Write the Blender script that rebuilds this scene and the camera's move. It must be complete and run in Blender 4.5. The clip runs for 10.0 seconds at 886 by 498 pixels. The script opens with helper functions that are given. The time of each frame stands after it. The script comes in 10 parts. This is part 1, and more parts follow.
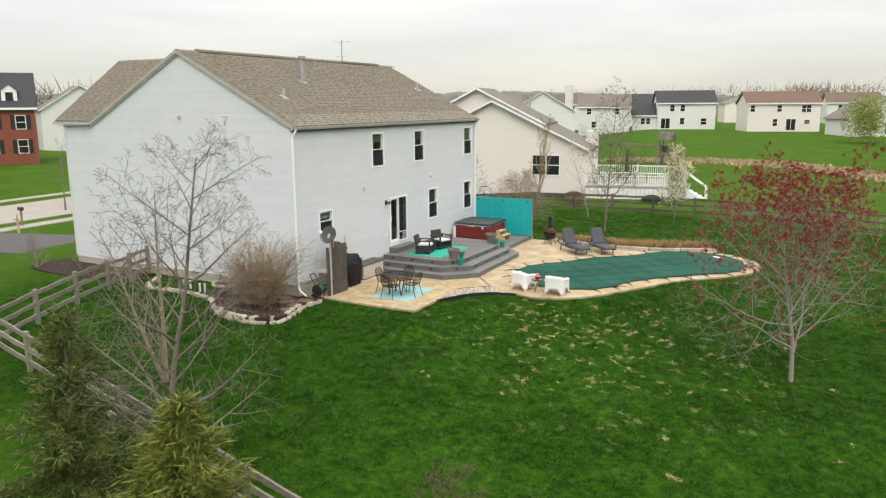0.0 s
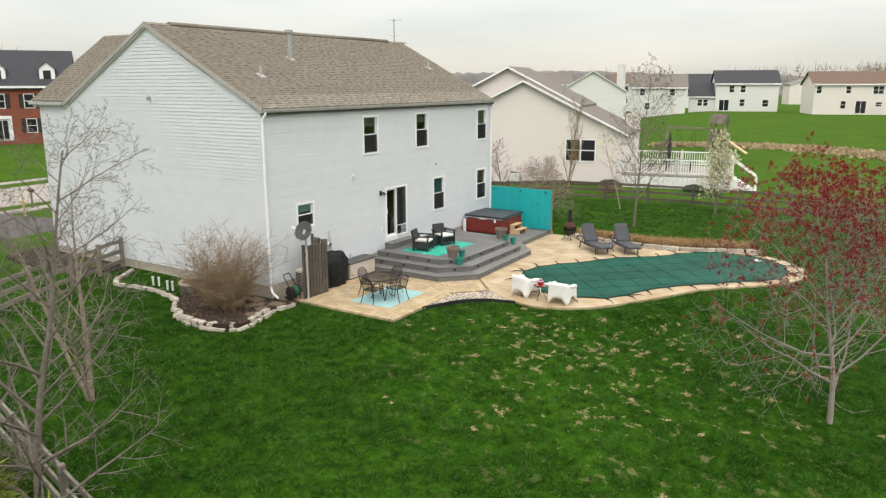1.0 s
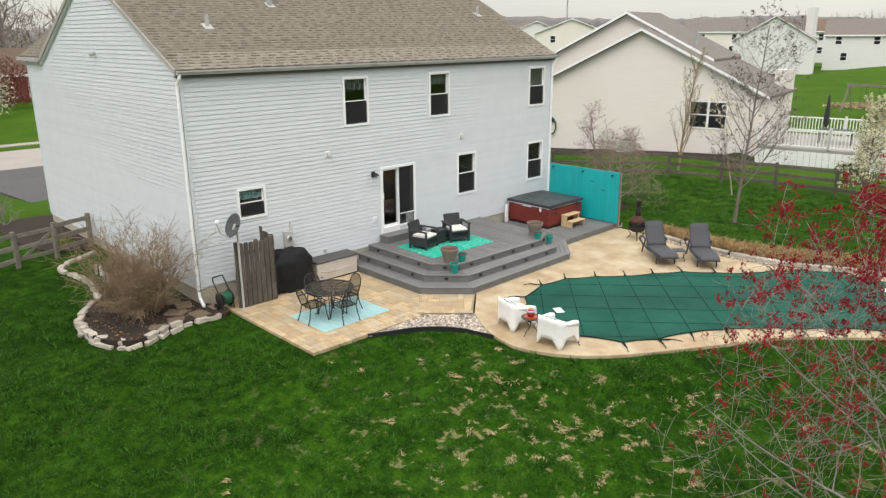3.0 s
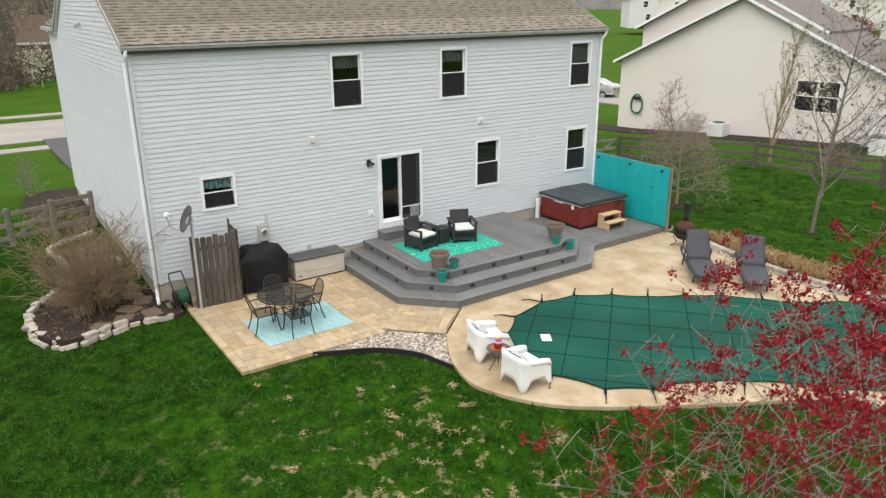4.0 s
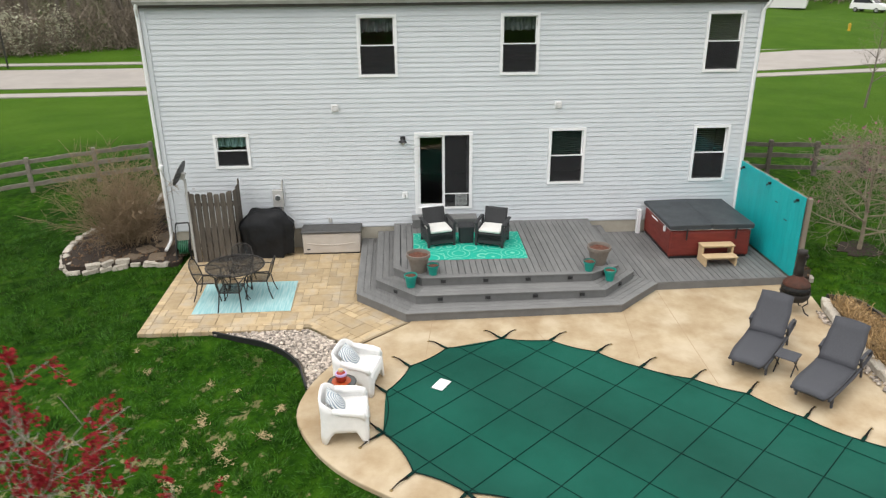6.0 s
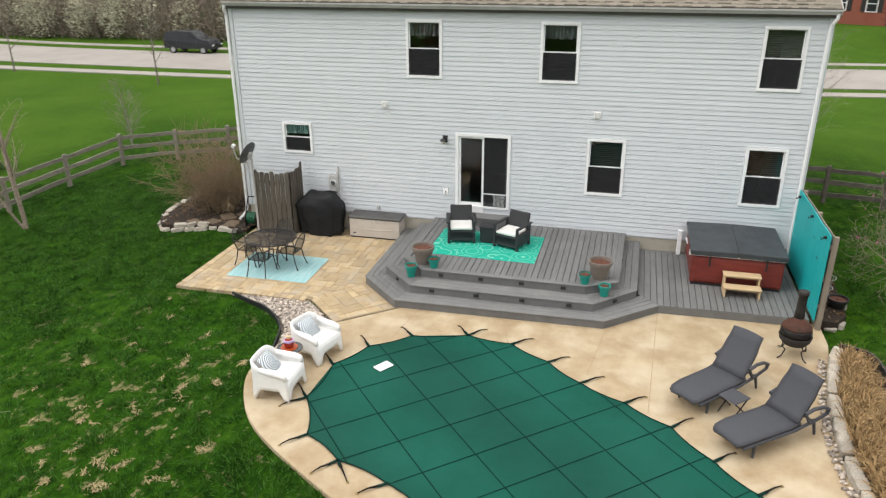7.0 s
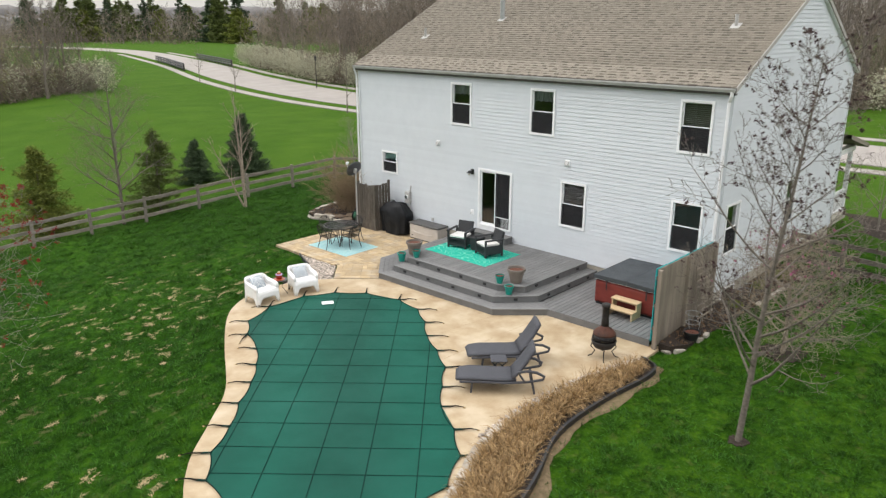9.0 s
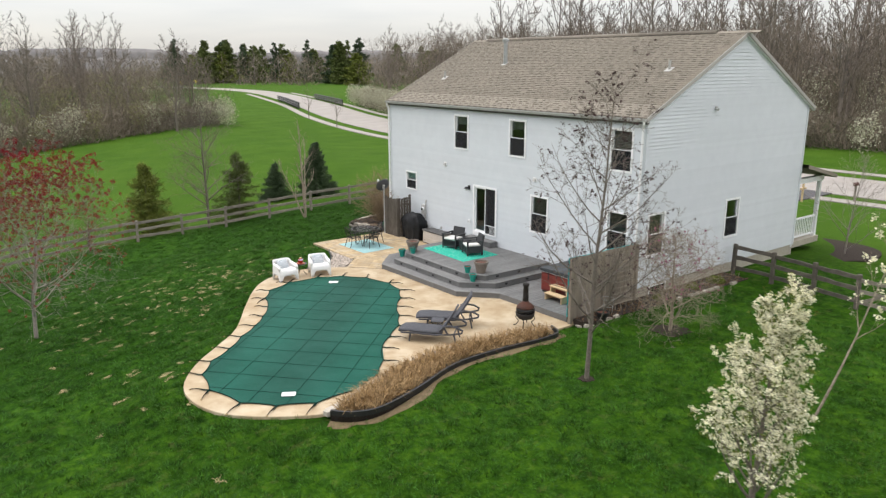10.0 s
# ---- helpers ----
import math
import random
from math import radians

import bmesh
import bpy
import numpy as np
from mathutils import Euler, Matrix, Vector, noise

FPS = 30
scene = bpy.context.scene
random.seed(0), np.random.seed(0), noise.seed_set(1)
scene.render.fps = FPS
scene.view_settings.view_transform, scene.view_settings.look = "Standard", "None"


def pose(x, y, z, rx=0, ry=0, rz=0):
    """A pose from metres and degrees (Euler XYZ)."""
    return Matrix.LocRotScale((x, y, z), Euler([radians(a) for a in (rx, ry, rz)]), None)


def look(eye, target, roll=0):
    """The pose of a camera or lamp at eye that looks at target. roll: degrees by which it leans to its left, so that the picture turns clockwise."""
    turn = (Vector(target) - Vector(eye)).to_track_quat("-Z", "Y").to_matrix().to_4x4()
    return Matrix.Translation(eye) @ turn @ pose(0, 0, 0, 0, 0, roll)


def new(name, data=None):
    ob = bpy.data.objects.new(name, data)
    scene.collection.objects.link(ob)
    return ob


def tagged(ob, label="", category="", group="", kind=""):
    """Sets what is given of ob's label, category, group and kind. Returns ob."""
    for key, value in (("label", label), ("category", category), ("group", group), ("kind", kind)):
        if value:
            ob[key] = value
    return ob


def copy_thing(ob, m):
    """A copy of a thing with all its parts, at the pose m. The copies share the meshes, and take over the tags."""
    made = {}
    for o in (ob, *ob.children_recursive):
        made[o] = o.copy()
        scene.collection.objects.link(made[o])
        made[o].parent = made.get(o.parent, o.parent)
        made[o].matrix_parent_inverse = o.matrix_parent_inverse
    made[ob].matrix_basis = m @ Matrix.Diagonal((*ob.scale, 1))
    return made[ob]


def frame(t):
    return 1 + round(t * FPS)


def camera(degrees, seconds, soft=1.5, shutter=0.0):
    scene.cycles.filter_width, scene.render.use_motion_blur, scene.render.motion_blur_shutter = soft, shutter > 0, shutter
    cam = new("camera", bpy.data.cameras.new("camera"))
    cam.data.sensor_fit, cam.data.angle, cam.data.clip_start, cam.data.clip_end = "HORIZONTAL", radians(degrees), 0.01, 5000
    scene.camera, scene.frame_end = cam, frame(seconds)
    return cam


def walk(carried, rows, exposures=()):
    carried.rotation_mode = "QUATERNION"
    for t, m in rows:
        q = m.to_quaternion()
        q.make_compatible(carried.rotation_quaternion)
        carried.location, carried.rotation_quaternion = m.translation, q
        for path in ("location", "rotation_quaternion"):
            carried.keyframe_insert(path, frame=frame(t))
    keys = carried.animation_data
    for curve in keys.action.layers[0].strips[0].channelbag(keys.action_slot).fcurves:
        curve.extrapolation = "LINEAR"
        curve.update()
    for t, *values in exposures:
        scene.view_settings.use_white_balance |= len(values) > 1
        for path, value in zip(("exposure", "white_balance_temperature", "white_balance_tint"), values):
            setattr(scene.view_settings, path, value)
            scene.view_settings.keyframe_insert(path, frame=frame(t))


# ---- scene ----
cam = camera(62.5, 10.0, soft=1.3, shutter=0.18)
PATH = [
    (0, (16.693, -20.184, 6.875), (15.769, -18.454, 6.486), -0.3),
    (0.5, (16.811, -18.305, 6.894), (15.831, -16.612, 6.48), -0.1),
    (1, (16.983, -16.341, 6.88), (15.937, -14.694, 6.439), -0.1),
    (1.5, (17.172, -14.347, 6.887), (16.053, -12.757, 6.417), -0.2),
    (2, (17.395, -12.274, 6.907), (16.193, -10.756, 6.407), -0.2),
    (2.5, (17.598, -10.135, 6.923), (16.303, -8.706, 6.391), -0.3),
    (4, (17.663, -3.469, 7.07), (16.092, -2.416, 6.421), -0.4),
    (4.5, (17.62, -1.132, 7.039), (15.954, -0.264, 6.352), -0.3),
    (5, (17.74, 1.236, 7.005), (15.983, 1.872, 6.291), -0.4),
    (5.5, (17.784, 3.593, 6.996), (15.962, 3.972, 6.263), -0.5),
    (7, (18.214, 10.551, 7.332), (16.422, 10.086, 6.576), -0.2),
    (7.5, (18.34, 13.214, 7.5), (16.635, 12.473, 6.763), -0.3),
    (8, (18.501, 15.991, 7.62), (16.893, 15.028, 6.923), -0.2),
    (8.5, (18.692, 19.066, 7.737), (17.19, 17.915, 7.089), -0.1),
    (9, (18.844, 22.241, 7.766), (17.455, 20.932, 7.169), -0.0),
    (9.5, (19.096, 25.647, 7.792), (17.815, 24.211, 7.248), 0.0),
    (10, (19.373, 29.259, 7.814), (18.191, 27.722, 7.322), -0.0),
]
walk(cam, [(t, look(eye, target, roll)) for t, eye, target, roll in PATH],
     [(0, 0.0, 6700, 9), (2.5, -0.03, 6560, 10), (5, -0.08, 6440, 10), (7.5, -0.06, 6480, 10), (9, 0.0, 6380, 11), (10, 0.02, 6330, 12)])

# ---- sky and sun: a bright overcast spring day ----
world = bpy.data.worlds.new("world")
scene.world = world
world.use_nodes = True
wn, wl = world.node_tree.nodes, world.node_tree.links
bg = wn["Background"]
sky = wn.new("ShaderNodeTexSky")
sky.sky_type, sky.sun_disc = "NISHITA", False
sky.sun_elevation, sky.sun_rotation = radians(49), radians(149)
coord = wn.new("ShaderNodeTexCoord")
sep = wn.new("ShaderNodeSeparateXYZ")
wl.new(coord.outputs["Generated"], sep.inputs[0])
zenith = wn.new("ShaderNodeMapRange")
zenith.inputs["From Min"].default_value, zenith.inputs["From Max"].default_value = 0.0, 1.0
zenith.inputs["To Min"].default_value, zenith.inputs["To Max"].default_value = 0.56, 2.3
wl.new(sep.outputs["Z"], zenith.inputs["Value"])
stretch = wn.new("ShaderNodeVectorMath")
stretch.operation, stretch.inputs[1].default_value = "MULTIPLY", (1.6, 1.6, 11.0)
wl.new(coord.outputs["Generated"], stretch.inputs[0])
cloud = wn.new("ShaderNodeTexNoise")
cloud.inputs["Scale"].default_value, cloud.inputs["Detail"].default_value = 1.6, 6.0
wl.new(stretch.outputs[0], cloud.inputs["Vector"])
cloud_ramp = wn.new("ShaderNodeValToRGB")
cloud_ramp.color_ramp.elements[0].position, cloud_ramp.color_ramp.elements[0].color = 0.3, (0.83, 0.82, 0.805, 1)
cloud_ramp.color_ramp.elements[1].position, cloud_ramp.color_ramp.elements[1].color = 0.68, (1.07, 1.025, 0.955, 1)
wl.new(cloud.outputs["Fac"], cloud_ramp.inputs["Fac"])
lit = wn.new("ShaderNodeVectorMath")
lit.operation = "SCALE"
wl.new(cloud_ramp.outputs["Color"], lit.inputs[0])
wl.new(zenith.outputs[0], lit.inputs["Scale"])
faint = wn.new("ShaderNodeVectorMath")
faint.operation, faint.inputs["Scale"].default_value = "SCALE", 0.035
wl.new(sky.outputs["Color"], faint.inputs[0])
both = wn.new("ShaderNodeVectorMath")
both.operation = "ADD"
wl.new(lit.outputs[0], both.inputs[0])
wl.new(faint.outputs[0], both.inputs[1])
wl.new(both.outputs[0], bg.inputs["Color"])
bg.inputs["Strength"].default_value = 1.03

sun_data = bpy.data.lights.new("sun", "SUN")
sun_data.energy, sun_data.angle, sun_data.color = 1.25, radians(35), (1.0, 0.97, 0.92)
sun = new("sun", sun_data)
sun.matrix_world = look((12, -20, 27), (0, 0, 0))

# ---- materials ----
MATS = {}


def mat(name, c1, c2=None, scale=6.0, rough=0.7, bump=0.1, bump_scale=None, metal=0.0, vary=0.0, stain=None, stain_scale=0.7,
        stain_amount=0.35, stretch_by=None, spec=0.5, per_island=False):
    """A surface with grain at one scale, stains or wear at a larger one, fine relief, and a shade of its own for each piece."""
    if name in MATS:
        return MATS[name]
    m = bpy.data.materials.new(name)
    m.use_nodes = True
    n, l = m.node_tree.nodes, m.node_tree.links
    b = n["Principled BSDF"]
    c2 = c2 or tuple(v * 0.8 for v in c1)
    tc = n.new("ShaderNodeTexCoord")
    vec = tc.outputs["Object"]
    if stretch_by:
        mp = n.new("ShaderNodeMapping")
        mp.inputs["Scale"].default_value = stretch_by
        l.new(vec, mp.inputs["Vector"])
        vec = mp.outputs["Vector"]
    grain = n.new("ShaderNodeTexNoise")
    grain.inputs["Scale"].default_value, grain.inputs["Detail"].default_value = scale, 5.0
    grain.inputs["Roughness"].default_value = 0.65
    l.new(vec, grain.inputs["Vector"])
    r = n.new("ShaderNodeValToRGB")
    r.color_ramp.elements[0].position, r.color_ramp.elements[0].color = 0.32, (*c1, 1)
    r.color_ramp.elements[1].position, r.color_ramp.elements[1].color = 0.68, (*c2, 1)
    l.new(grain.outputs["Fac"], r.inputs["Fac"])
    col = r.outputs["Color"]
    if stain:
        sn = n.new("ShaderNodeTexNoise")
        sn.inputs["Scale"].default_value, sn.inputs["Detail"].default_value = stain_scale, 6.0
        l.new(tc.outputs["Object"], sn.inputs["Vector"])
        sr = n.new("ShaderNodeMapRange")
        sr.inputs["From Min"].default_value, sr.inputs["From Max"].default_value = 0.48, 0.72
        sr.inputs["To Max"].default_value = stain_amount
        l.new(sn.outputs["Fac"], sr.inputs["Value"])
        mx = n.new("ShaderNodeMix")
        mx.data_type = "RGBA"
        l.new(sr.outputs[0], mx.inputs["Factor"])
        l.new(col, mx.inputs["A"])
        mx.inputs["B"].default_value = (*stain, 1)
        col = mx.outputs["Result"]
    if vary:
        if per_island:
            rnd = n.new("ShaderNodeNewGeometry").outputs["Random Per Island"]
        else:
            rnd = n.new("ShaderNodeObjectInfo").outputs["Random"]
        vr = n.new("ShaderNodeMapRange")
        vr.inputs["To Min"].default_value, vr.inputs["To Max"].default_value = 1 - vary, 1 + vary
        l.new(rnd, vr.inputs["Value"])
        hs = n.new("ShaderNodeHueSaturation")
        l.new(vr.outputs[0], hs.inputs["Value"])
        l.new(col, hs.inputs["Color"])
        col = hs.outputs["Color"]
    l.new(col, b.inputs["Base Color"])
    rr = n.new("ShaderNodeMapRange")
    rr.inputs["To Min"].default_value, rr.inputs["To Max"].default_value = max(rough - 0.12, 0.02), min(rough + 0.12, 1.0)
    l.new(grain.outputs["Fac"], rr.inputs["Value"])
    l.new(rr.outputs[0], b.inputs["Roughness"])
    b.inputs["Metallic"].default_value = metal
    b.inputs["Specular IOR Level"].default_value = spec
    if bump:
        bn = n.new("ShaderNodeTexNoise")
        bn.inputs["Scale"].default_value, bn.inputs["Detail"].default_value = bump_scale or scale * 4, 4.0
        l.new(vec, bn.inputs["Vector"])
        bp = n.new("ShaderNodeBump")
        bp.inputs["Strength"].default_value, bp.inputs["Distance"].default_value = min(bump * 4, 1.0), 0.01
        l.new(bn.outputs["Fac"], bp.inputs["Height"])
        l.new(bp.outputs[0], b.inputs["Normal"])
    MATS[name] = m
    return m


def glass_mat():
    m = bpy.data.materials.new("window_glass")
    m.use_nodes = True
    b = m.node_tree.nodes["Principled BSDF"]
    b.inputs["Base Color"].default_value = (0.78, 0.82, 0.82, 1)
    b.inputs["Transmission Weight"].default_value = 1.0
    b.inputs["Roughness"].default_value, b.inputs["IOR"].default_value = 0.01, 1.45
    return m


def screen_mat():
    m = bpy.data.materials.new("insect_screen")
    m.use_nodes = True
    n, l = m.node_tree.nodes, m.node_tree.links
    mix, clear = n.new("ShaderNodeMixShader"), n.new("ShaderNodeBsdfTransparent")
    b = n["Principled BSDF"]
    b.inputs["Base Color"].default_value, b.inputs["Roughness"].default_value = (0.034, 0.034, 0.036, 1), 0.9
    b.inputs["Specular IOR Level"].default_value = 0.1
    mix.inputs["Fac"].default_value = 0.6
    l.new(clear.outputs[0], mix.inputs[1])
    l.new(b.outputs[0], mix.inputs[2])
    l.new(mix.outputs[0], n["Material Output"].inputs["Surface"])
    return m


GLASS, SCREEN = glass_mat(), screen_mat()
SIDING = mat("vinyl_siding", (0.635, 0.665, 0.692), (0.60, 0.63, 0.658), scale=2.2, rough=0.5, bump=0.03, bump_scale=60, vary=0.025,
             stain=(0.54, 0.57, 0.595), stain_scale=0.5, stain_amount=0.25)
TRIM = mat("white_trim", (0.86, 0.865, 0.87), (0.80, 0.805, 0.81), scale=5, rough=0.45, bump=0.02)
ALU = mat("grey_gutter", (0.47, 0.465, 0.45), (0.40, 0.395, 0.38), scale=4, rough=0.45, bump=0.02, stain=(0.30, 0.29, 0.27), stain_scale=2)
SHINGLE = mat("asphalt_shingle", (0.285, 0.255, 0.208), (0.205, 0.182, 0.147), scale=24, rough=0.92, bump=0.25, bump_scale=180, vary=0.09,
              stain=(0.29, 0.245, 0.20), stain_scale=0.35, spec=0.2)
SHINGLE_I = mat("asphalt_shingle_field", (0.285, 0.255, 0.208), (0.205, 0.182, 0.147), scale=24, rough=0.92, bump=0.25, bump_scale=180,
                vary=0.09, stain=(0.29, 0.245, 0.20), stain_scale=0.35, spec=0.2, per_island=True)
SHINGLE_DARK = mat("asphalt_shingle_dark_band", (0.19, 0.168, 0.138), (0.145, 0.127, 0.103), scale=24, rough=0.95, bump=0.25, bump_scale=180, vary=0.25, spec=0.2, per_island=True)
FOUND = mat("foundation_concrete", (0.44, 0.41, 0.34), (0.36, 0.33, 0.27), scale=3, rough=0.9, bump=0.15, stain=(0.24, 0.22, 0.18))
CONCRETE = mat("stamped_pool_concrete", (0.46, 0.365, 0.235), (0.325, 0.232, 0.13), scale=1.5, rough=0.72, bump=0.12, bump_scale=22,
               stain=(0.56, 0.475, 0.345), stain_scale=1.1, stain_amount=0.75)
PAVER = mat("sandstone_paver", (0.47, 0.36, 0.215), (0.39, 0.29, 0.165), scale=5, rough=0.85, bump=0.18, bump_scale=40, vary=0.17,
            stain=(0.40, 0.36, 0.30), stain_scale=2.2, stain_amount=0.6)
JOINT = mat("paver_joint_sand", (0.30, 0.235, 0.145), (0.21, 0.165, 0.10), scale=20, rough=0.95)
DECK = mat("grey_deck_board", (0.165, 0.165, 0.162), (0.125, 0.125, 0.124), scale=3, rough=0.75, bump=0.12, bump_scale=16, vary=0.1,
           stretch_by=(1.0, 6.0, 6.0), stain=(0.22, 0.22, 0.21), stain_scale=1.2)
DECK_Y = mat("grey_deck_tread", (0.185, 0.185, 0.182), (0.145, 0.145, 0.143), scale=3, rough=0.75, bump=0.12, bump_scale=16, vary=0.07,
             stretch_by=(6.0, 1.0, 6.0), stain=(0.24, 0.24, 0.23), stain_scale=1.2)
WOOD_GREY = mat("weathered_wood", (0.125, 0.106, 0.085), (0.06, 0.05, 0.04), scale=5, rough=0.9, bump=0.25, bump_scale=18, vary=0.16,
                stretch_by=(5, 5, 0.7), stain=(0.23, 0.21, 0.185), stain_scale=1.5)
RAIL_WOOD = mat("split_rail_wood", (0.27, 0.24, 0.20), (0.16, 0.14, 0.115), scale=4, rough=0.9, bump=0.25, bump_scale=16, vary=0.15,
                stretch_by=(1, 1, 3), stain=(0.14, 0.15, 0.10), stain_scale=1.3)
TEAL_WOOD = mat("teal_painted_wood", (0.005, 0.42, 0.43), (0.004, 0.36, 0.38), scale=4, rough=0.55, bump=0.15, bump_scale=16, vary=0.06,
                stretch_by=(5, 5, 0.7), stain=(0.02, 0.30, 0.31), stain_scale=2)
BARK = mat("grey_bark", (0.20, 0.17, 0.14), (0.11, 0.09, 0.075), scale=14, rough=0.95, bump=0.3, bump_scale=40, stain=(0.26, 0.24, 0.21), stain_scale=3)
BARK_RED = mat("maple_bark", (0.32, 0.285, 0.255), (0.21, 0.175, 0.155), scale=14, rough=0.95, bump=0.3, bump_scale=40, stain=(0.30, 0.27, 0.24), stain_scale=3)
TAN_BARK = mat("tan_bark", (0.33, 0.275, 0.205), (0.21, 0.17, 0.125), scale=12, rough=0.95, bump=0.25, bump_scale=40)
BIRCH = mat("birch_bark", (0.40, 0.33, 0.26), (0.16, 0.12, 0.09), scale=9, rough=0.9, bump=0.3, bump_scale=30, stretch_by=(1, 1, 3))
TWIG = mat("tan_twig", (0.33, 0.24, 0.145), (0.20, 0.14, 0.085), scale=10, rough=0.95, bump=0.0)
MULCH = mat("dark_mulch", (0.055, 0.042, 0.033), (0.024, 0.018, 0.014), scale=26, rough=1.0, bump=0.5, bump_scale=45, spec=0.2)
STONE = mat("pale_limestone", (0.50, 0.46, 0.39), (0.36, 0.32, 0.27), scale=7, rough=0.9, bump=0.3, bump_scale=18, vary=0.22,
            stain=(0.24, 0.20, 0.15), stain_scale=3)
ASPHALT = mat("asphalt", (0.085, 0.08, 0.085), (0.06, 0.058, 0.06), scale=12, rough=0.9, bump=0.1)
ROADC = mat("concrete_road", (0.33, 0.302, 0.272), (0.275, 0.252, 0.228), scale=0.4, rough=0.85, bump=0.05, stain=(0.27, 0.25, 0.23), stain_scale=0.2)
BLACK = mat("black_plastic", (0.018, 0.018, 0.019), (0.012, 0.012, 0.013), scale=12, rough=0.5, bump=0.03)
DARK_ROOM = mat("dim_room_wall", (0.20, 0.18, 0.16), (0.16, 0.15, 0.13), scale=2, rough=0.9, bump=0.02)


# ---- mesh building ----
class Geo:
    """Collects vertices and faces of one part."""

    def __init__(self):
        self.v, self.f = [], []

    def add(self, verts, faces):
        k = len(self.v)
        self.v += [tuple(p) for p in verts]
        self.f += [tuple(i + k for i in face) for face in faces]
        return self

    def box(self, x0, x1, y0, y1, z0, z1, m=None):
        p = [(x0, y0, z0), (x1, y0, z0), (x1, y1, z0), (x0, y1, z0), (x0, y0, z1), (x1, y0, z1), (x1, y1, z1), (x0, y1, z1)]
        if m:
            p = [m @ Vector(q) for q in p]
        return self.add(p, [(3, 2, 1, 0), (4, 5, 6, 7), (0, 1, 5, 4), (1, 2, 6, 5), (2, 3, 7, 6), (3, 0, 4, 7)])

    def prism(self, poly, z0, z1):
        n = len(poly)
        area = sum(poly[i][0] * poly[(i + 1) % n][1] - poly[(i + 1) % n][0] * poly[i][1] for i in range(n))
        if area < 0:
            poly = poly[::-1]
        zs0 = z0 if isinstance(z0, (list, tuple)) else [z0] * n
        verts = [(x, y, zs0[i]) for i, (x, y) in enumerate(poly)] + [(x, y, z1) for x, y in poly]
        faces = [tuple(range(n - 1, -1, -1)), tuple(range(n, 2 * n))]
        faces += [(i, (i + 1) % n, n + (i + 1) % n, n + i) for i in range(n)]
        return self.add(verts, faces)

    def tube(self, points, radii, n=8, cap=True):
        """A round bar along points."""
        pts = [Vector(p) for p in points]
        if not isinstance(radii, (list, tuple)):
            radii = [radii] * len(pts)
        rings = []
        side = None
        for i, p in enumerate(pts):
            d = (pts[min(i + 1, len(pts) - 1)] - pts[max(i - 1, 0)]).normalized()
            if side is None:
                side = d.orthogonal().normalized()
            side = (side - d * side.dot(d)).normalized()
            up = d.cross(side)
            rings.append([p + radii[i] * (math.cos(2 * math.pi * k / n) * side + math.sin(2 * math.pi * k / n) * up) for k in range(n)])
        faces = [(i * n + k, i * n + (k + 1) % n, (i + 1) * n + (k + 1) % n, (i + 1) * n + k) for i in range(len(pts) - 1) for k in range(n)]
        if cap:
            faces += [tuple(range(n - 1, -1, -1)), tuple(range((len(pts) - 1) * n, len(pts) * n))]
        return self.add([q for ring in rings for q in ring], faces)

    def lathe(self, profile, cx=0, cy=0, n=20, closed=False):
        """Turned shape: profile of (radius, z)."""
        verts = [(cx + r * math.cos(2 * math.pi * k / n), cy + r * math.sin(2 * math.pi * k / n), z) for r, z in profile for k in range(n)]
        m = len(profile)
        faces = [(i * n + k, i * n + (k + 1) % n, (i + 1) * n + (k + 1) % n, (i + 1) * n + k) for i in range(m - 1) for k in range(n)]
        faces += [tuple(range(n - 1, -1, -1)), tuple(range((m - 1) * n, m * n))]
        return self.add(verts, faces)

    def grid(self, rows):
        """A sheet through rows of points."""
        w = len(rows[0])
        faces = [(i * w + k, i * w + k + 1, (i + 1) * w + k + 1, (i + 1) * w + k) for i in range(len(rows) - 1) for k in range(w - 1)]
        return self.add([q for row in rows for q in row], faces)

    def mesh(self, name, material, bevel=0.0, smooth=False, segments=1):
        me = bpy.data.meshes.new(name)
        me.from_pydata(self.v, [], self.f)
        if bevel:
            b = bmesh.new()
            b.from_mesh(me)
            sharp = [e for e in b.edges if len(e.link_faces) == 2 and e.calc_face_angle(0) > 0.5]
            bmesh.ops.bevel(b, geom=sharp, offset=bevel, segments=segments, profile=0.5, affect="EDGES", clamp_overlap=True)
            b.to_mesh(me)
            b.free()
        me.materials.append(material)
        if smooth:
            me.polygons.foreach_set("use_smooth", [True] * len(me.polygons))
        me.update()
        return me


def welded(geo, name, material):
    """One connected mesh: corners in one place become one."""
    me = geo.mesh(name, material)
    b = bmesh.new()
    b.from_mesh(me)
    bmesh.ops.remove_doubles(b, verts=b.verts, dist=0.0005)
    b.to_mesh(me)
    b.free()
    return me


def part(name, geo, material, parent=None, label="", bevel=0.0, smooth=False, at=None, segments=1):
    ob = new(name, geo if isinstance(geo, bpy.types.Mesh) else geo.mesh(name, material, bevel, smooth, segments))
    if parent:
        ob.parent = parent
    if at is not None:
        ob.matrix_basis = at
    if label:
        ob["label"] = label
    return ob


def thing(name, label, category, at=None, group="", kind=""):
    ob = new(name)
    if at is not None:
        ob.matrix_basis = at
    return tagged(ob, label, category, group, kind)


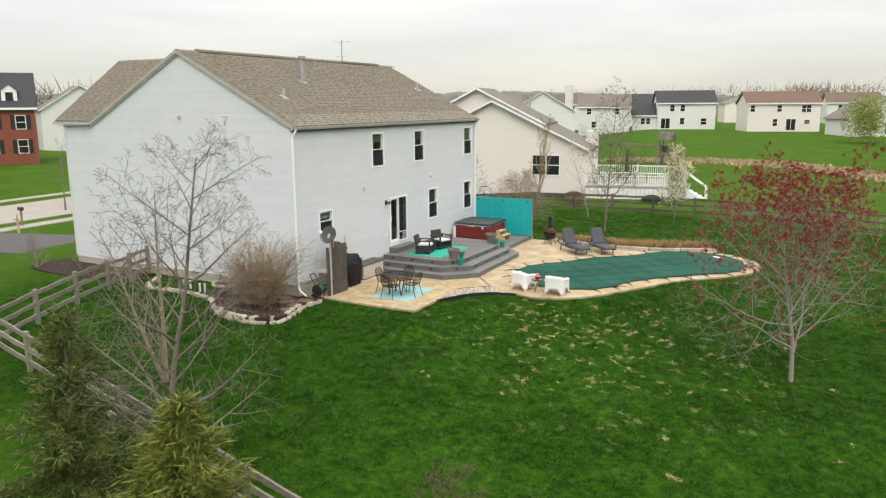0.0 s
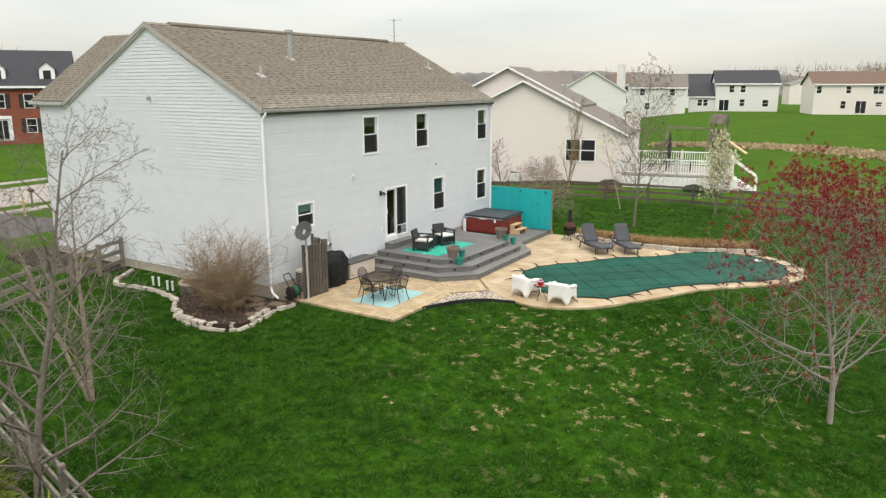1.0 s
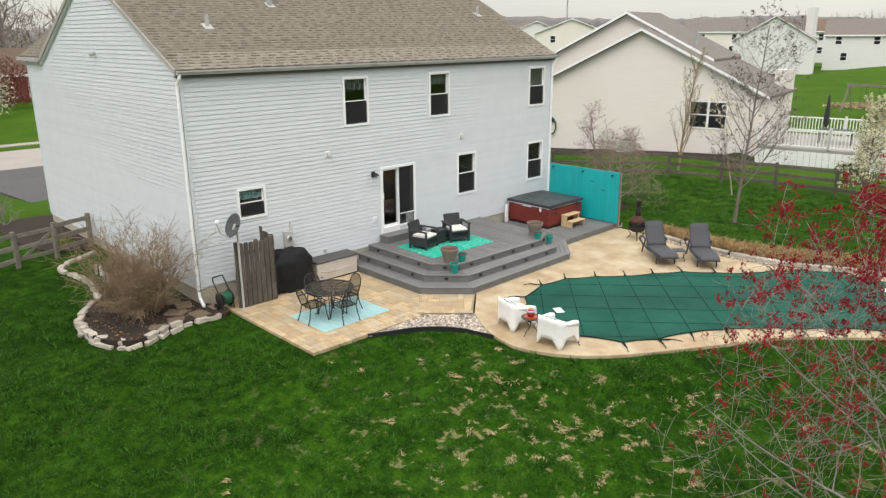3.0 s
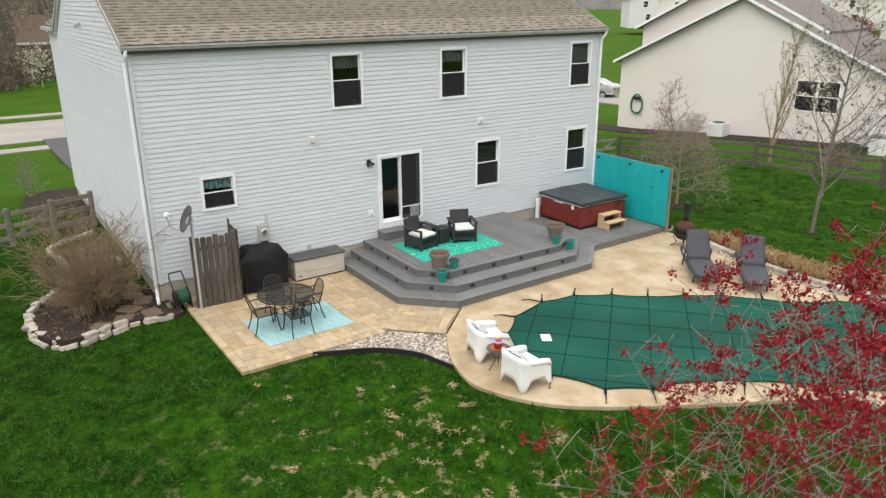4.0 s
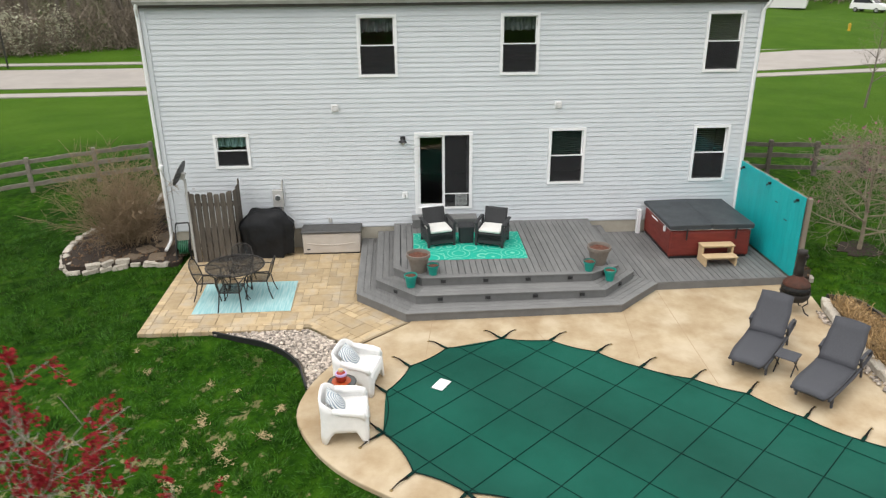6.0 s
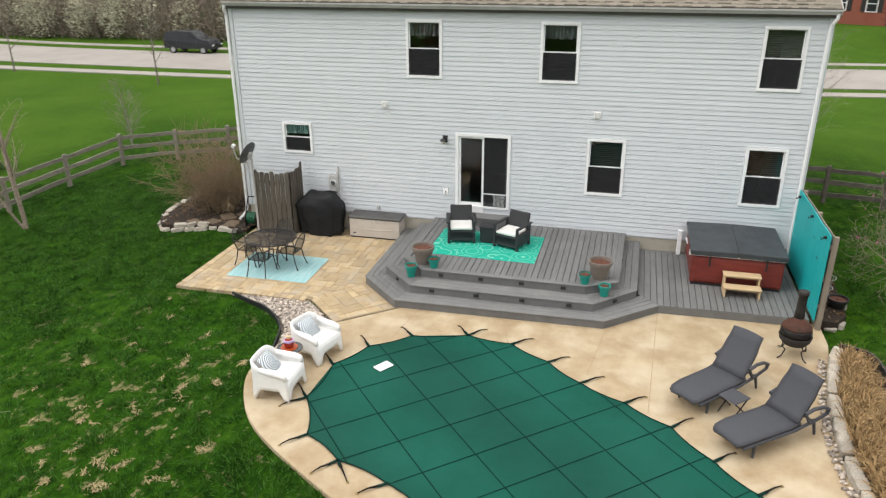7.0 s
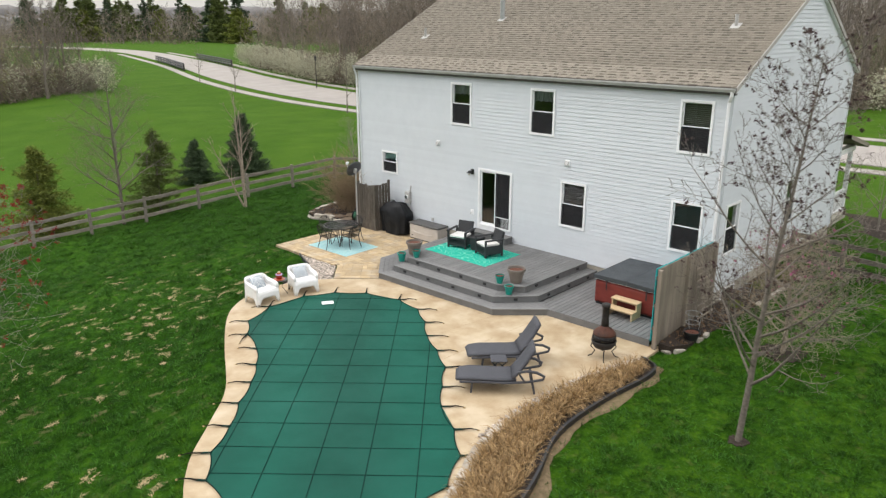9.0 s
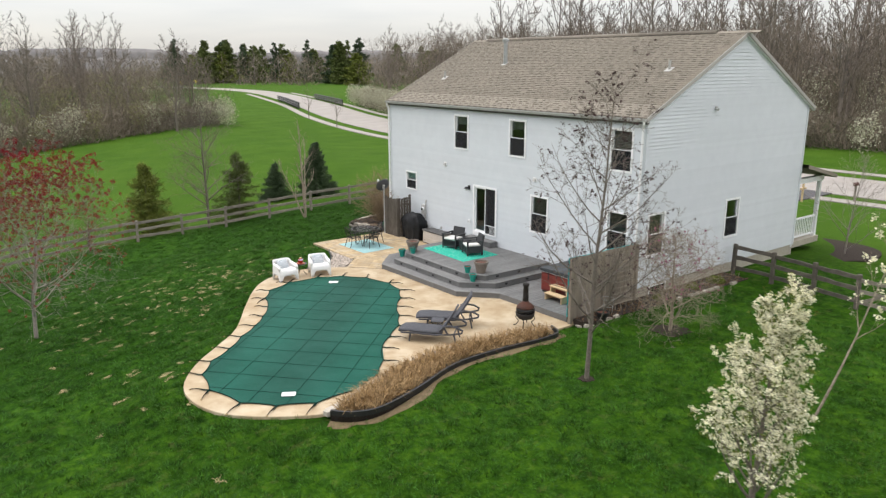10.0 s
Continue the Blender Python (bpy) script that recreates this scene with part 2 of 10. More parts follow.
def clip(poly, a, b, c):
    """Keeps the side of a polygon where a*x + b*y <= c."""
    out = []
    for i, p in enumerate(poly):
        q = poly[(i + 1) % len(poly)]
        dp, dq = a * p[0] + b * p[1] - c, a * q[0] + b * q[1] - c
        if dp <= 0:
            out.append(p)
        if dp * dq < 0:
            s = dp / (dp - dq)
            out.append((p[0] + s * (q[0] - p[0]), p[1] + s * (q[1] - p[1])))
    return out


def clip_to(poly, convex):
    """A polygon cut to a convex one, whose corners run anticlockwise."""
    for i, p in enumerate(convex):
        q = convex[(i + 1) % len(convex)]
        a, b = q[1] - p[1], p[0] - q[0]
        poly = clip(poly, a, b, a * p[0] + b * p[1])
        if len(poly) < 3:
            return []
    return poly


def spline(points, steps=6, closed=True):
    """A smooth line through points (Catmull-Rom)."""
    n, out = len(points), []
    for i in range(n if closed else n - 1):
        g = [points[(i + k) % n] if closed else points[min(max(i + k, 0), n - 1)] for k in (-1, 0, 1, 2)]
        for s in range(steps):
            t = s / steps
            out.append(tuple(0.5 * (2 * b + (c - a) * t + (2 * a - 5 * b + 4 * c - d) * t * t + (3 * b - a - 3 * c + d) * t ** 3) for a, b, c, d in zip(*g)))
    if not closed:
        out.append(tuple(points[-1]))
    return out


def inside(x, y, poly):
    """Which of the points lie in the polygon (arrays)."""
    x, y = np.asarray(x, float), np.asarray(y, float)
    r = np.zeros(x.shape, bool)
    for i in range(len(poly)):
        (x0, y0), (x1, y1) = poly[i], poly[i - 1]
        if y0 != y1:
            r ^= ((y0 > y) != (y1 > y)) & (x < (x1 - x0) * (y - y0) / (y1 - y0) + x0)
    return r


def edge_distance(x, y, poly):
    """The distance of points from a polygon's outline."""
    x, y = np.asarray(x, float), np.asarray(y, float)
    best = np.full(x.shape, 1e9)
    for i in range(len(poly)):
        (ax, ay), (bx, by) = poly[i - 1], poly[i]
        dx, dy = bx - ax, by - ay
        s = np.clip(((x - ax) * dx + (y - ay) * dy) / max(dx * dx + dy * dy, 1e-9), 0, 1)
        best = np.minimum(best, np.hypot(x - ax - s * dx, y - ay - s * dy))
    return best


def raw_mesh(name, verts, faces, material, smooth=False):
    """A mesh from arrays: faces all of one size."""
    me = bpy.data.meshes.new(name)
    verts, faces = np.asarray(verts, np.float32), np.asarray(faces, np.int32)
    k = faces.shape[1]
    me.vertices.add(len(verts))
    me.vertices.foreach_set("co", verts.ravel())
    me.loops.add(faces.size)
    me.loops.foreach_set("vertex_index", faces.ravel())
    me.polygons.add(len(faces))
    me.polygons.foreach_set("loop_start", np.arange(0, faces.size, k, dtype=np.int32))
    if smooth:
        me.polygons.foreach_set("use_smooth", np.ones(len(faces), bool))
    me.materials.append(material)
    me.update(calc_edges=True)
    me.validate()
    return me

# ---- the plot: outlines and heights of the ground ----
PATIO = [(0.0, 0.42), (4.58, 0.42), (4.52, 3.9), (5.43, 4.82), (4.42, 5.95), (3.0, 5.95), (0.0, 4.9)]
POOL_DECK = [(3.0, 5.2), (4.42, 5.95)] + spline([(5.43, 4.82), (6.1, 4.4), (6.8, 4.1), (7.6, 4.0), (8.4, 4.32), (9.1, 4.85), (9.75, 5.7), (10.55, 7.0),
    (11.6, 8.8), (12.55, 9.8), (13.55, 10.8), (14.25, 11.95), (14.35, 13.0), (14.0, 14.0), (13.2, 14.8), (12.35, 15.33), (11.95, 15.45)], 5, False) \
    + spline([(10.9, 14.98), (9.6, 14.42), (8.3, 14.22), (7.0, 14.25), (5.8, 14.4), (4.6, 14.66), (3.9, 14.8)], 3, False) + [(3.0, 14.8)]
HOUSE = [(-12.3, 0.0), (0.0, 0.0), (0.0, 14.65), (-10.3, 14.65), (-10.3, 6.8), (-12.3, 6.8)]


def ground_height(x, y):
    x, y = np.asarray(x, float), np.asarray(y, float)
    cx, cy = np.clip(x, -12, 18), np.clip(y, -14, 24)
    z = 0.004 - 0.0457 * cx + 0.0488 * cy - 0.002565 * cx * cx - 0.001872 * cy * cy + 0.002913 * cx * cy
    front = np.clip((-12 - x) / 16, 0, 1)
    z = z + (-0.85 - z) * front * front * (3 - 2 * front)
    left = np.clip((-14 - y) / 56, 0, 1) * np.clip((x + 30) / 20, 0, 1)
    z = z - 0.8 * left
    far = np.clip((y - 24) / 60, 0, 1)
    z = z + (-0.1 - z) * far * np.clip((x + 28) / 10, 0, 1)
    green = np.clip((y - 45) / 75, 0, 1) * np.clip((x + 50) / 30, 0, 1)
    z = z + 1.45 * green * green * (3 - 2 * green)
    rise = np.clip((-47 - x) / 12, 0, 1) * np.clip((y - 2) / 12, 0, 1) * np.clip((62 - y) / 15, 0, 1)
    z = z + 1.5 * rise
    z = z + 0.5 * np.clip((x - 5) / 8, 0, 1) * np.clip((-y - 6) / 5, 0, 1) * np.clip((y + 60) / 40, 0, 1)
    for poly, level, reach in ((PATIO, -0.07, 1.3), (POOL_DECK, -0.07, 1.8), (HOUSE, -0.02, 1.2)):
        d = np.where(inside(x, y, poly), 0, edge_distance(x, y, poly))
        w = np.clip(1 - d / reach, 0, 1)
        w = w * w * (3 - 2 * w)
        lift = np.maximum(level - z, 0) if level > -0.05 else level - z
        z = z + lift * w
    z = np.where((z > 0.0) & ((y < 45) | (x < -50)), 0.14 * np.tanh(z / 0.14), z)
    z = np.where((y > 4.5) & (y < 14.7) & (x > -0.1) & (x < 3.3), -0.1, z)
    under = inside(x, y, PATIO) | inside(x, y, POOL_DECK)
    z = np.where(under & (edge_distance(x, y, PATIO) > 0.0), np.minimum(z, -0.09), z)
    return z


def gz(x, y):
    return float(ground_height(np.array([x]), np.array([y]))[0])


def grass_mat():
    m = bpy.data.materials.new("spring_lawn")
    m.use_nodes = True
    n, l = m.node_tree.nodes, m.node_tree.links
    b = n["Principled BSDF"]
    geo = n.new("ShaderNodeNewGeometry")

    def noise_tex(scale, detail=5.0, rough=0.6):
        t = n.new("ShaderNodeTexNoise")
        t.inputs["Scale"].default_value, t.inputs["Detail"].default_value, t.inputs["Roughness"].default_value = scale, detail, rough
        l.new(geo.outputs["Position"], t.inputs["Vector"])
        return t.outputs["Fac"]

    def ramp(fac, stops):
        r = n.new("ShaderNodeValToRGB")
        while len(r.color_ramp.elements) < len(stops):
            r.color_ramp.elements.new(0.5)
        for e, (p, c) in zip(r.color_ramp.elements, stops):
            e.position, e.color = p, (*c, 1) if len(c) == 3 else c
        l.new(fac, r.inputs["Fac"])
        return r.outputs["Color"]

    def mix(fac, a, b_, mode="MIX"):
        x = n.new("ShaderNodeMix")
        x.data_type, x.blend_type = "RGBA", mode
        if isinstance(fac, float):
            x.inputs["Factor"].default_value = fac
        else:
            l.new(fac, x.inputs["Factor"])
        l.new(a, x.inputs["A"])
        l.new(b_, x.inputs["B"])
        return x.outputs["Result"]

    clumps = ramp(noise_tex(3.4, 8.0, 0.78), [(0.36, (0.007, 0.030, 0.0022)), (0.5, (0.020, 0.068, 0.0036)), (0.64, (0.042, 0.112, 0.006))])
    swathes = ramp(noise_tex(0.55, 4.0), [(0.35, (0.62, 0.66, 0.6)), (0.65, (1.2, 1.14, 1.15))])
    green = mix(1.0, clumps, swathes, "MULTIPLY")
    fields = ramp(noise_tex(0.035, 3.0), [(0.35, (0.8, 0.86, 0.8)), (0.65, (1.18, 1.1, 1.1))])
    green = mix(1.0, green, fields, "MULTIPLY")
    straw = ramp(noise_tex(9.0), [(0.35, (0.46, 0.36, 0.21)), (0.65, (0.30, 0.24, 0.12))])
    # worn, straw-coloured spots, most of them in the middle of the back lawn
    spots = n.new("ShaderNodeMapRange")
    spots.inputs["From Min"].default_value, spots.inputs["From Max"].default_value = 0.582, 0.632
    l.new(noise_tex(3.0, 6.0, 0.66), spots.inputs["Value"])
    dist = n.new("ShaderNodeVectorMath")
    dist.operation, dist.inputs[1].default_value = "DISTANCE", (10.6, 2.2, -0.6)
    l.new(geo.outputs["Position"], dist.inputs[0])
    near = n.new("ShaderNodeMapRange")
    near.inputs["From Min"].default_value, near.inputs["From Max"].default_value = 2.0, 7.5
    near.inputs["To Min"].default_value, near.inputs["To Max"].default_value = 0.55, 0.05
    l.new(dist.outputs["Value"], near.inputs["Value"])
    both_ = n.new("ShaderNodeMath")
    both_.operation = "MULTIPLY"
    l.new(spots.outputs[0], both_.inputs[0])
    l.new(near.outputs[0], both_.inputs[1])
    col = mix(both_.outputs[0], green, straw)
    thin = n.new("ShaderNodeMapRange")
    thin.inputs["From Min"].default_value, thin.inputs["From Max"].default_value, thin.inputs["To Max"].default_value = 0.60, 0.75, 0.5
    l.new(noise_tex(3.1, 6.0, 0.7), thin.inputs["Value"])
    col = mix(thin.outputs[0], col, ramp(noise_tex(7.0), [(0.3, (0.085, 0.10, 0.022)), (0.7, (0.06, 0.08, 0.018))]))
    # lawn colour darkened beside the patio for the shade seen down between blades
    shade_dist = n.new("ShaderNodeVectorMath")
    shade_dist.operation, shade_dist.inputs[1].default_value = "DISTANCE", (0.0, -5.5, -0.3)
    l.new(geo.outputs["Position"], shade_dist.inputs[0])
    turf_shade = n.new("ShaderNodeMapRange")
    turf_shade.inputs["From Min"].default_value, turf_shade.inputs["From Max"].default_value = 3.0, 9.5
    turf_shade.inputs["To Min"].default_value, turf_shade.inputs["To Max"].default_value = 1.0, 0.0
    l.new(shade_dist.outputs["Value"], turf_shade.inputs["Value"])
    col = mix(turf_shade.outputs[0], col, mix(1.0, col, ramp(noise_tex(1.4, 4.0), [(0.3, (0.55, 0.6, 0.55)), (0.7, (0.78, 0.82, 0.75))]), "MULTIPLY"))
    # paler, yellower turf colour beyond the pool
    span = n.new("ShaderNodeSeparateXYZ")
    l.new(geo.outputs["Position"], span.inputs[0])
    pale = n.new("ShaderNodeMapRange")
    pale.inputs["From Min"].default_value, pale.inputs["From Max"].default_value = 8.0, 15.0
    l.new(span.outputs["Y"], pale.inputs["Value"])
    col = mix(pale.outputs[0], col, mix(1.0, col, ramp(noise_tex(0.9, 4.0), [(0.3, (1.1, 1.05, 1.0)), (0.7, (1.5, 1.26, 1.2))]), "MULTIPLY"))
    # fields past the fences: lighter, yellower colour holds their brightness at grazing view
    axes = n.new("ShaderNodeSeparateXYZ")
    l.new(geo.outputs["Position"], axes.inputs[0])
    parts_ = []
    for out, lo, hi in (("Y", -9.0, -14.0), ("X", -9.0, -14.0), ("Y", 25.0, 30.0)):
        r_ = n.new("ShaderNodeMapRange")
        r_.inputs["From Min"].default_value, r_.inputs["From Max"].default_value = lo, hi
        l.new(axes.outputs[out], r_.inputs["Value"])
        parts_.append(r_.outputs[0])
    top_ = parts_[0]
    for q in parts_[1:]:
        mx_ = n.new("ShaderNodeMath")
        mx_.operation = "MAXIMUM"
        l.new(top_, mx_.inputs[0])
        l.new(q, mx_.inputs[1])
        top_ = mx_.outputs[0]
    field = ramp(noise_tex(0.3, 5.0), [(0.3, (0.042, 0.098, 0.008)), (0.7, (0.070, 0.134, 0.013))])
    scaled = n.new("ShaderNodeMath")
    scaled.operation, scaled.inputs[1].default_value = "MULTIPLY", 0.8
    l.new(top_, scaled.inputs[0])
    col = mix(scaled.outputs[0], col, field)
    l.new(col, b.inputs["Base Color"])
    b.inputs["Roughness"].default_value, b.inputs["Specular IOR Level"].default_value = 0.95, 0.05
    bp = n.new("ShaderNodeBump")
    bp.inputs["Strength"].default_value, bp.inputs["Distance"].default_value = 0.95, 0.06
    l.new(noise_tex(14.0, 6.0, 0.7), bp.inputs["Height"])
    l.new(bp.outputs[0], b.inputs["Normal"])
    return m


GRASS = grass_mat()


def steps_of(lo, hi, fine, reach):
    mid = list(np.arange(lo, hi + 1e-6, fine))
    out, d = [], fine
    e = mid[-1]
    while e < reach:
        d *= 1.22
        e += d
        out.append(e)
    pre, d, e = [], fine, mid[0]
    while e > -reach:
        d *= 1.22
        e -= d
        pre.append(e)
    return np.array(pre[::-1] + mid + out)


gx, gy = steps_of(-14, 22, 0.4, 3500), steps_of(-16, 30, 0.4, 3500)
XX, YY = np.meshgrid(gx, gy, indexing="ij")
ZZ = ground_height(XX, YY)
W = len(gy)
ii, kk = np.meshgrid(np.arange(len(gx) - 1), np.arange(W - 1), indexing="ij")
base = (ii * W + kk).ravel()
ground = new("ground", raw_mesh("ground", np.stack([XX, YY, ZZ], -1).reshape(-1, 3),
                                np.stack([base, base + W, base + W + 1, base + 1], -1), GRASS, True))
tagged(ground, "green spring lawn with worn straw-coloured spots", "lawn", kind="structure")


# ---- pool deck, patio of pavers, gravel ----
slab = part("pavement", Geo().prism(POOL_DECK, -0.3, 0.0), CONCRETE, bevel=0.012)
tagged(slab, "tan stamped concrete pool surround with pale stains", "pool deck", kind="structure")


def saw_cuts():
    g = Geo()
    for (ax, ay), (bx, by) in (((4.3, 10.45), (6.2, 10.2)), ((3.3, 11.5), (7.2, 11.3)), ((5.5, 8.6), (4.4, 8.3)), ((9.4, 13.7), (9.6, 14.3)), ((4.4, 6.4), (5.9, 6.2))):
        d = Vector((by - ay, ax - bx, 0)).normalized() * 0.006
        g.add([(ax - d.x, ay - d.y, 0.004), (bx - d.x, by - d.y, 0.004), (bx + d.x, by + d.y, 0.004), (ax + d.x, ay + d.y, 0.004)], [(0, 1, 2, 3)])
    return g


part("expansion_joint", saw_cuts(), mat("joint_sealant", (0.36, 0.26, 0.15), (0.30, 0.21, 0.12), scale=8), slab)

paver_bed = part("patio", Geo().prism([(0.02, 0.45), (4.55, 0.45), (4.49, 3.88), (5.38, 4.8), (4.42, 5.9), (3.0, 5.9), (0.02, 4.9)], -0.28, -0.009), JOINT)
tagged(paver_bed, "patio of sandstone-coloured pavers beside the deck", "patio", kind="structure")


def strip(name, line, width, z_off, material, thick=0.12, label="", category="", level=None):
    """A paved strip that follows the ground along a line."""
    g = Geo()
    rows = []
    for i, p in enumerate(line):
        a, b = line[max(i - 1, 0)], line[min(i + 1, len(line) - 1)]
        d = Vector((b[0] - a[0], b[1] - a[1])).normalized()
        s = Vector((-d.y, d.x)) * width / 2
        z = gz(p[0], p[1]) + z_off
        l, r = (p[0] + s.x, p[1] + s.y), (p[0] - s.x, p[1] - s.y)
        rows.append([(*l, z - thick), (*l, z), (*r, z), (*r, z - thick)])
    g.grid(rows)
    g.f = [f[::-1] for f in g.f]
    ob = part(name, g, material)
    return tagged(ob, label, category, kind="structure")


ROAD = spline([(-95, 90), (-60, 66), (-42, 44), (-37, 20), (-36, 0), (-35.5, -25), (-37, -50), (-44.5, -80), (-59, -122), (-76, -180), (-80, -215), (-75, -250), (-56, -290), (-10, -330)], 8, False)
strip("road", ROAD, 8.6, 0.05, ROADC, label="pale concrete street with kerbs", category="road")
SIDE = spline([(-34, 44), (-30.5, 20), (-29.2, 0), (-28.6, -25), (-30, -50), (-37.5, -80), (-52, -122), (-69, -180)], 8, False)
strip("pavement", SIDE, 1.3, 0.06, ROADC, label="narrow concrete sidewalk beside the street", category="sidewalk")
SIDE2 = spline([(-47, 44), (-44, 20), (-43.3, 0), (-42.8, -25), (-44, -50), (-51.5, -80), (-66, -122), (-83, -180)], 8, False)
strip("pavement", SIDE2, 1.3, 0.06, ROADC, label="concrete sidewalk across the street", category="sidewalk")
strip("driveway", [(-12.4, 3.4), (-20, 3.4), (-28, 3.6), (-32, 3.6)], 5.4, 0.07, ASPHALT, label="dark asphalt driveway before the garage", category="driveway")

# ---- the house ----
house = thing("house", "two-storey house with pale grey-blue vinyl siding and brown shingle roof", "house")
HX, HY, EAVE, RIDGE, RX, EX = -10.3, 14.65, 6.15, 8.92, -5.26, 0.12
SLOPE = (RIDGE - EAVE) / (EX - RX)
COURSE = 0.118


class Face:
    """A wall's own frame: u along it, n out of it, z up."""

    def __init__(self, o, u, n):
        self.o, self.u, self.n = Vector(o), Vector(u), Vector(n)

    def p(self, u, n, z):
        return self.o + u * self.u + n * self.n + Vector((0, 0, z))

    def block(self, g, u0, u1, n0, n1, z0, z1):
        q = [self.p(u, n, z) for z in (z0, z1) for u, n in ((u0, n0), (u1, n0), (u1, n1), (u0, n1))]
        faces = [(3, 2, 1, 0), (4, 5, 6, 7), (0, 1, 5, 4), (1, 2, 6, 5), (2, 3, 7, 6), (3, 0, 4, 7)]
        if self.u.cross(self.n).z < 0:
            faces = [f[::-1] for f in faces]
        g.add(q, faces)


BACK = Face((0, 0, 0), (0, 1, 0), (1, 0, 0))
RIGHT = Face((0, HY, 0), (-1, 0, 0), (0, 1, 0))
LEFT = Face((0, 0, 0), (-1, 0, 0), (0, -1, 0))
# openings: u0, u1, z0, z1
BACK_OPEN = [(4.93, 5.78, 4.37, 5.72), (8.33, 9.18, 4.37, 5.72), (13.32, 14.17, 4.37, 5.72), (1.31, 2.09, 2.19, 2.96),
             (9.61, 10.46, 1.59, 2.96), (13.32, 14.17, 1.59, 2.96), (6.24, 7.58, 0.98, 2.90)]
RIGHT_OPEN = [(0.42, 1.27, 1.56, 2.95), (4.98, 5.83, 1.56, 2.95), (0.75, 1.6, 0.18, 0.42)]


def wall_shell(name, face, u0, u1, z0, z1, openings, top=None):
    """A wall 15 cm thick with holes through it."""
    g = Geo()
    us = sorted({u0, u1, *(v for o in openings for v in o[:2])})
    zs = sorted({z0, z1, *(v for o in openings for v in o[2:])})
    for a, b in zip(us, us[1:]):
        for c, d in zip(zs, zs[1:]):
            mu, mz = (a + b) / 2, (c + d) / 2
            if not any(o[0] < mu < o[1] and o[2] < mz < o[3] for o in openings):
                face.block(g, a, b, -0.15, 0.0, c, d)
    if top:
        (ua, za), (ub, zb), (uc, zc) = top
        q = [face.p(u, n, z) for n in (0.0, -0.15) for u, z in top]
        g.add(q, [(0, 1, 2), (5, 4, 3), (0, 3, 4, 1), (1, 4, 5, 2), (2, 5, 3, 0)])
    return part(name, welded(g, name, SIDING), None, house)


def siding(wall, face, z0, z1, span, openings, lip=0.019):
    """Lapped boards, one for each course."""
    z = z0
    while z < z1 - 0.02:
        zt = min(z + COURSE, z1)
        lo, hi = span(z), span(zt)
        if hi[1] - hi[0] < 0.05:
            break
        g = Geo()
        cuts = sorted((o[0] - 0.03, o[1] + 0.03) for o in openings if min(zt, o[3]) - max(z, o[2]) > 0.45 * (zt - z))
        runs = []
        edge = (lo[0], hi[0])
        for c0, c1 in cuts:
            runs.append((edge, (c0, c0)))
            edge = (c1, c1)
        runs.append((edge, (lo[1], hi[1])))
        for (al, ah), (bl, bh) in runs:
            zg = zt - 0.008
            q = [face.p(al, 0.001, z), face.p(bl, 0.001, z), face.p(bl, lip, z), face.p(al, lip, z),
                 face.p(ah, 0.001, zg), face.p(bh, 0.001, zg), face.p(bh, 0.006, zg), face.p(ah, 0.006, zg)]
            faces = [(3, 2, 1, 0), (4, 5, 6, 7), (1, 2, 6, 5), (2, 3, 7, 6), (3, 0, 4, 7)]
            if face.u.cross(face.n).z < 0:
                faces = [f[::-1] for f in faces]
            g.add(q, faces)
        part("siding_board", g, SIDING, wall)
        z += COURSE


wall_back = wall_shell("wall", BACK, 0, HY, 0.5, EAVE, BACK_OPEN)
siding(wall_back, BACK, 0.53, EAVE - 0.2, lambda z: (0.06, HY - 0.06), BACK_OPEN)
gable = [(0.0, EAVE + 0.03), (-RX, RIDGE - 0.1), (-HX, EAVE + 0.03)]
wall_right = wall_shell("wall", RIGHT, 0.15, -HX, 0.5, EAVE + 0.03, RIGHT_OPEN[:2], gable)


def gable_span(z):
    if z <= EAVE - 0.1:
        return (0.06, -HX - 0.06)
    s = (z - EAVE + 0.1) / SLOPE
    return (0.06 + s, -HX - 0.06 - s)


siding(wall_right, RIGHT, 0.53, RIDGE - 0.15, gable_span, RIGHT_OPEN[:2], lip=0.026)
wall_left = wall_shell("wall", LEFT, 0.15, 12.3, 0.45, EAVE + 0.03, [], gable)


def left_span(z):
    if z <= EAVE - 0.1:
        return (0.06, 12.24)
    return gable_span(z)


siding(wall_left, LEFT, 0.45, RIDGE - 0.15, left_span, [])
g = Geo()
g.box(HX, HX + 0.15, 6.8, HY, 0.4, EAVE + 0.1)
g.box(-12.3, -12.15, 0.15, 6.8, -0.2, EAVE + 0.1)
g.add([(-12.3, 0, EAVE + 0.1), (-12.3, 6.8, EAVE + 0.1), (-12.3, 3.4, RIDGE - 0.1)], [(0, 1, 2)])
g.box(-12.15, HX, 6.65, 6.8, -0.2, EAVE + 0.1)
part("wall", g, SIDING, house, "plain front wall")
g = Geo()
g.box(-0.16, -0.012, 0.02, HY - 0.02, -0.4, 0.515)
g.box(HX + 0.02, -0.16, 0.012, 0.16, -0.4, 0.44)
g.box(-12.28, HX + 0.02, 0.012, 0.16, -0.4, 0.44)
g.box(HX + 0.02, -0.16, HY - 0.16, HY - 0.012, -0.4, 0.515)
part("foundation", g, FOUND, house, "pale concrete foundation")
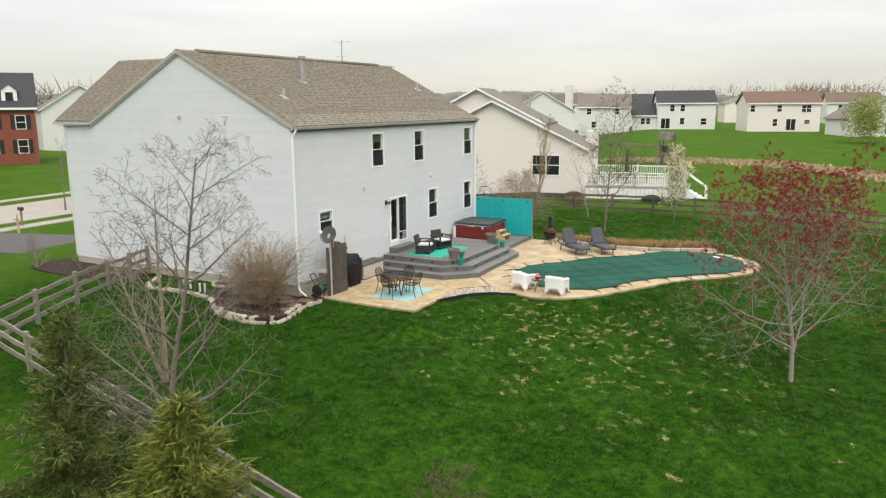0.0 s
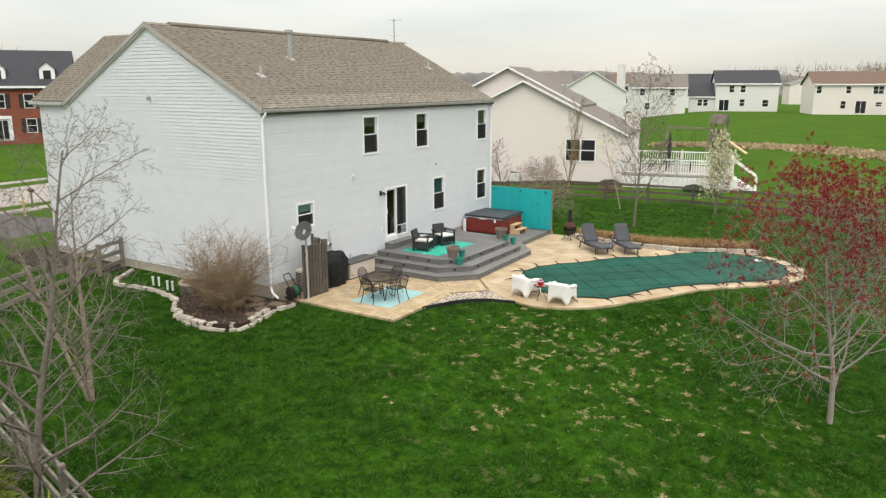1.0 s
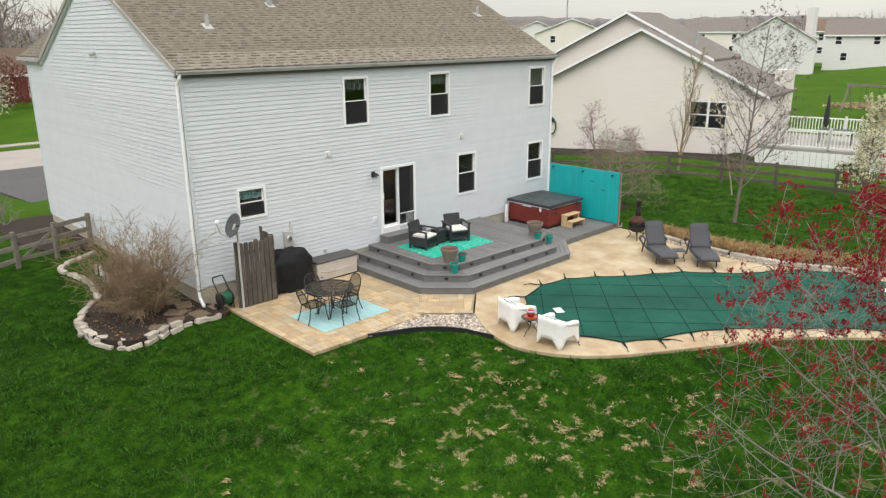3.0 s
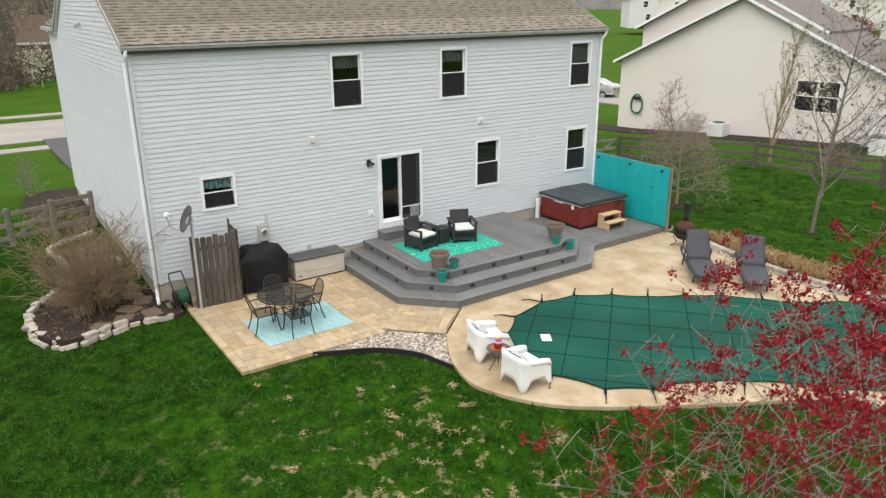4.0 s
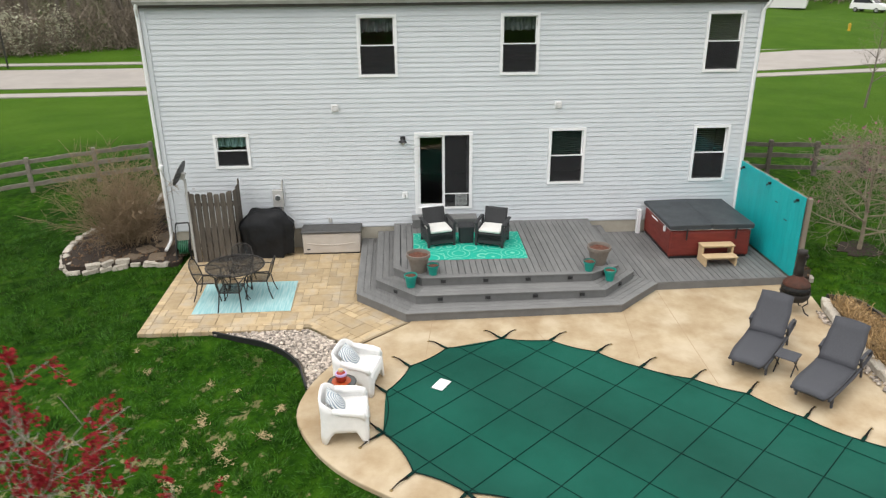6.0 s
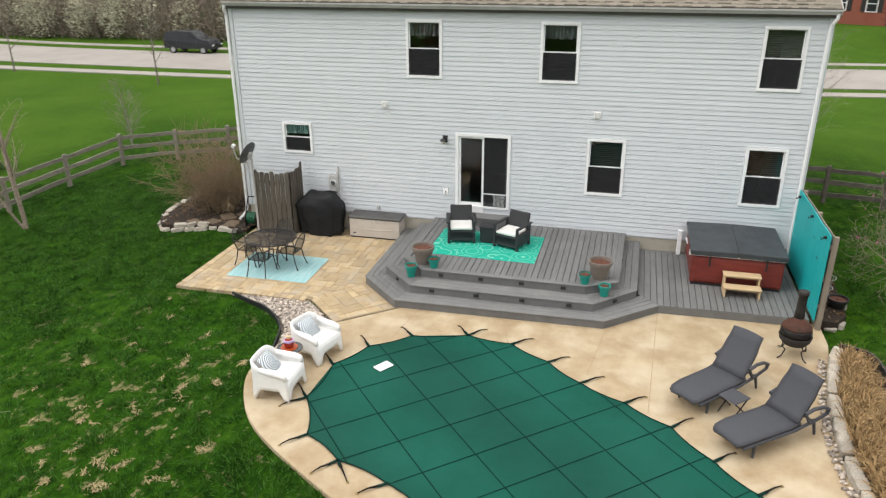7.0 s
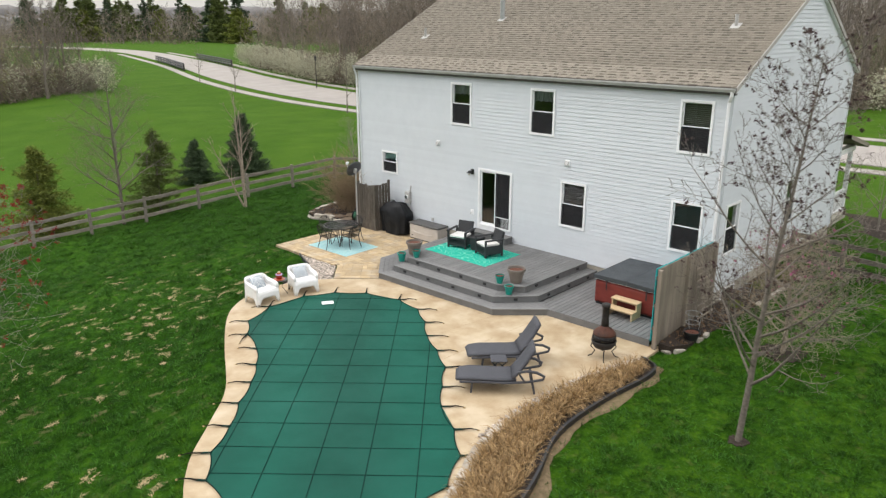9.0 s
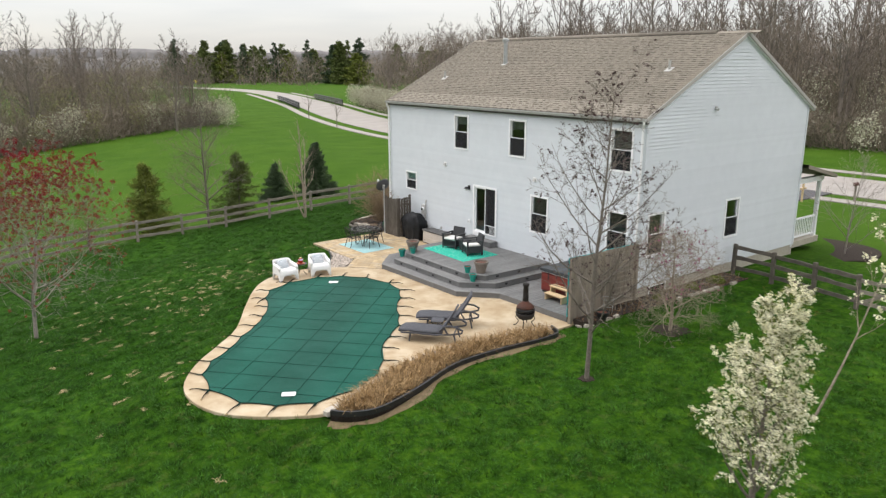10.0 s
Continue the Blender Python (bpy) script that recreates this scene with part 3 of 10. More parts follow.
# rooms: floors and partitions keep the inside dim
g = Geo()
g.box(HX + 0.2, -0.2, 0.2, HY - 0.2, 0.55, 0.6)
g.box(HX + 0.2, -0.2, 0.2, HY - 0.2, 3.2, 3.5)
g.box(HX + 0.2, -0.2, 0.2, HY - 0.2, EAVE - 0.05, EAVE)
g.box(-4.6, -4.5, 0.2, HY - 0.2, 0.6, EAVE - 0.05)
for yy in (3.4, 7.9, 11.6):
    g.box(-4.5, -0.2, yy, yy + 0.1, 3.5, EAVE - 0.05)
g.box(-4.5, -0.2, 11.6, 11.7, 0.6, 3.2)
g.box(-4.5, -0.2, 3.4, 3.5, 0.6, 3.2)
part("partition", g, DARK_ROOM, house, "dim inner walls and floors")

# corner boards and trims
for face, u in ((BACK, 0.0), (BACK, HY - 0.09), (RIGHT, 0.0), (LEFT, 0.0), (RIGHT, -HX - 0.09), (LEFT, 12.21)):
    g = Geo()
    face.block(g, u, u + 0.09, 0.002, 0.038, 0.5, EAVE + 0.05)
    part("corner_board", g, SIDING, house)


# ---- roof ----
def roof_plane(name, a, b, c, d, thick=0.14):
    """A slab under a sloped plane with corners a, b (eave) and c, d (ridge)."""
    g = Geo()
    q = [Vector(p) for p in (a, b, c, d)]
    up = (q[1] - q[0]).cross(q[3] - q[0]).normalized()
    if up.z < 0:
        up = -up
    g.add([*q, *(p - up * thick for p in q)], [(0, 1, 2, 3), (7, 6, 5, 4), (0, 4, 5, 1), (1, 5, 6, 2), (2, 6, 7, 3), (3, 7, 4, 0)])
    return part(name, g, SHINGLE, house)


OV = 0.1
roof_back = roof_plane("roof", (EX, -OV, EAVE), (EX, HY + OV, EAVE), (RX, HY + OV, RIDGE), (RX, -OV, RIDGE))
FX = 2 * RX - EX
roof_front = roof_plane("roof", (FX, HY + OV, EAVE), (FX, -OV, EAVE), (RX, -OV, RIDGE), (RX, HY + OV, RIDGE))
WING = 3.4
roof_wl = roof_plane("roof", (-12.75, -OV, EAVE + 0.12), (-10.6, -OV, EAVE + 0.12), (-5.3, WING, RIDGE), (-12.75, WING, RIDGE))
roof_wr = roof_plane("roof", (-10.6, 6.8 + OV, EAVE + 0.12), (-12.75, 6.8 + OV, EAVE + 0.12), (-12.75, WING, RIDGE), (-5.3, WING, RIDGE))
TAB_L, TAB_W, TAB_T = 0.19, 0.325, 0.012


def tab_mesh():
    g = Geo()
    g.add([(0, 0.004, 0), (TAB_W, 0.004, 0), (TAB_W, TAB_L, 0.0), (0, TAB_L, 0.0), (0, 0, TAB_T), (TAB_W, 0, TAB_T), (TAB_W, TAB_L, TAB_T * 0.35), (0, TAB_L, TAB_T * 0.35)],
          [(4, 5, 6, 7), (0, 1, 5, 4), (1, 2, 6, 5), (3, 0, 4, 7)])
    return g.mesh("shingle", SHINGLE)


def shingle_field(roof, origin, along, upward, length, height_limits, singles=0):
    """Courses of tabs on a plane; the lowest courses are pieces of their own."""
    rnd = random.Random(5)
    along, upward = Vector(along).normalized(), Vector(upward).normalized()
    nrm = along.cross(upward).normalized()
    tab = tab_mesh()
    quads, faces, low_quads, low_faces = [], [], [], []

    def lay(vs, fs, x0, x1, s, drop, lift, thick):
        k = len(vs)
        for aa, uu, nn in ((x0, s - drop, lift + thick), (x1, s - drop, lift + thick), (x1, s + TAB_L, lift * 0.5 + 0.003), (x0, s + TAB_L, lift * 0.5 + 0.003),
                           (x0, s - drop, -0.005), (x1, s - drop, -0.005)):
            vs.append(Vector(origin) + along * aa + upward * uu + nrm * nn)
        fs += [(k, k + 1, k + 2, k + 3), (k + 4, k + 5, k + 1, k)]

    for i in range(int(length / 0.14)):
        s = i * 0.14
        lo, hi = height_limits(s)
        x = lo - rnd.random() * TAB_W
        while x < hi - 0.05:
            w = TAB_W if i < singles else 0.2 + 0.25 * rnd.random()
            x0, x1 = max(x, lo), min(x + w, hi)
            if x1 - x0 > 0.02:
                lift = 0.004 + rnd.random() * 0.006
                if i < singles and x1 - x0 > TAB_W * 0.99:
                    m = Matrix((along, upward, nrm)).transposed().to_4x4()
                    m.translation = Vector(origin) + along * x0 + upward * s + nrm * lift
                    part("shingle", tab, SHINGLE, roof, at=m)
                else:
                    lay(quads, faces, x0, x1, s, rnd.random() * 0.006, lift, TAB_T)
            x += w
        # dark dashes: printed band of the shingles, plus course-edge shade put into colour
        x = lo + rnd.random() * 0.2
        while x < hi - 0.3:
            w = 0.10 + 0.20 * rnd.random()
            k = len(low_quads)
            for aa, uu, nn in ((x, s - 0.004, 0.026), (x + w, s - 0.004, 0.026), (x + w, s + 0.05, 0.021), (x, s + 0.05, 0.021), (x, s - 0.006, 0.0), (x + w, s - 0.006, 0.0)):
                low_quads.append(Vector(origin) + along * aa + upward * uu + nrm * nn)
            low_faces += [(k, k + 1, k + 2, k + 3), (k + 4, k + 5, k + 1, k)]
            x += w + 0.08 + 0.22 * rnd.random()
    ob = part("shingle_field", raw_mesh("shingle_field", [tuple(q) for q in quads], faces, SHINGLE_I), None, roof)
    ob["kind"] = "stuff"
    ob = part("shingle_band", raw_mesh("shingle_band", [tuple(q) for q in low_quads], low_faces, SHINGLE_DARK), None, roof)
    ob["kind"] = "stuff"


run = math.hypot(EX - RX, RIDGE - EAVE)
shingle_field(roof_back, (EX + 0.02, -OV, EAVE - 0.01), (0, 1, 0), (RX - EX, 0, RIDGE - EAVE), run, lambda s: (0.0, HY + 2 * OV), 6)
wrun = math.hypot(WING + OV, RIDGE - EAVE - 0.12)
shingle_field(roof_wl, (-12.75, -OV, EAVE + 0.12), (1, 0, 0), (0, WING + OV, RIDGE - EAVE - 0.12), wrun, lambda s: (0.0, 2.15 + 5.3 * s / wrun), 0)
g = Geo()
for k in range(50):
    y0 = -OV + k * 0.306
    g.add([(RX + 0.14, y0, RIDGE - 0.045), (RX + 0.14, y0 + 0.31, RIDGE - 0.052), (RX, y0 + 0.31, RIDGE + 0.022), (RX, y0, RIDGE + 0.03),
           (RX - 0.14, y0, RIDGE - 0.045), (RX - 0.14, y0 + 0.31, RIDGE - 0.052)], [(0, 1, 2, 3), (3, 2, 5, 4)])
part("ridge_cap", g, SHINGLE_I, roof_back)
g = Geo()
for k in range(11):
    y0 = 0.9 + k * 1.15
    g.add([(RX + q, y0 + e, RIDGE + h) for e in (0.0, 1.14) for q, h in ((0.16, -0.03), (0.13, 0.025), (0.0, 0.085), (-0.13, 0.025), (-0.16, -0.03))],
          [(0, 5, 6, 1), (1, 6, 7, 2), (2, 7, 8, 3), (3, 8, 9, 4), (0, 1, 2, 3, 4), (9, 8, 7, 6, 5)])
part("ridge_vent", g, SHINGLE_DARK, roof_back, "dark raised ridge vent")

# soffit and fascia colour carries the dark shadow line below the gutter
EAVE_SHADE = mat("eave_shade_trim", (0.075, 0.068, 0.06), (0.055, 0.05, 0.044), scale=4, rough=0.6, bump=0.02)
RAKE = mat("greige_rake", (0.42, 0.40, 0.37), (0.36, 0.34, 0.315), scale=4, rough=0.5, bump=0.02)
# rakes, fascia, soffit, gutter
for y0, y1 in ((-OV - 0.025, -OV), (HY + OV, HY + OV + 0.025)):
    g = Geo()
    for xa, xb in ((EX, RX), (FX, RX)):
        za, zb = EAVE, RIDGE
        q = [(xa, y, z) for y in (y0, y1) for z in (za - 0.13, za + 0.005)] + [(xb, y, z) for y in (y0, y1) for z in (zb - 0.13, zb + 0.005)]
        g.add(q, [(0, 1, 5, 4), (2, 6, 7, 3), (1, 3, 7, 5), (0, 4, 6, 2), (0, 2, 3, 1), (4, 5, 7, 6)])
    part("rake_board", g, RAKE, house)
    g = Geo()
    ya, yb = (y1, 0.0) if y0 < 0 else (HY, y0)
    for xa, xb in ((EX, RX), (FX, RX)):
        q = [(xa, y, EAVE - 0.15 + t) for y in (ya, yb) for t in (-0.02, 0)] + [(xb, y, RIDGE - 0.15 + t) for y in (ya, yb) for t in (-0.02, 0)]
        g.add(q, [(0, 1, 5, 4), (2, 6, 7, 3), (1, 3, 7, 5), (0, 4, 6, 2)])
    part("soffit", g, TRIM, house)
part("soffit", Geo().box(0.0, EX - 0.005, -OV, HY + OV, EAVE - 0.19, EAVE - 0.145), EAVE_SHADE, house, "soffit strip coloured dark for the shade under the gutter")
part("fascia", Geo().box(EX - 0.005, EX + 0.015, -OV, HY + OV, EAVE - 0.195, EAVE - 0.03), EAVE_SHADE, house)
g = Geo()
prof = [(EX + q, h) for q, h in ((0.02, 0.0), (0.02, -0.10), (0.075, -0.105), (0.10, -0.05), (0.105, -0.035), (0.12, -0.035), (0.12, 0.0), (0.11, 0.0), (0.095, -0.05), (0.07, -0.09), (0.03, -0.09), (0.03, 0.0))]
rows = [[(x, y, EAVE - 0.02 + z) for x, z in prof + prof[:1]] for y in (-OV, HY + OV)]
g.grid(rows)
for y in (-OV, HY + OV):
    g.add([(x, y, EAVE - 0.02 + z) for x, z in prof[:7]], [(0, 1, 2, 3, 4, 5, 6)])
part("gutter", g, ALU, house, "pale grey metal gutter")
part("gutter", Geo().box(-12.75, -10.5, -OV - 0.12, -OV - 0.01, EAVE - 0.03, EAVE + 0.09), ALU, house)
part("soffit", Geo().box(-12.7, -10.4, -OV, 0.0, EAVE - 0.1, EAVE - 0.08), TRIM, house)
for pts in ([(0.18, -0.03, EAVE - 0.10), (0.17, -0.05, EAVE - 0.2), (0.06, -0.075, EAVE - 0.36), (0.05, -0.075, EAVE - 0.5), (0.05, -0.075, 0.42), (0.12, -0.09, 0.28), (0.42, -0.14, 0.16)],
            [(0.18, HY + 0.03, EAVE - 0.10), (0.17, HY + 0.03, EAVE - 0.2), (0.08, HY - 0.05, EAVE - 0.36), (0.07, HY - 0.06, EAVE - 0.5), (0.07, HY - 0.06, 0.35)]):
    part("downspout", Geo().tube(pts, 0.042, 6), TRIM, house, smooth=False)

# vents and flue
VENT_GREY = mat("weathered_vent", (0.46, 0.45, 0.43), (0.34, 0.33, 0.31), scale=6, rough=0.6, bump=0.03)
METAL_GREY = mat("galvanised_metal", (0.45, 0.46, 0.46), (0.36, 0.37, 0.37), scale=6, rough=0.45, metal=0.6, bump=0.03)


def roof_z(x):
    return EAVE + (EX - x) * SLOPE


for x, y, r, h, nm in ((-1.85, 1.82, 0.05, 0.33, "vent_pipe"), (-2.72, 13.4, 0.05, 0.33, "vent_pipe"), (-3.1, 4.56, 0.09, 0.95, "flue_pipe")):
    g = Geo().tube([(x, y, roof_z(x) - 0.1), (x, y, roof_z(x) + h)], r, 12)
    ob = part(nm, g, METAL_GREY if nm == "flue_pipe" else VENT_GREY, house)
    m = Matrix.Translation((x, y, roof_z(x) + 0.02)) @ Matrix.Rotation(math.atan(SLOPE), 4, "Y")
    part("flashing", Geo().box(-0.14, 0.17, -0.13, 0.13, 0, 0.012, m), VENT_GREY, ob)
    if nm == "flue_pipe":
        part("rain_cap", Geo().lathe([(0.09, roof_z(x) + h - 0.02), (0.15, roof_z(x) + h + 0.0), (0.15, roof_z(x) + h + 0.1), (0.05, roof_z(x) + h + 0.14)], x, y, 14), METAL_GREY, ob)


# ---- windows and the sliding door ----
CURTAIN = mat("teal_curtain", (0.36, 0.52, 0.50), (0.22, 0.38, 0.37), scale=9, rough=0.9, stretch_by=(1, 6, 0.6))
BLIND = mat("white_blind", (0.42, 0.41, 0.39), (0.36, 0.35, 0.33), scale=6, rough=0.6)


def window(face, u0, u1, z0, z1, blind=0.0, curtain=None, screen=True, slats=None):
    w = new("window")
    w.parent = house
    g = Geo()
    t = 0.045
    for a, b, c, d in ((u0 - t, u0 + 0.02, z0 - t, z1 + t), (u1 - 0.02, u1 + t, z0 - t, z1 + t), (u0 + 0.02, u1 - 0.02, z1 - 0.02, z1 + t), (u0 + 0.02, u1 - 0.02, z0 - t, z0 + 0.02)):
        face.block(g, a, b, -0.10, 0.045, c, d)
    part("window_frame", g, TRIM, w)
    zm = (z0 + z1) / 2
    for lo, hi, n0 in ((zm - 0.02, z1 - 0.02, -0.03), (z0 + 0.02, zm + 0.025, -0.005)):
        g = Geo()
        s = 0.026
        for a, b, c, d in ((u0 + 0.02, u0 + 0.02 + s, lo, hi), (u1 - 0.02 - s, u1 - 0.02, lo, hi), (u0 + 0.02 + s, u1 - 0.02 - s, hi - s, hi), (u0 + 0.02 + s, u1 - 0.02 - s, lo, lo + s)):
            face.block(g, a, b, n0 - 0.03, n0, c, d)
        part("sash", g, TRIM, w)
        g = Geo()
        face.block(g, u0 + 0.05, u1 - 0.05, n0 - 0.017, n0 - 0.013, lo + s - 0.005, hi - s + 0.005)
        pane = part("pane", g, GLASS, w)
        pane.visible_shadow = False
    if screen:
        g = Geo()
        face.block(g, u0 + 0.02, u1 - 0.02, 0.004, 0.006, z0 + 0.02, zm)
        part("insect_screen", g, SCREEN, w)
    if blind:
        g = Geo()
        z = z1 - 0.06
        while z > z1 - 0.04 - blind * (z1 - z0):
            q = [face.p(u, n, zz) for u, n, zz in ((u0 + 0.03, -0.085, z), (u1 - 0.03, -0.085, z), (u1 - 0.03, -0.055, z - 0.009), (u0 + 0.03, -0.055, z - 0.009))]
            g.add(q, [(0, 1, 2, 3)])
            z -= 0.05
        part("blind", g, slats or BLIND, w, "slatted blind")
    if curtain:
        g = Geo()
        rows = []
        for zz, amp in ((z1 - 0.02, 0.01), (z1 - 0.15, 0.02), (z1 - (0.36 if z1 - z0 > 1 else 0.30), 0.03)):
            rows.append([face.p(u0 + 0.02 + (u1 - u0 - 0.04) * k / 24, -0.12 + amp * math.sin(k * 1.7), zz - 0.02 * math.sin(k * 1.1)) for k in range(25)])
        g.grid(rows)
        part("curtain", g, curtain, w, "short gathered curtain")
    return w


VALANCE = mat("grey_valance", (0.16, 0.165, 0.175), (0.10, 0.105, 0.115), scale=9, rough=0.9, stretch_by=(1, 6, 0.6))
DARK_SLAT = mat("dark_blind", (0.12, 0.115, 0.11), (0.09, 0.086, 0.082), scale=6, rough=0.6)
window(BACK, *BACK_OPEN[0], curtain=VALANCE)
window(BACK, *BACK_OPEN[1], curtain=VALANCE)
window(BACK, *BACK_OPEN[2], blind=0.95)
window(BACK, *BACK_OPEN[3], curtain=CURTAIN)
window(BACK, *BACK_OPEN[4], blind=0.5, slats=DARK_SLAT)
window(BACK, *BACK_OPEN[5], blind=0.5, slats=DARK_SLAT)
w_side = window(RIGHT, *RIGHT_OPEN[0])
# dark sheet added inside to block light and view through the corner room
g = Geo()
rows = [[RIGHT.p(0.36 + 0.97 * k / 30, -0.22 + 0.02 * math.sin(k * 1.5), z) for k in range(31)] for z in (3.05, 2.3, 1.5)]
part("curtain", g.grid(rows), mat("dark_view_block", (0.045, 0.042, 0.04), (0.03, 0.028, 0.027), scale=9, rough=0.9), w_side, "added dark sheet that closes the corner window")
window(RIGHT, *RIGHT_OPEN[1])
bw = new("window")
bw.parent = house
g = Geo()
RIGHT.block(g, 0.75, 1.6, -0.008, 0.006, 0.18, 0.42)
part("pane", g, mat("dark_basement_glass", (0.012, 0.013, 0.014), scale=3, rough=0.08, bump=0), bw)
g = Geo()
for a, b, c, d in ((0.71, 0.75, 0.14, 0.46), (1.6, 1.64, 0.14, 0.46), (0.75, 1.6, 0.42, 0.46)):
    RIGHT.block(g, a, b, -0.01, 0.02, c, d)
part("window_frame", g, TRIM, bw)

door = new("sliding_door")
door.parent = house
u0, u1, z0, z1 = BACK_OPEN[6]
g = Geo()
for a, b, c, d in ((u0 - 0.06, u0 + 0.02, z0 - 0.15, z1 + 0.06), (u1 - 0.02, u1 + 0.06, z0 - 0.02, z1 + 0.06), (u0 + 0.02, u1 - 0.02, z1 - 0.02, z1 + 0.06), (u0 + 0.02, u1 - 0.02, z0 - 0.03, z0 + 0.02)):
    BACK.block(g, a, b, -0.12, 0.045, c, d)
BACK.block(g, u0 + 0.02, (u0 + u1) / 2 + 0.03, 0.0, 0.034, z0 - 0.16, z0 - 0.03)
part("door_frame", g, TRIM, door)
um = (u0 + u1) / 2
for a, b, n0 in ((u0 + 0.02, um + 0.03, -0.01), (um - 0.03, u1 - 0.02, -0.055)):
    g = Geo()
    for aa, bb, c, d in ((a, a + 0.06, z0 + 0.02, z1 - 0.02), (b - 0.06, b, z0 + 0.02, z1 - 0.02), (a + 0.06, b - 0.06, z1 - 0.08, z1 - 0.02), (a + 0.06, b - 0.06, z0 + 0.02, z0 + 0.10)):
        BACK.block(g, aa, bb, n0 - 0.035, n0, c, d)
    leaf = part("door_leaf", g, TRIM, door)
    g = Geo()
    BACK.block(g, a + 0.055, b - 0.055, n0 - 0.02, n0 - 0.015, z0 + 0.095, z1 - 0.075)
    part("pane", g, GLASS, leaf).visible_shadow = False
g = Geo()
BACK.block(g, um + 0.0, u1 - 0.02, 0.006, 0.009, z0 + 0.02, z1 - 0.02)
part("insect_screen", g, SCREEN, door)
g = Geo()
BACK.block(g, um + 0.0, u1 - 0.02, 0.009, 0.022, z0 + 0.36, z0 + 0.385)
BACK.block(g, um + 0.0, um + 0.03, 0.009, 0.026, z0 + 0.02, z1 - 0.02)
part("screen_door_rail", g, TRIM, door)
g = Geo()
for k in range(9):
    BACK.block(g, um + 0.3 + k * 0.036, um + 0.308 + k * 0.036, 0.022, 0.026, z0 + 0.05, z0 + 0.36)
for k in range(9):
    BACK.block(g, um + 0.3, um + 0.6, 0.0262, 0.030, z0 + 0.055 + k * 0.036, z0 + 0.063 + k * 0.036)
part("pet_grille", g, mat("light_grille", (0.55, 0.56, 0.56), scale=8, rough=0.5), door, "small white lattice grille")
g = Geo()
BACK.block(g, u0 + 0.03, u0 + 0.055, 0.0, 0.05, z0 + 0.95, z0 + 1.15)
part("door_handle", g, TRIM, door)

# the front porch seen past the right gable
g = Geo()
g.box(-12.6, HX - 0.01, 10.6, 14.6, 0.3, 0.55)
porch = part("porch", g, FOUND, house, "front porch with white railing")
part("porch_roof", Geo().add([(-12.9, 10.3, 3.25), (-12.9, 14.95, 3.25), (HX, 14.95, 3.85), (HX, 10.3, 3.85), (-12.9, 10.3, 3.1), (-12.9, 14.95, 3.1), (HX, 14.95, 3.7), (HX, 10.3, 3.7)],
                             [(0, 1, 2, 3), (7, 6, 5, 4), (0, 4, 5, 1), (1, 5, 6, 2), (3, 7, 4, 0)]), SHINGLE, porch)
part("porch_post", Geo().box(-12.45, -12.3, 14.4, 14.55, 0.55, 3.12), TRIM, porch, bevel=0.01)
part("porch_beam", Geo().box(-12.5, HX, 14.35, 14.6, 3.0, 3.2), TRIM, porch)
g = Geo()
g.box(-12.3, HX, 14.43, 14.5, 1.42, 1.5)
g.box(-12.3, HX, 14.43, 14.5, 0.66, 0.72)
railing = part("porch_railing", g, TRIM, porch)
for k in range(13):
    part("baluster", Geo().box(-12.25 + k * 0.15, -12.21 + k * 0.15, 14.45, 14.48, 0.72, 1.42), TRIM, railing)

# lamps that glow in two upper rooms
WARM = bpy.data.materials.new("lit_lamp_glass")
WARM.use_nodes = True
WARM.node_tree.nodes["Principled BSDF"].inputs["Base Color"].default_value = (0.8, 0.5, 0.25, 1)
WARM.node_tree.nodes["Principled BSDF"].inputs["Emission Color"].default_value = (1.0, 0.42, 0.10, 1)
WARM.node_tree.nodes["Principled BSDF"].inputs["Emission Strength"].default_value = 0.7
for x, y, s, label in ((-3.0, 10.05, 0.7, "lit amber glass ceiling lamp in the upper room"), (-2.2, 4.62, 1.2, "pale glass ceiling lamp in the upper room")):
    cl = thing("ceiling_lamp", label, "ceiling lamp", pose(x, y, 5.03))
    part("rod", Geo().tube([(0, 0, 0.3), (0, 0, 0.94)], 0.012, 6), BLACK, cl)
    part("shade", Geo().lathe([(0.03, 0.30 * s), (0.12 * s, 0.26 * s), (0.17 * s, 0.12 * s), (0.10 * s, 0.03), (0.02, 0.0)], n=16), WARM if x < -2.5 else TRIM, cl, smooth=True)

# ---- the stepped deck ----
deck = thing("deck", "grey composite deck with two wide steps and small riser lights", "deck")
LOWER = [(0.02, 4.8), (3.35, 4.8), (4.4, 5.85), (4.3, 10.4), (3.28, 11.5), (3.2, 14.55), (0.02, 14.55)]
MIDDLE = [(0.02, 5.22), (3.08, 5.22), (3.97, 6.08), (3.95, 10.14), (3.04, 11.02), (0.02, 11.05)]
UPPER = [(0.02, 5.64), (2.88, 5.62), (3.5, 6.22), (3.52, 9.92), (3.12, 10.62), (0.02, 10.68)]
Z1, Z2, Z3 = 0.19, 0.385, 0.58
RISER = mat("grey_deck_riser", (0.15, 0.15, 0.148), (0.12, 0.12, 0.118), scale=3, rough=0.75, bump=0.1, bump_scale=16, vary=0.05)
BOARD = 0.14


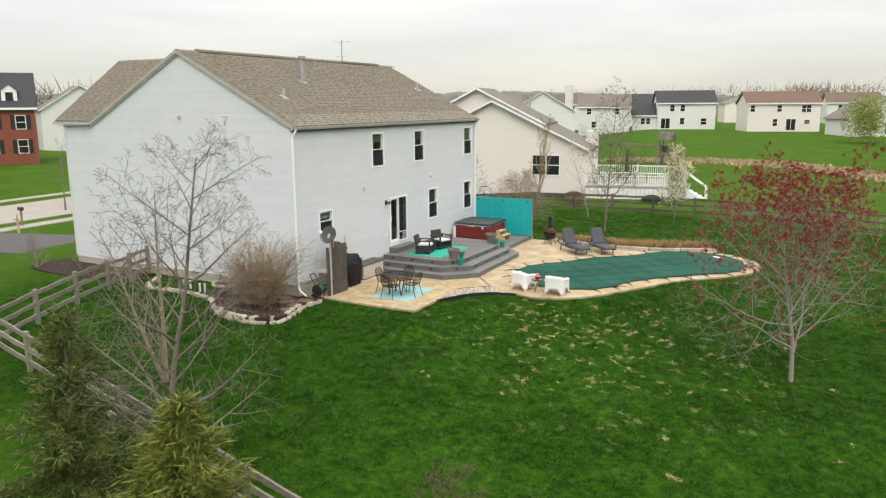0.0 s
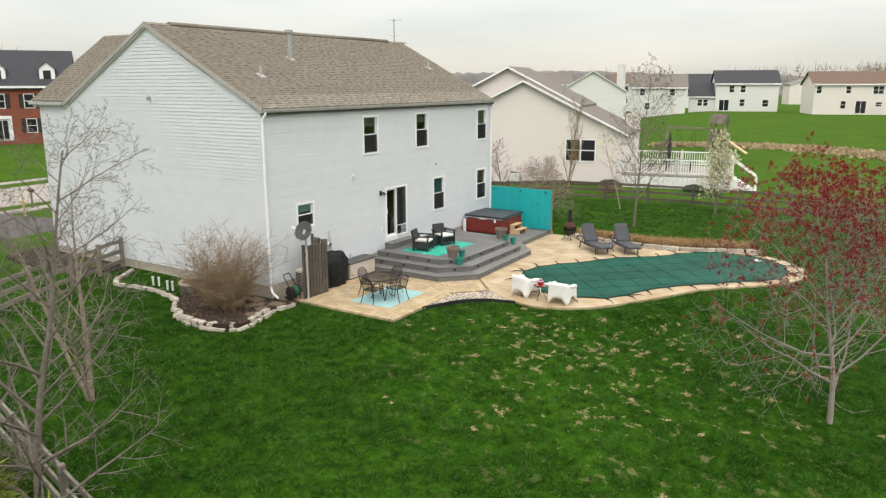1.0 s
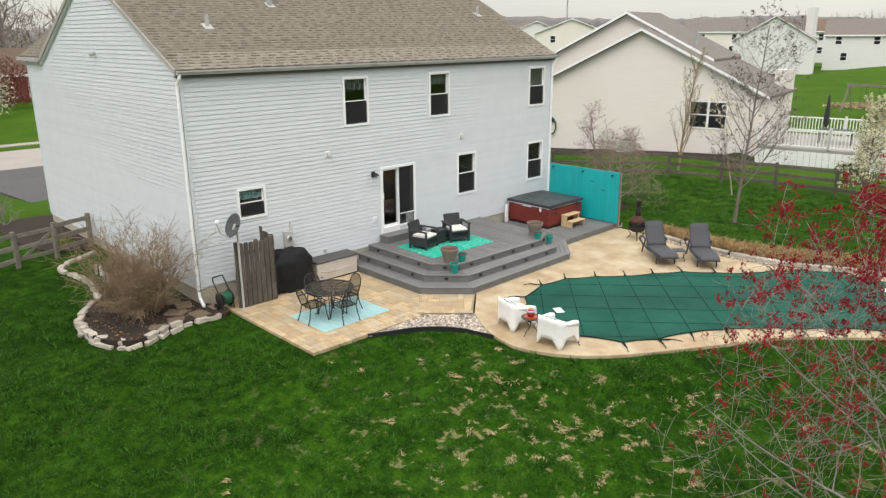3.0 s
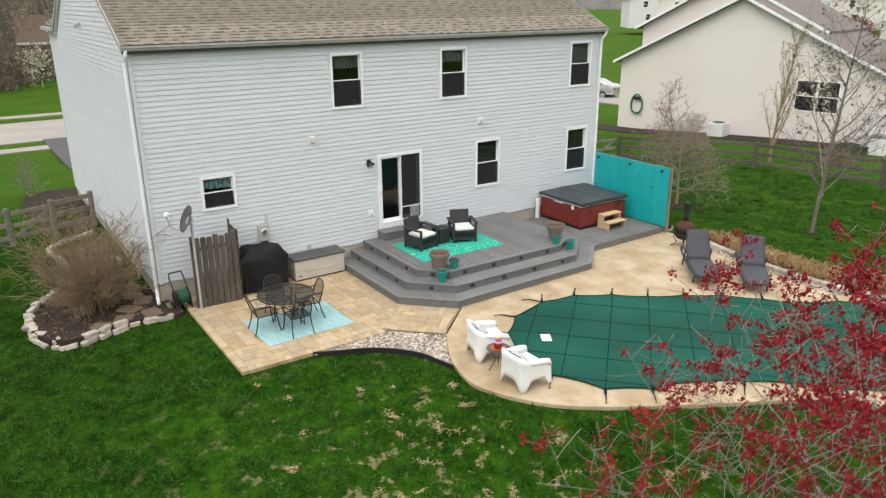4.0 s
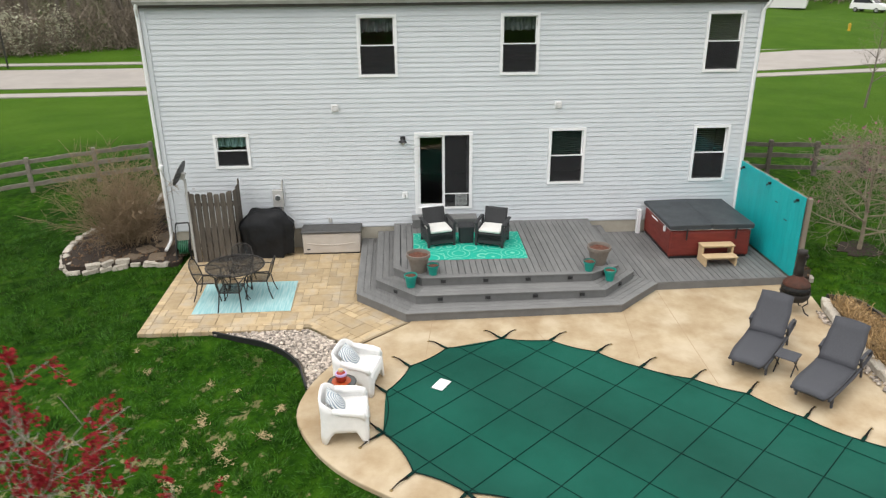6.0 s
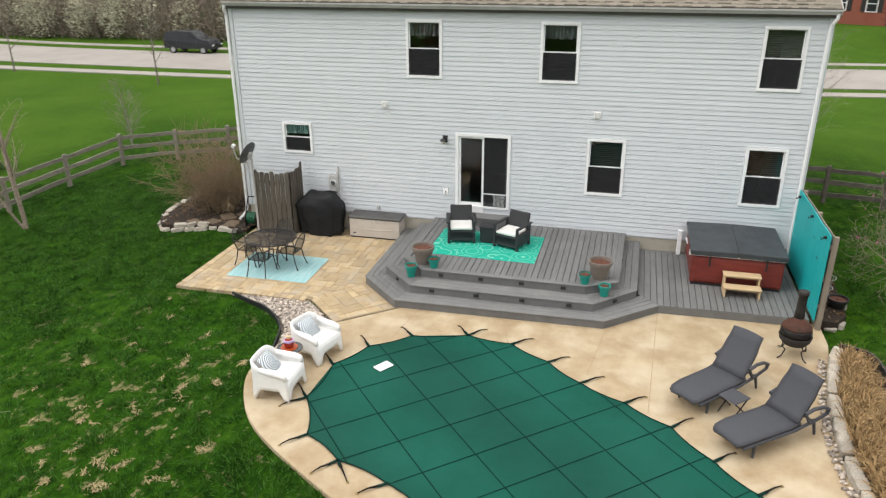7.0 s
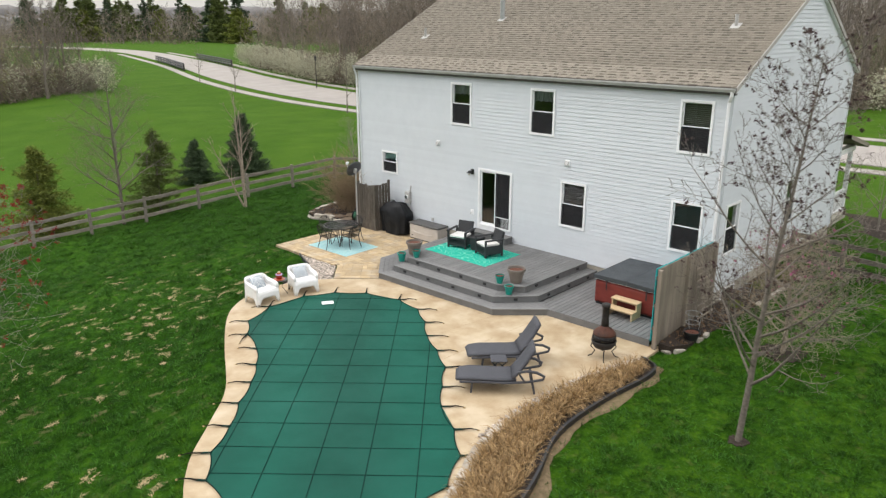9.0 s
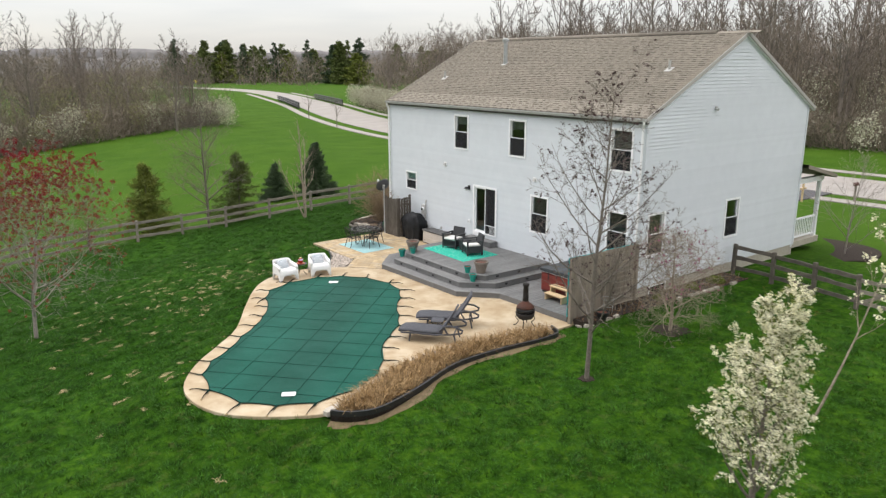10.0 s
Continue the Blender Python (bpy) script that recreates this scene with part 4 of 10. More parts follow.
def inset_line(line, d):
    """An open line moved to its left by d, mitred."""
    out = []
    for i, p in enumerate(line):
        dirs = []
        if i > 0:
            dirs.append(Vector((p[0] - line[i - 1][0], p[1] - line[i - 1][1])).normalized())
        if i < len(line) - 1:
            dirs.append(Vector((line[i + 1][0] - p[0], line[i + 1][1] - p[1])).normalized())
        nrm = [Vector((-q.y, q.x)) for q in dirs]
        if len(nrm) == 1:
            s = nrm[0] * d
        else:
            b = (nrm[0] + nrm[1]).normalized()
            s = b * d / max(b.dot(nrm[0]), 0.3)
        out.append((p[0] + s.x, p[1] + s.y))
    return out


def level(poly, z, edge, border_boards, floor=None):
    """Riser boards and treads round the open edge, and floor boards inside."""
    n = len(edge)
    for i in range(n - 1):
        a, b = edge[i], edge[i + 1]
        lo = inset_line(edge, 0.03)
        part("riser_board", Geo().prism([edge[i], edge[i + 1], lo[i + 1], lo[i]], z - 0.2, z - 0.028), RISER, deck)
    for k in range(border_boards):
        o, q = inset_line(edge, k * BOARD - (0.022 if k == 0 else 0) + 0.003), inset_line(edge, (k + 1) * BOARD - 0.004)
        for i in range(n - 1):
            mid_y = abs(edge[i + 1][1] - edge[i][1]) > abs(edge[i + 1][0] - edge[i][0])
            part("tread_board", Geo().prism([o[i], o[i + 1], q[i + 1], q[i]], z - 0.028, z), DECK_Y if mid_y else DECK, deck, bevel=0.004)
    if floor:
        y0, y1, inner = floor
        y = y0
        while y < y1 - 0.03:
            cell = clip_to([(0.0, y + 0.006), (9, y + 0.006), (9, min(y + BOARD, y1) - 0.006), (0.0, min(y + BOARD, y1) - 0.006)], inner)
            if len(cell) > 2:
                part("floor_board", Geo().prism(cell, z - 0.028, z), DECK, deck, bevel=0.003)
            y += BOARD


level(LOWER, Z1, [(0.02, 4.8), (3.35, 4.8), (4.4, 5.85), (4.3, 10.4), (3.28, 11.5)], 4)
r = inset_line([(3.28, 11.5), (3.2, 14.55)], 0.03)
part("riser_board", Geo().prism([(3.28, 11.5), (3.2, 14.55), r[1], r[0]], 0.0, Z1 - 0.028), RISER, deck)
y = 11.06
while y < 14.5:
    cell = clip_to([(0.03, y + 0.006), (9, y + 0.006), (9, min(y + BOARD, 14.55) - 0.006), (0.03, min(y + BOARD, 14.55) - 0.006)],
                   [(0.03, 11.06), (2.81, 11.06), (3.28, 11.5), (3.2, 14.55), (0.03, 14.55)])
    if len(cell) > 2:
        part("floor_board", Geo().prism(cell, Z1 - 0.028, Z1), DECK, deck, bevel=0.003)
    y += BOARD
level(MIDDLE, Z2, [(0.02, 5.22), (3.08, 5.22), (3.97, 6.08), (3.95, 10.14), (3.04, 11.02), (0.02, 11.05)], 4)
up_edge = [(0.02, 5.64), (2.88, 5.62), (3.5, 6.22), (3.52, 9.92), (3.12, 10.62), (0.02, 10.68)]
inn = inset_line(up_edge, BOARD)
level(UPPER, Z3, up_edge, 1, (5.78, 10.55, inn))
part("deck_frame", Geo().prism([(0.05, 4.86), (3.3, 4.86), (4.3, 5.9), (4.2, 10.3), (3.2, 11.4), (3.1, 14.5), (0.05, 14.5)], -0.1, Z1 - 0.04)
     .prism([(0.05, 5.3), (3.0, 5.3), (3.9, 6.1), (3.88, 10.1), (3.0, 10.95), (0.05, 10.98)], Z1 - 0.04, Z2 - 0.04)
     .prism([(0.05, 5.7), (2.84, 5.7), (3.44, 6.26), (3.45, 9.9), (3.05, 10.55), (0.05, 10.6)], Z2 - 0.04, Z3 - 0.04), BLACK, deck)


def riser_lights(edge, z, spacing, skip_last=False):
    lens = mat("riser_light_lens", (0.05, 0.05, 0.052), (0.03, 0.03, 0.03), scale=10, rough=0.25, bump=0)
    for i in range(len(edge) - 1):
        a, b = Vector(edge[i]), Vector(edge[i + 1])
        length = (b - a).length
        n = max(1, round(length / spacing)) if length > 0.6 else 0
        d = (b - a).normalized()
        out = Vector((d.y, -d.x))
        for k in range(n):
            p = a + d * (length * (k + 0.5) / n)
            m = Matrix(((d.x, out.x, 0, p.x), (d.y, out.y, 0, p.y), (0, 0, 1, z - 0.10), (0, 0, 0, 1)))
            lamp = part("riser_light", Geo().box(-0.055, 0.055, 0.0, 0.022, -0.035, 0.035, m), BLACK, deck, "small black riser light", bevel=0.004)
            part("lens", Geo().box(-0.035, 0.035, 0.022, 0.026, -0.03, 0.0, m), lens, lamp)


riser_lights(MIDDLE, Z2, 1.15)
riser_lights(UPPER, Z3, 1.0)
door_step = part("door_step", Geo().box(0.03, 0.42, 6.1, 7.72, Z3 + 0.001, Z3 + 0.2), RISER, deck, bevel=0.008)
for k in range(3):
    part("tread_board", Geo().box(0.03 + k * 0.135, 0.16 + k * 0.135, 6.08, 7.74, Z3 + 0.201, Z3 + 0.228), DECK_Y, door_step, bevel=0.003)

# ---- the pool and its cover ----
ANCHORS = [(6.22, 5.9), (7.04, 5.47), (8.2, 5.44), (9.19, 5.9), (9.68, 6.64), (10.0, 7.55), (10.51, 8.32), (11.07, 8.99), (11.78, 9.61), (12.4, 10.3),
           (13.15, 10.87), (13.66, 11.6), (13.84, 12.61), (13.51, 13.76), (12.89, 14.42), (12.08, 14.86), (10.87, 14.84), (10.0, 14.37), (9.4, 13.66),
           (8.92, 12.85), (8.28, 12.28), (7.53, 11.67), (7.0, 10.9), (6.55, 10.1), (5.95, 9.45), (5.44, 8.65), (5.3, 7.72), (5.6, 6.62)]
COVER = mat("green_mesh_cover", (0.0015, 0.070, 0.047), (0.001, 0.056, 0.037), spec=0.18, scale=0.9, rough=0.65, bump=0.06, bump_scale=120,
            stain=(0.006, 0.078, 0.055), stain_scale=0.5, stain_amount=0.6)
STRAP = mat("dark_webbing", (0.004, 0.026, 0.020), (0.003, 0.018, 0.014), scale=30, rough=1.0, spec=0.12)
bands = COVER.node_tree.nodes.new("ShaderNodeTexWave")
bands.bands_direction, bands.wave_profile = "DIAGONAL", "SIN"
bands.inputs["Scale"].default_value, bands.inputs["Distortion"].default_value, bands.inputs["Detail"].default_value = 0.16, 1.5, 3.0
turned = COVER.node_tree.nodes.new("ShaderNodeMapping")
turned.inputs["Rotation"].default_value = (0, 0, radians(87))
shade = COVER.node_tree.nodes.new("ShaderNodeMapRange")
shade.inputs["To Min"].default_value, shade.inputs["To Max"].default_value = 0.88, 1.16
tone = COVER.node_tree.nodes.new("ShaderNodeHueSaturation")
base_in = COVER.node_tree.nodes["Principled BSDF"].inputs["Base Color"]
for a, b in ((COVER.node_tree.nodes["Texture Coordinate"].outputs["Object"], turned.inputs["Vector"]), (turned.outputs[0], bands.inputs["Vector"]), (bands.outputs["Fac"], shade.inputs["Value"]),
             (shade.outputs[0], tone.inputs["Value"]), (base_in.links[0].from_socket, tone.inputs["Color"]), (tone.outputs[0], base_in)):
    COVER.node_tree.links.new(a, b)
outline = []
for i, a in enumerate(ANCHORS):
    b = ANCHORS[(i + 1) % len(ANCHORS)]
    nx, ny = -(b[1] - a[1]), b[0] - a[0]
    for s in range(6):
        t = s / 6
        sag = 0.055 * 4 * t * (1 - t)
        outline.append((a[0] + (b[0] - a[0]) * t + nx * sag, a[1] + (b[1] - a[1]) * t + ny * sag))
cover = thing("pool_cover", "dark green mesh safety cover stretched over the swimming pool", "pool cover")


def cover_sheet():
    b = bmesh.new()
    vs = [b.verts.new((x, y, 0)) for x, y in outline]
    face = b.faces.new(vs)
    if face.normal.z < 0:
        face.normal_flip()
    bmesh.ops.triangulate(b, faces=b.faces[:])
    bmesh.ops.subdivide_edges(b, edges=[e for e in b.edges if not e.is_boundary], cuts=3, use_grid_fill=True)
    bmesh.ops.triangulate(b, faces=b.faces[:])
    for v in b.verts:
        d = float(edge_distance(v.co.x, v.co.y, outline))
        v.co.z = 0.024 + 0.003 * math.sin(2.1 * v.co.x + v.co.y) * min(d, 1)
    bmesh.ops.recalc_face_normals(b, faces=b.faces)
    me = bpy.data.meshes.new("cover_sheet")
    b.to_mesh(me)
    b.free()
    me.materials.append(COVER)
    return me


sheet = new("cover_sheet", cover_sheet())
sheet.parent = cover
DIR_U, DIR_V = Vector((-0.669, 0.743)), Vector((0.743, 0.669))


def strap_runs(direction, normal, offset):
    """The stretches of a straight line that lie on the cover."""
    hits = []
    for i in range(len(outline)):
        a, b = Vector(outline[i - 1]), Vector(outline[i])
        da, db = a.dot(normal) - offset, b.dot(normal) - offset
        if da * db < 0:
            q = a + (b - a) * (da / (da - db))
            hits.append(q.dot(direction))
    hits.sort()
    return [(hits[k], hits[k + 1]) for k in range(0, len(hits) - 1, 2)]


for direction, normal, offs in ((DIR_U, DIR_V, [10.78 + 0.865 * k for k in range(-3, 10)]), (DIR_V, DIR_U, [-1.44 + 0.93 * k for k in range(-1, 6)])):
    for off in offs:
        for a, b in strap_runs(direction, normal, off):
            if b - a < 0.3:
                continue
            g = Geo()
            n = max(2, int((b - a) / 0.4))
            rows = []
            for k in range(n + 1):
                c = direction * (a + (b - a) * k / n) + normal * off
                d = float(edge_distance(c.x, c.y, outline))
                z = 0.031 + 0.003 * math.sin(2.1 * c.x + c.y) * min(d, 1)
                rows.append([(c.x - normal.x * 0.008, c.y - normal.y * 0.008, z), (c.x, c.y, z + 0.004), (c.x + normal.x * 0.008, c.y + normal.y * 0.008, z)])
            g.grid(rows)
            part("strap", g, STRAP, cover)
part("hem", Geo().tube([(x, y, 0.03) for x, y in outline + outline[:1]], 0.010, 5, False), STRAP, cover, "dark stitched hem")
SPRING = mat("spring_sleeve", (0.016, 0.014, 0.012), (0.008, 0.007, 0.006), scale=20, rough=0.9, spec=0.1)
BRASS = mat("anchor_brass", (0.30, 0.22, 0.10), scale=10, rough=0.4, metal=0.8)
rnd = random.Random(11)
for i, a in enumerate(ANCHORS):
    prev, nxt = Vector(ANCHORS[i - 1]), Vector(ANCHORS[(i + 1) % len(ANCHORS)])
    t = (nxt - prev).normalized()
    out = Vector((t.y, -t.x))
    options = sorted((DIR_U, -DIR_U, DIR_V, -DIR_V), key=lambda q: -q.dot(out))
    for k, way in enumerate(options[:2] if i % 2 == 0 else options[:1]):
        if way.dot(out) < 0.35:
            continue
        length = 0.46 + rnd.random() * 0.1
        way = (way + Vector((rnd.uniform(-0.12, 0.12), rnd.uniform(-0.12, 0.12)))).normalized()
        e = Vector(a) + way * length
        mid = Vector(a) + way * 0.14
        strap = part("strap_end", Geo().box(-0.03, 0.17, -0.026, 0.026, 0.012, 0.022, Matrix.Translation((a[0], a[1], 0.012)) @ Matrix.Rotation(math.atan2(way.y, way.x), 4, "Z")), STRAP, cover)
        part("spring", Geo().tube([(mid.x, mid.y, 0.03), ((mid.x + e.x) / 2, (mid.y + e.y) / 2, 0.045), (e.x, e.y, 0.015)], [0.018, 0.014, 0.007], 7), SPRING, strap)
        part("anchor", Geo().lathe([(0.03, 0.001), (0.03, 0.008), (0.018, 0.014), (0.006, 0.02)], e.x, e.y, 10), BRASS, strap)
for px, py, rot in ((6.9, 6.44, -33), (12.4, 14.05, -33)):
    lid = part("skimmer_lid", Geo().box(-0.17, 0.17, -0.11, 0.11, 0.036, 0.052, pose(px, py, 0, 0, 0, rot)), mat("white_plastic", (0.82, 0.82, 0.80), (0.78, 0.78, 0.76), scale=6, rough=0.4, bump=0.02), bevel=0.008)
    tagged(lid, "white square of plastic lying on the pool cover", "skimmer lid", group="lids on the pool cover")

# ---- trees and shrubs ----
def grow(seed, height, radius, first=0.3, levels=4, spread=42, branches=(9, 5, 4, 3), ratio=0.55, lean=(0, 0), wander=0.08, upward=0.25, crown=1.0, trunk_steps=12, fall=0.65, spread_top=None):
    """Tapered limbs: a list of (start, end, radius, radius, level)."""
    rnd = random.Random(seed)
    segs = []

    def limb(p, d, length, r, lev):
        steps = trunk_steps if lev == 0 else max(3, 7 - 2 * lev)
        pts, q, way = [p], p.copy(), d.normalized()
        for s in range(steps):
            ww = wander if lev else wander * 0.3
            way = (way + Vector((rnd.gauss(0, ww), rnd.gauss(0, ww), rnd.gauss(0, wander) + (upward * 0.12 if lev else 0)))).normalized()
            q = q + way * (length / steps)
            pts.append(q.copy())
        rad = [max(r * (1 - 0.85 * i / steps), 0.003) for i in range(steps + 1)]
        for i in range(steps):
            segs.append((pts[i], pts[i + 1], rad[i], rad[i + 1], lev))
        if lev + 1 >= levels:
            return
        n = branches[lev]
        for k in range(n):
            t = first + (1 - first) * (k + rnd.random() * 0.8) / n if lev == 0 else 0.2 + 0.75 * (k + rnd.random()) / n
            i = min(int(t * steps), steps - 1)
            f = t * steps - i
            at = pts[i].lerp(pts[i + 1], min(f, 1))
            base_dir = (pts[i + 1] - pts[i]).normalized()
            wide = spread if lev or spread_top is None else spread + (spread_top - spread) * t
            ang = radians(wide * (0.75 + 0.5 * rnd.random()))
            turn = k * 2.4 + rnd.random() * 1.2
            side = base_dir.orthogonal().normalized()
            side = Matrix.Rotation(turn, 3, base_dir) @ side
            nd = base_dir * math.cos(ang) + side * math.sin(ang)
            shape = (1 - fall * t) if lev == 0 else (1 - 0.4 * t)
            limb(at, nd, length * ratio * shape * (0.8 + 0.4 * rnd.random()) * (crown if lev == 0 else 1), max(rad[i] * 0.55, 0.003), lev + 1)

    limb(Vector((0, 0, -0.15)), Vector((lean[0], lean[1], 1)), height, radius, 0)
    return segs


def limb_mesh(name, segs, material):
    """Prisms round the limbs: more sides where they are thick."""
    verts, faces = [], []
    for sides, sel in ((7, [s for s in segs if s[4] == 0]), (4, [s for s in segs if s[4] == 1]), (3, [s for s in segs if s[4] > 1])):
        if not sel:
            continue
        a = np.array([s[0] for s in sel])
        b = np.array([s[1] for s in sel])
        ra, rb = np.array([s[2] for s in sel]), np.array([s[3] for s in sel])
        d = b - a
        d /= np.linalg.norm(d, axis=1)[:, None] + 1e-9
        ref = np.where(np.abs(d[:, 2:3]) > 0.9, np.array([[1.0, 0, 0]]), np.array([[0, 0, 1.0]]))
        s = np.cross(d, ref)
        s /= np.linalg.norm(s, axis=1)[:, None]
        u = np.cross(d, s)
        k0 = sum(len(v) for v in verts)
        ang = np.arange(sides) * 2 * math.pi / sides
        ring = s[:, None, :] * np.cos(ang)[None, :, None] + u[:, None, :] * np.sin(ang)[None, :, None]
        v = np.concatenate([a[:, None, :] + ring * ra[:, None, None], b[:, None, :] + ring * rb[:, None, None]], axis=1)
        verts.append(v.reshape(-1, 3))
        base_i = k0 + np.arange(len(sel))[:, None] * 2 * sides
        j = np.arange(sides)[None, :]
        j2 = (j + 1) % sides
        faces.append(np.stack([base_i + j, base_i + j2, base_i + sides + j2, base_i + sides + j], -1).reshape(-1, 4))
    return raw_mesh(name, np.concatenate(verts), np.concatenate(faces), material, True)


def tips(segs, least_level, seed, count, jitter=0.05, from_z=0.0):
    rnd = random.Random(seed)
    ends = [s for s in segs if s[4] >= least_level and s[1].z > from_z]
    out = []
    for _ in range(count):
        s = rnd.choice(ends)
        p = s[0].lerp(s[1], rnd.random())
        out.append((p.x + rnd.gauss(0, jitter), p.y + rnd.gauss(0, jitter), p.z + rnd.gauss(0, jitter)))
    return np.array(out)


def clump_mesh(name, points, size, material, seed=1, flat=1.0):
    """Small uneven buds, flowers or leaves: one little crossed kite pair at each point."""
    rs = np.random.RandomState(seed)
    n = len(points)
    s = size * (0.55 + 0.9 * rs.rand(n))
    verts, faces = [], []
    k = 0
    for c in range(2):
        a = rs.normal(size=(n, 3))
        a /= np.linalg.norm(a, axis=1)[:, None]
        b = np.cross(a, rs.normal(size=(n, 3)))
        b /= np.linalg.norm(b, axis=1)[:, None]
        q = np.stack([points - a * s[:, None], points + b * s[:, None] * 0.6, points + a * s[:, None], points - b * s[:, None] * 0.6], 1)
        verts.append(q.reshape(-1, 3))
        faces.append(k + np.arange(n)[:, None] * 4 + np.arange(4)[None, :])
        k += 4 * n
    return raw_mesh(name, np.concatenate(verts), np.concatenate(faces), material)


def leafy(name, c1, c2, vary=0.3):
    m = mat(name, c1, c2, scale=8, rough=0.75, bump=0.0, vary=vary, per_island=True, spec=0.25)
    b = m.node_tree.nodes["Principled BSDF"]
    return m


RED_BUD = leafy("red_maple_bud", (0.30, 0.014, 0.022), (0.18, 0.009, 0.014), 0.35)
BROWN_BUD = leafy("brown_bud", (0.085, 0.045, 0.045), (0.05, 0.028, 0.03))
PINK_BUD = leafy("magnolia_bloom", (0.40, 0.12, 0.22), (0.24, 0.07, 0.13))
WHITE_BLOOM = leafy("white_blossom", (0.90, 0.86, 0.68), (0.76, 0.73, 0.52), 0.2)
GREEN_LEAF = leafy("young_green_leaf", (0.17, 0.21, 0.04), (0.12, 0.13, 0.03))
PALE_BUD = leafy("pale_green_bud", (0.30, 0.30, 0.13), (0.22, 0.21, 0.10))
NEEDLE = leafy("spruce_needles", (0.075, 0.112, 0.052), (0.042, 0.068, 0.034), 0.5)
NEEDLE_OLIVE = leafy("olive_needles", (0.115, 0.145, 0.036), (0.066, 0.088, 0.022), 0.5)
NEEDLE_YELLOW = leafy("yellowish_needles", (0.17, 0.195, 0.034), (0.095, 0.115, 0.02), 0.45)


def tree(label, x, y, segs, bark, blooms=(), rot=0, name="tree", z=None, mulch=0.0):
    t = thing(name, label, "tree", pose(x, y, gz(x, y) if z is None else z, 0, 0, rot))
    part("trunk", limb_mesh("trunk", [q for q in segs if q[4] == 0], bark), None, t)
    part("branch_crown", limb_mesh("branch_crown", [q for q in segs if q[4] > 0], bark), None, t)
    for nm, pts, size, m, seed in blooms:
        part(nm, clump_mesh(nm, pts, size, m, seed), None, t)
    if mulch:
        rn = random.Random(int(x * 10))
        radius_ = [mulch * (0.75 + 0.4 * rn.random()) for a in range(40)]
        ring = [(radius_[a] * math.cos(a * 0.1571), radius_[a] * math.sin(a * 0.1571)) for a in range(40)]
        part("mulch_ring", Geo().prism(ring, -0.2, 0.02), MULCH, t, "dark mulch round the foot")
    return t


def bud_points(segs, seed, clusters, per, reach, level=3, from_z=0.0, top_bias=0.0, top=1.0):
    """Points in tight clusters at twig ends, more of them towards the top."""
    rs = np.random.RandomState(seed)
    ends = np.array([s[1] for s in segs if s[4] >= level and s[1].z > from_z])
    weight = (ends[:, 2] / top) ** top_bias
    pick = rs.choice(len(ends), clusters, p=weight / weight.sum())
    c = ends[pick] + rs.normal(size=(clusters, 3)) * 0.02
    return (c[:, None, :] + rs.normal(size=(clusters, per, 3)) * reach).reshape(-1, 3)


s = grow(22, 4.6, 0.078, first=0.24, levels=5, spread=68, spread_top=50, branches=(22, 7, 5, 3), ratio=0.6, upward=0.9, crown=1.35, wander=0.11, fall=0.25, lean=(-0.08, 0.04))
tree("young red maple with clusters of dark red spring buds", 16.15, 2.5, s, BARK_RED,
     [("budding_foliage", bud_points(s, 1, 2700, 15, 0.026, 3, 1.6, 2.5, 7.0), 0.0165, RED_BUD, 1)], z=-1.38, mulch=0.28)
s = grow(8, 7.2, 0.065, first=0.17, levels=5, spread=52, branches=(30, 7, 5, 3), ratio=0.44, upward=0.85, crown=1.0, wander=0.07)
tree("slender bare tree with dark brown buds on thin grey branches", 6.15, 17.98, s, BARK, [("budding_foliage", bud_points(s, 3, 480, 4, 0.017, 2, 1.8), 0.023, BROWN_BUD, 2)], mulch=0.2)
s = grow(14, 2.9, 0.06, first=0.16, levels=5, spread=66, branches=(24, 8, 5, 3), ratio=0.66, upward=0.45, wander=0.1, crown=1.1)
tree("low magnolia with a few pink buds in a mulch ring", 1.6, 17.2, s, TAN_BARK, [("blossom", tips(s, 3, 4, 190, 0.03, 1.0), 0.036, PINK_BUD, 3)], mulch=0.55)
s = grow(21, 4.1, 0.06, first=0.10, levels=4, spread=40, branches=(30, 8, 4), ratio=0.42, upward=0.8)
tree("narrow flowering pear tree covered in white blossom", 8.65, 23.8, s, BARK,
     [("blossom", bud_points(s, 5, 3600, 5, 0.018, 2, 0.4), 0.0175, WHITE_BLOOM, 4), ("leaf", tips(s, 2, 6, 3400, 0.06, 0.4), 0.022, GREEN_LEAF, 5)])
s = grow(31, 5.6, 0.07, first=0.1, levels=4, spread=20, branches=(22, 6, 3), ratio=0.42, upward=0.9)
tree("narrow pale tree just coming into leaf before the neighbouring wall", -0.9, 26.6, s, TWIG, [("budding_foliage", tips(s, 2, 8, 900, 0.03), 0.03, PALE_BUD, 7)])
s = grow(33, 3.2, 0.06, first=0.15, levels=4, spread=46, branches=(14, 6, 4), ratio=0.55, upward=0.7)
tree("small bare pinkish tree before the neighbouring wall", -4.6, 24.6, s, BARK, [("budding_foliage", tips(s, 2, 9, 500, 0.03, 0.8), 0.03, PINK_BUD, 8)])
s = grow(35, 4.6, 0.032, first=0.45, levels=4, spread=40, branches=(9, 5, 3), ratio=0.40, upward=0.5, lean=(-0.28, 0.3))
tree("leaning pale-barked tree by the rail fence with sparse white blossom", 3.93, 22.5, s, BIRCH, [("blossom", bud_points(s, 10, 90, 5, 0.03, 2, 1.0), 0.03, WHITE_BLOOM, 9)])
birch = thing("tree", "multi-stemmed birch with peeling pale bark beside the fence", "tree", pose(1.1, -7.1, gz(1.1, -7.1)))
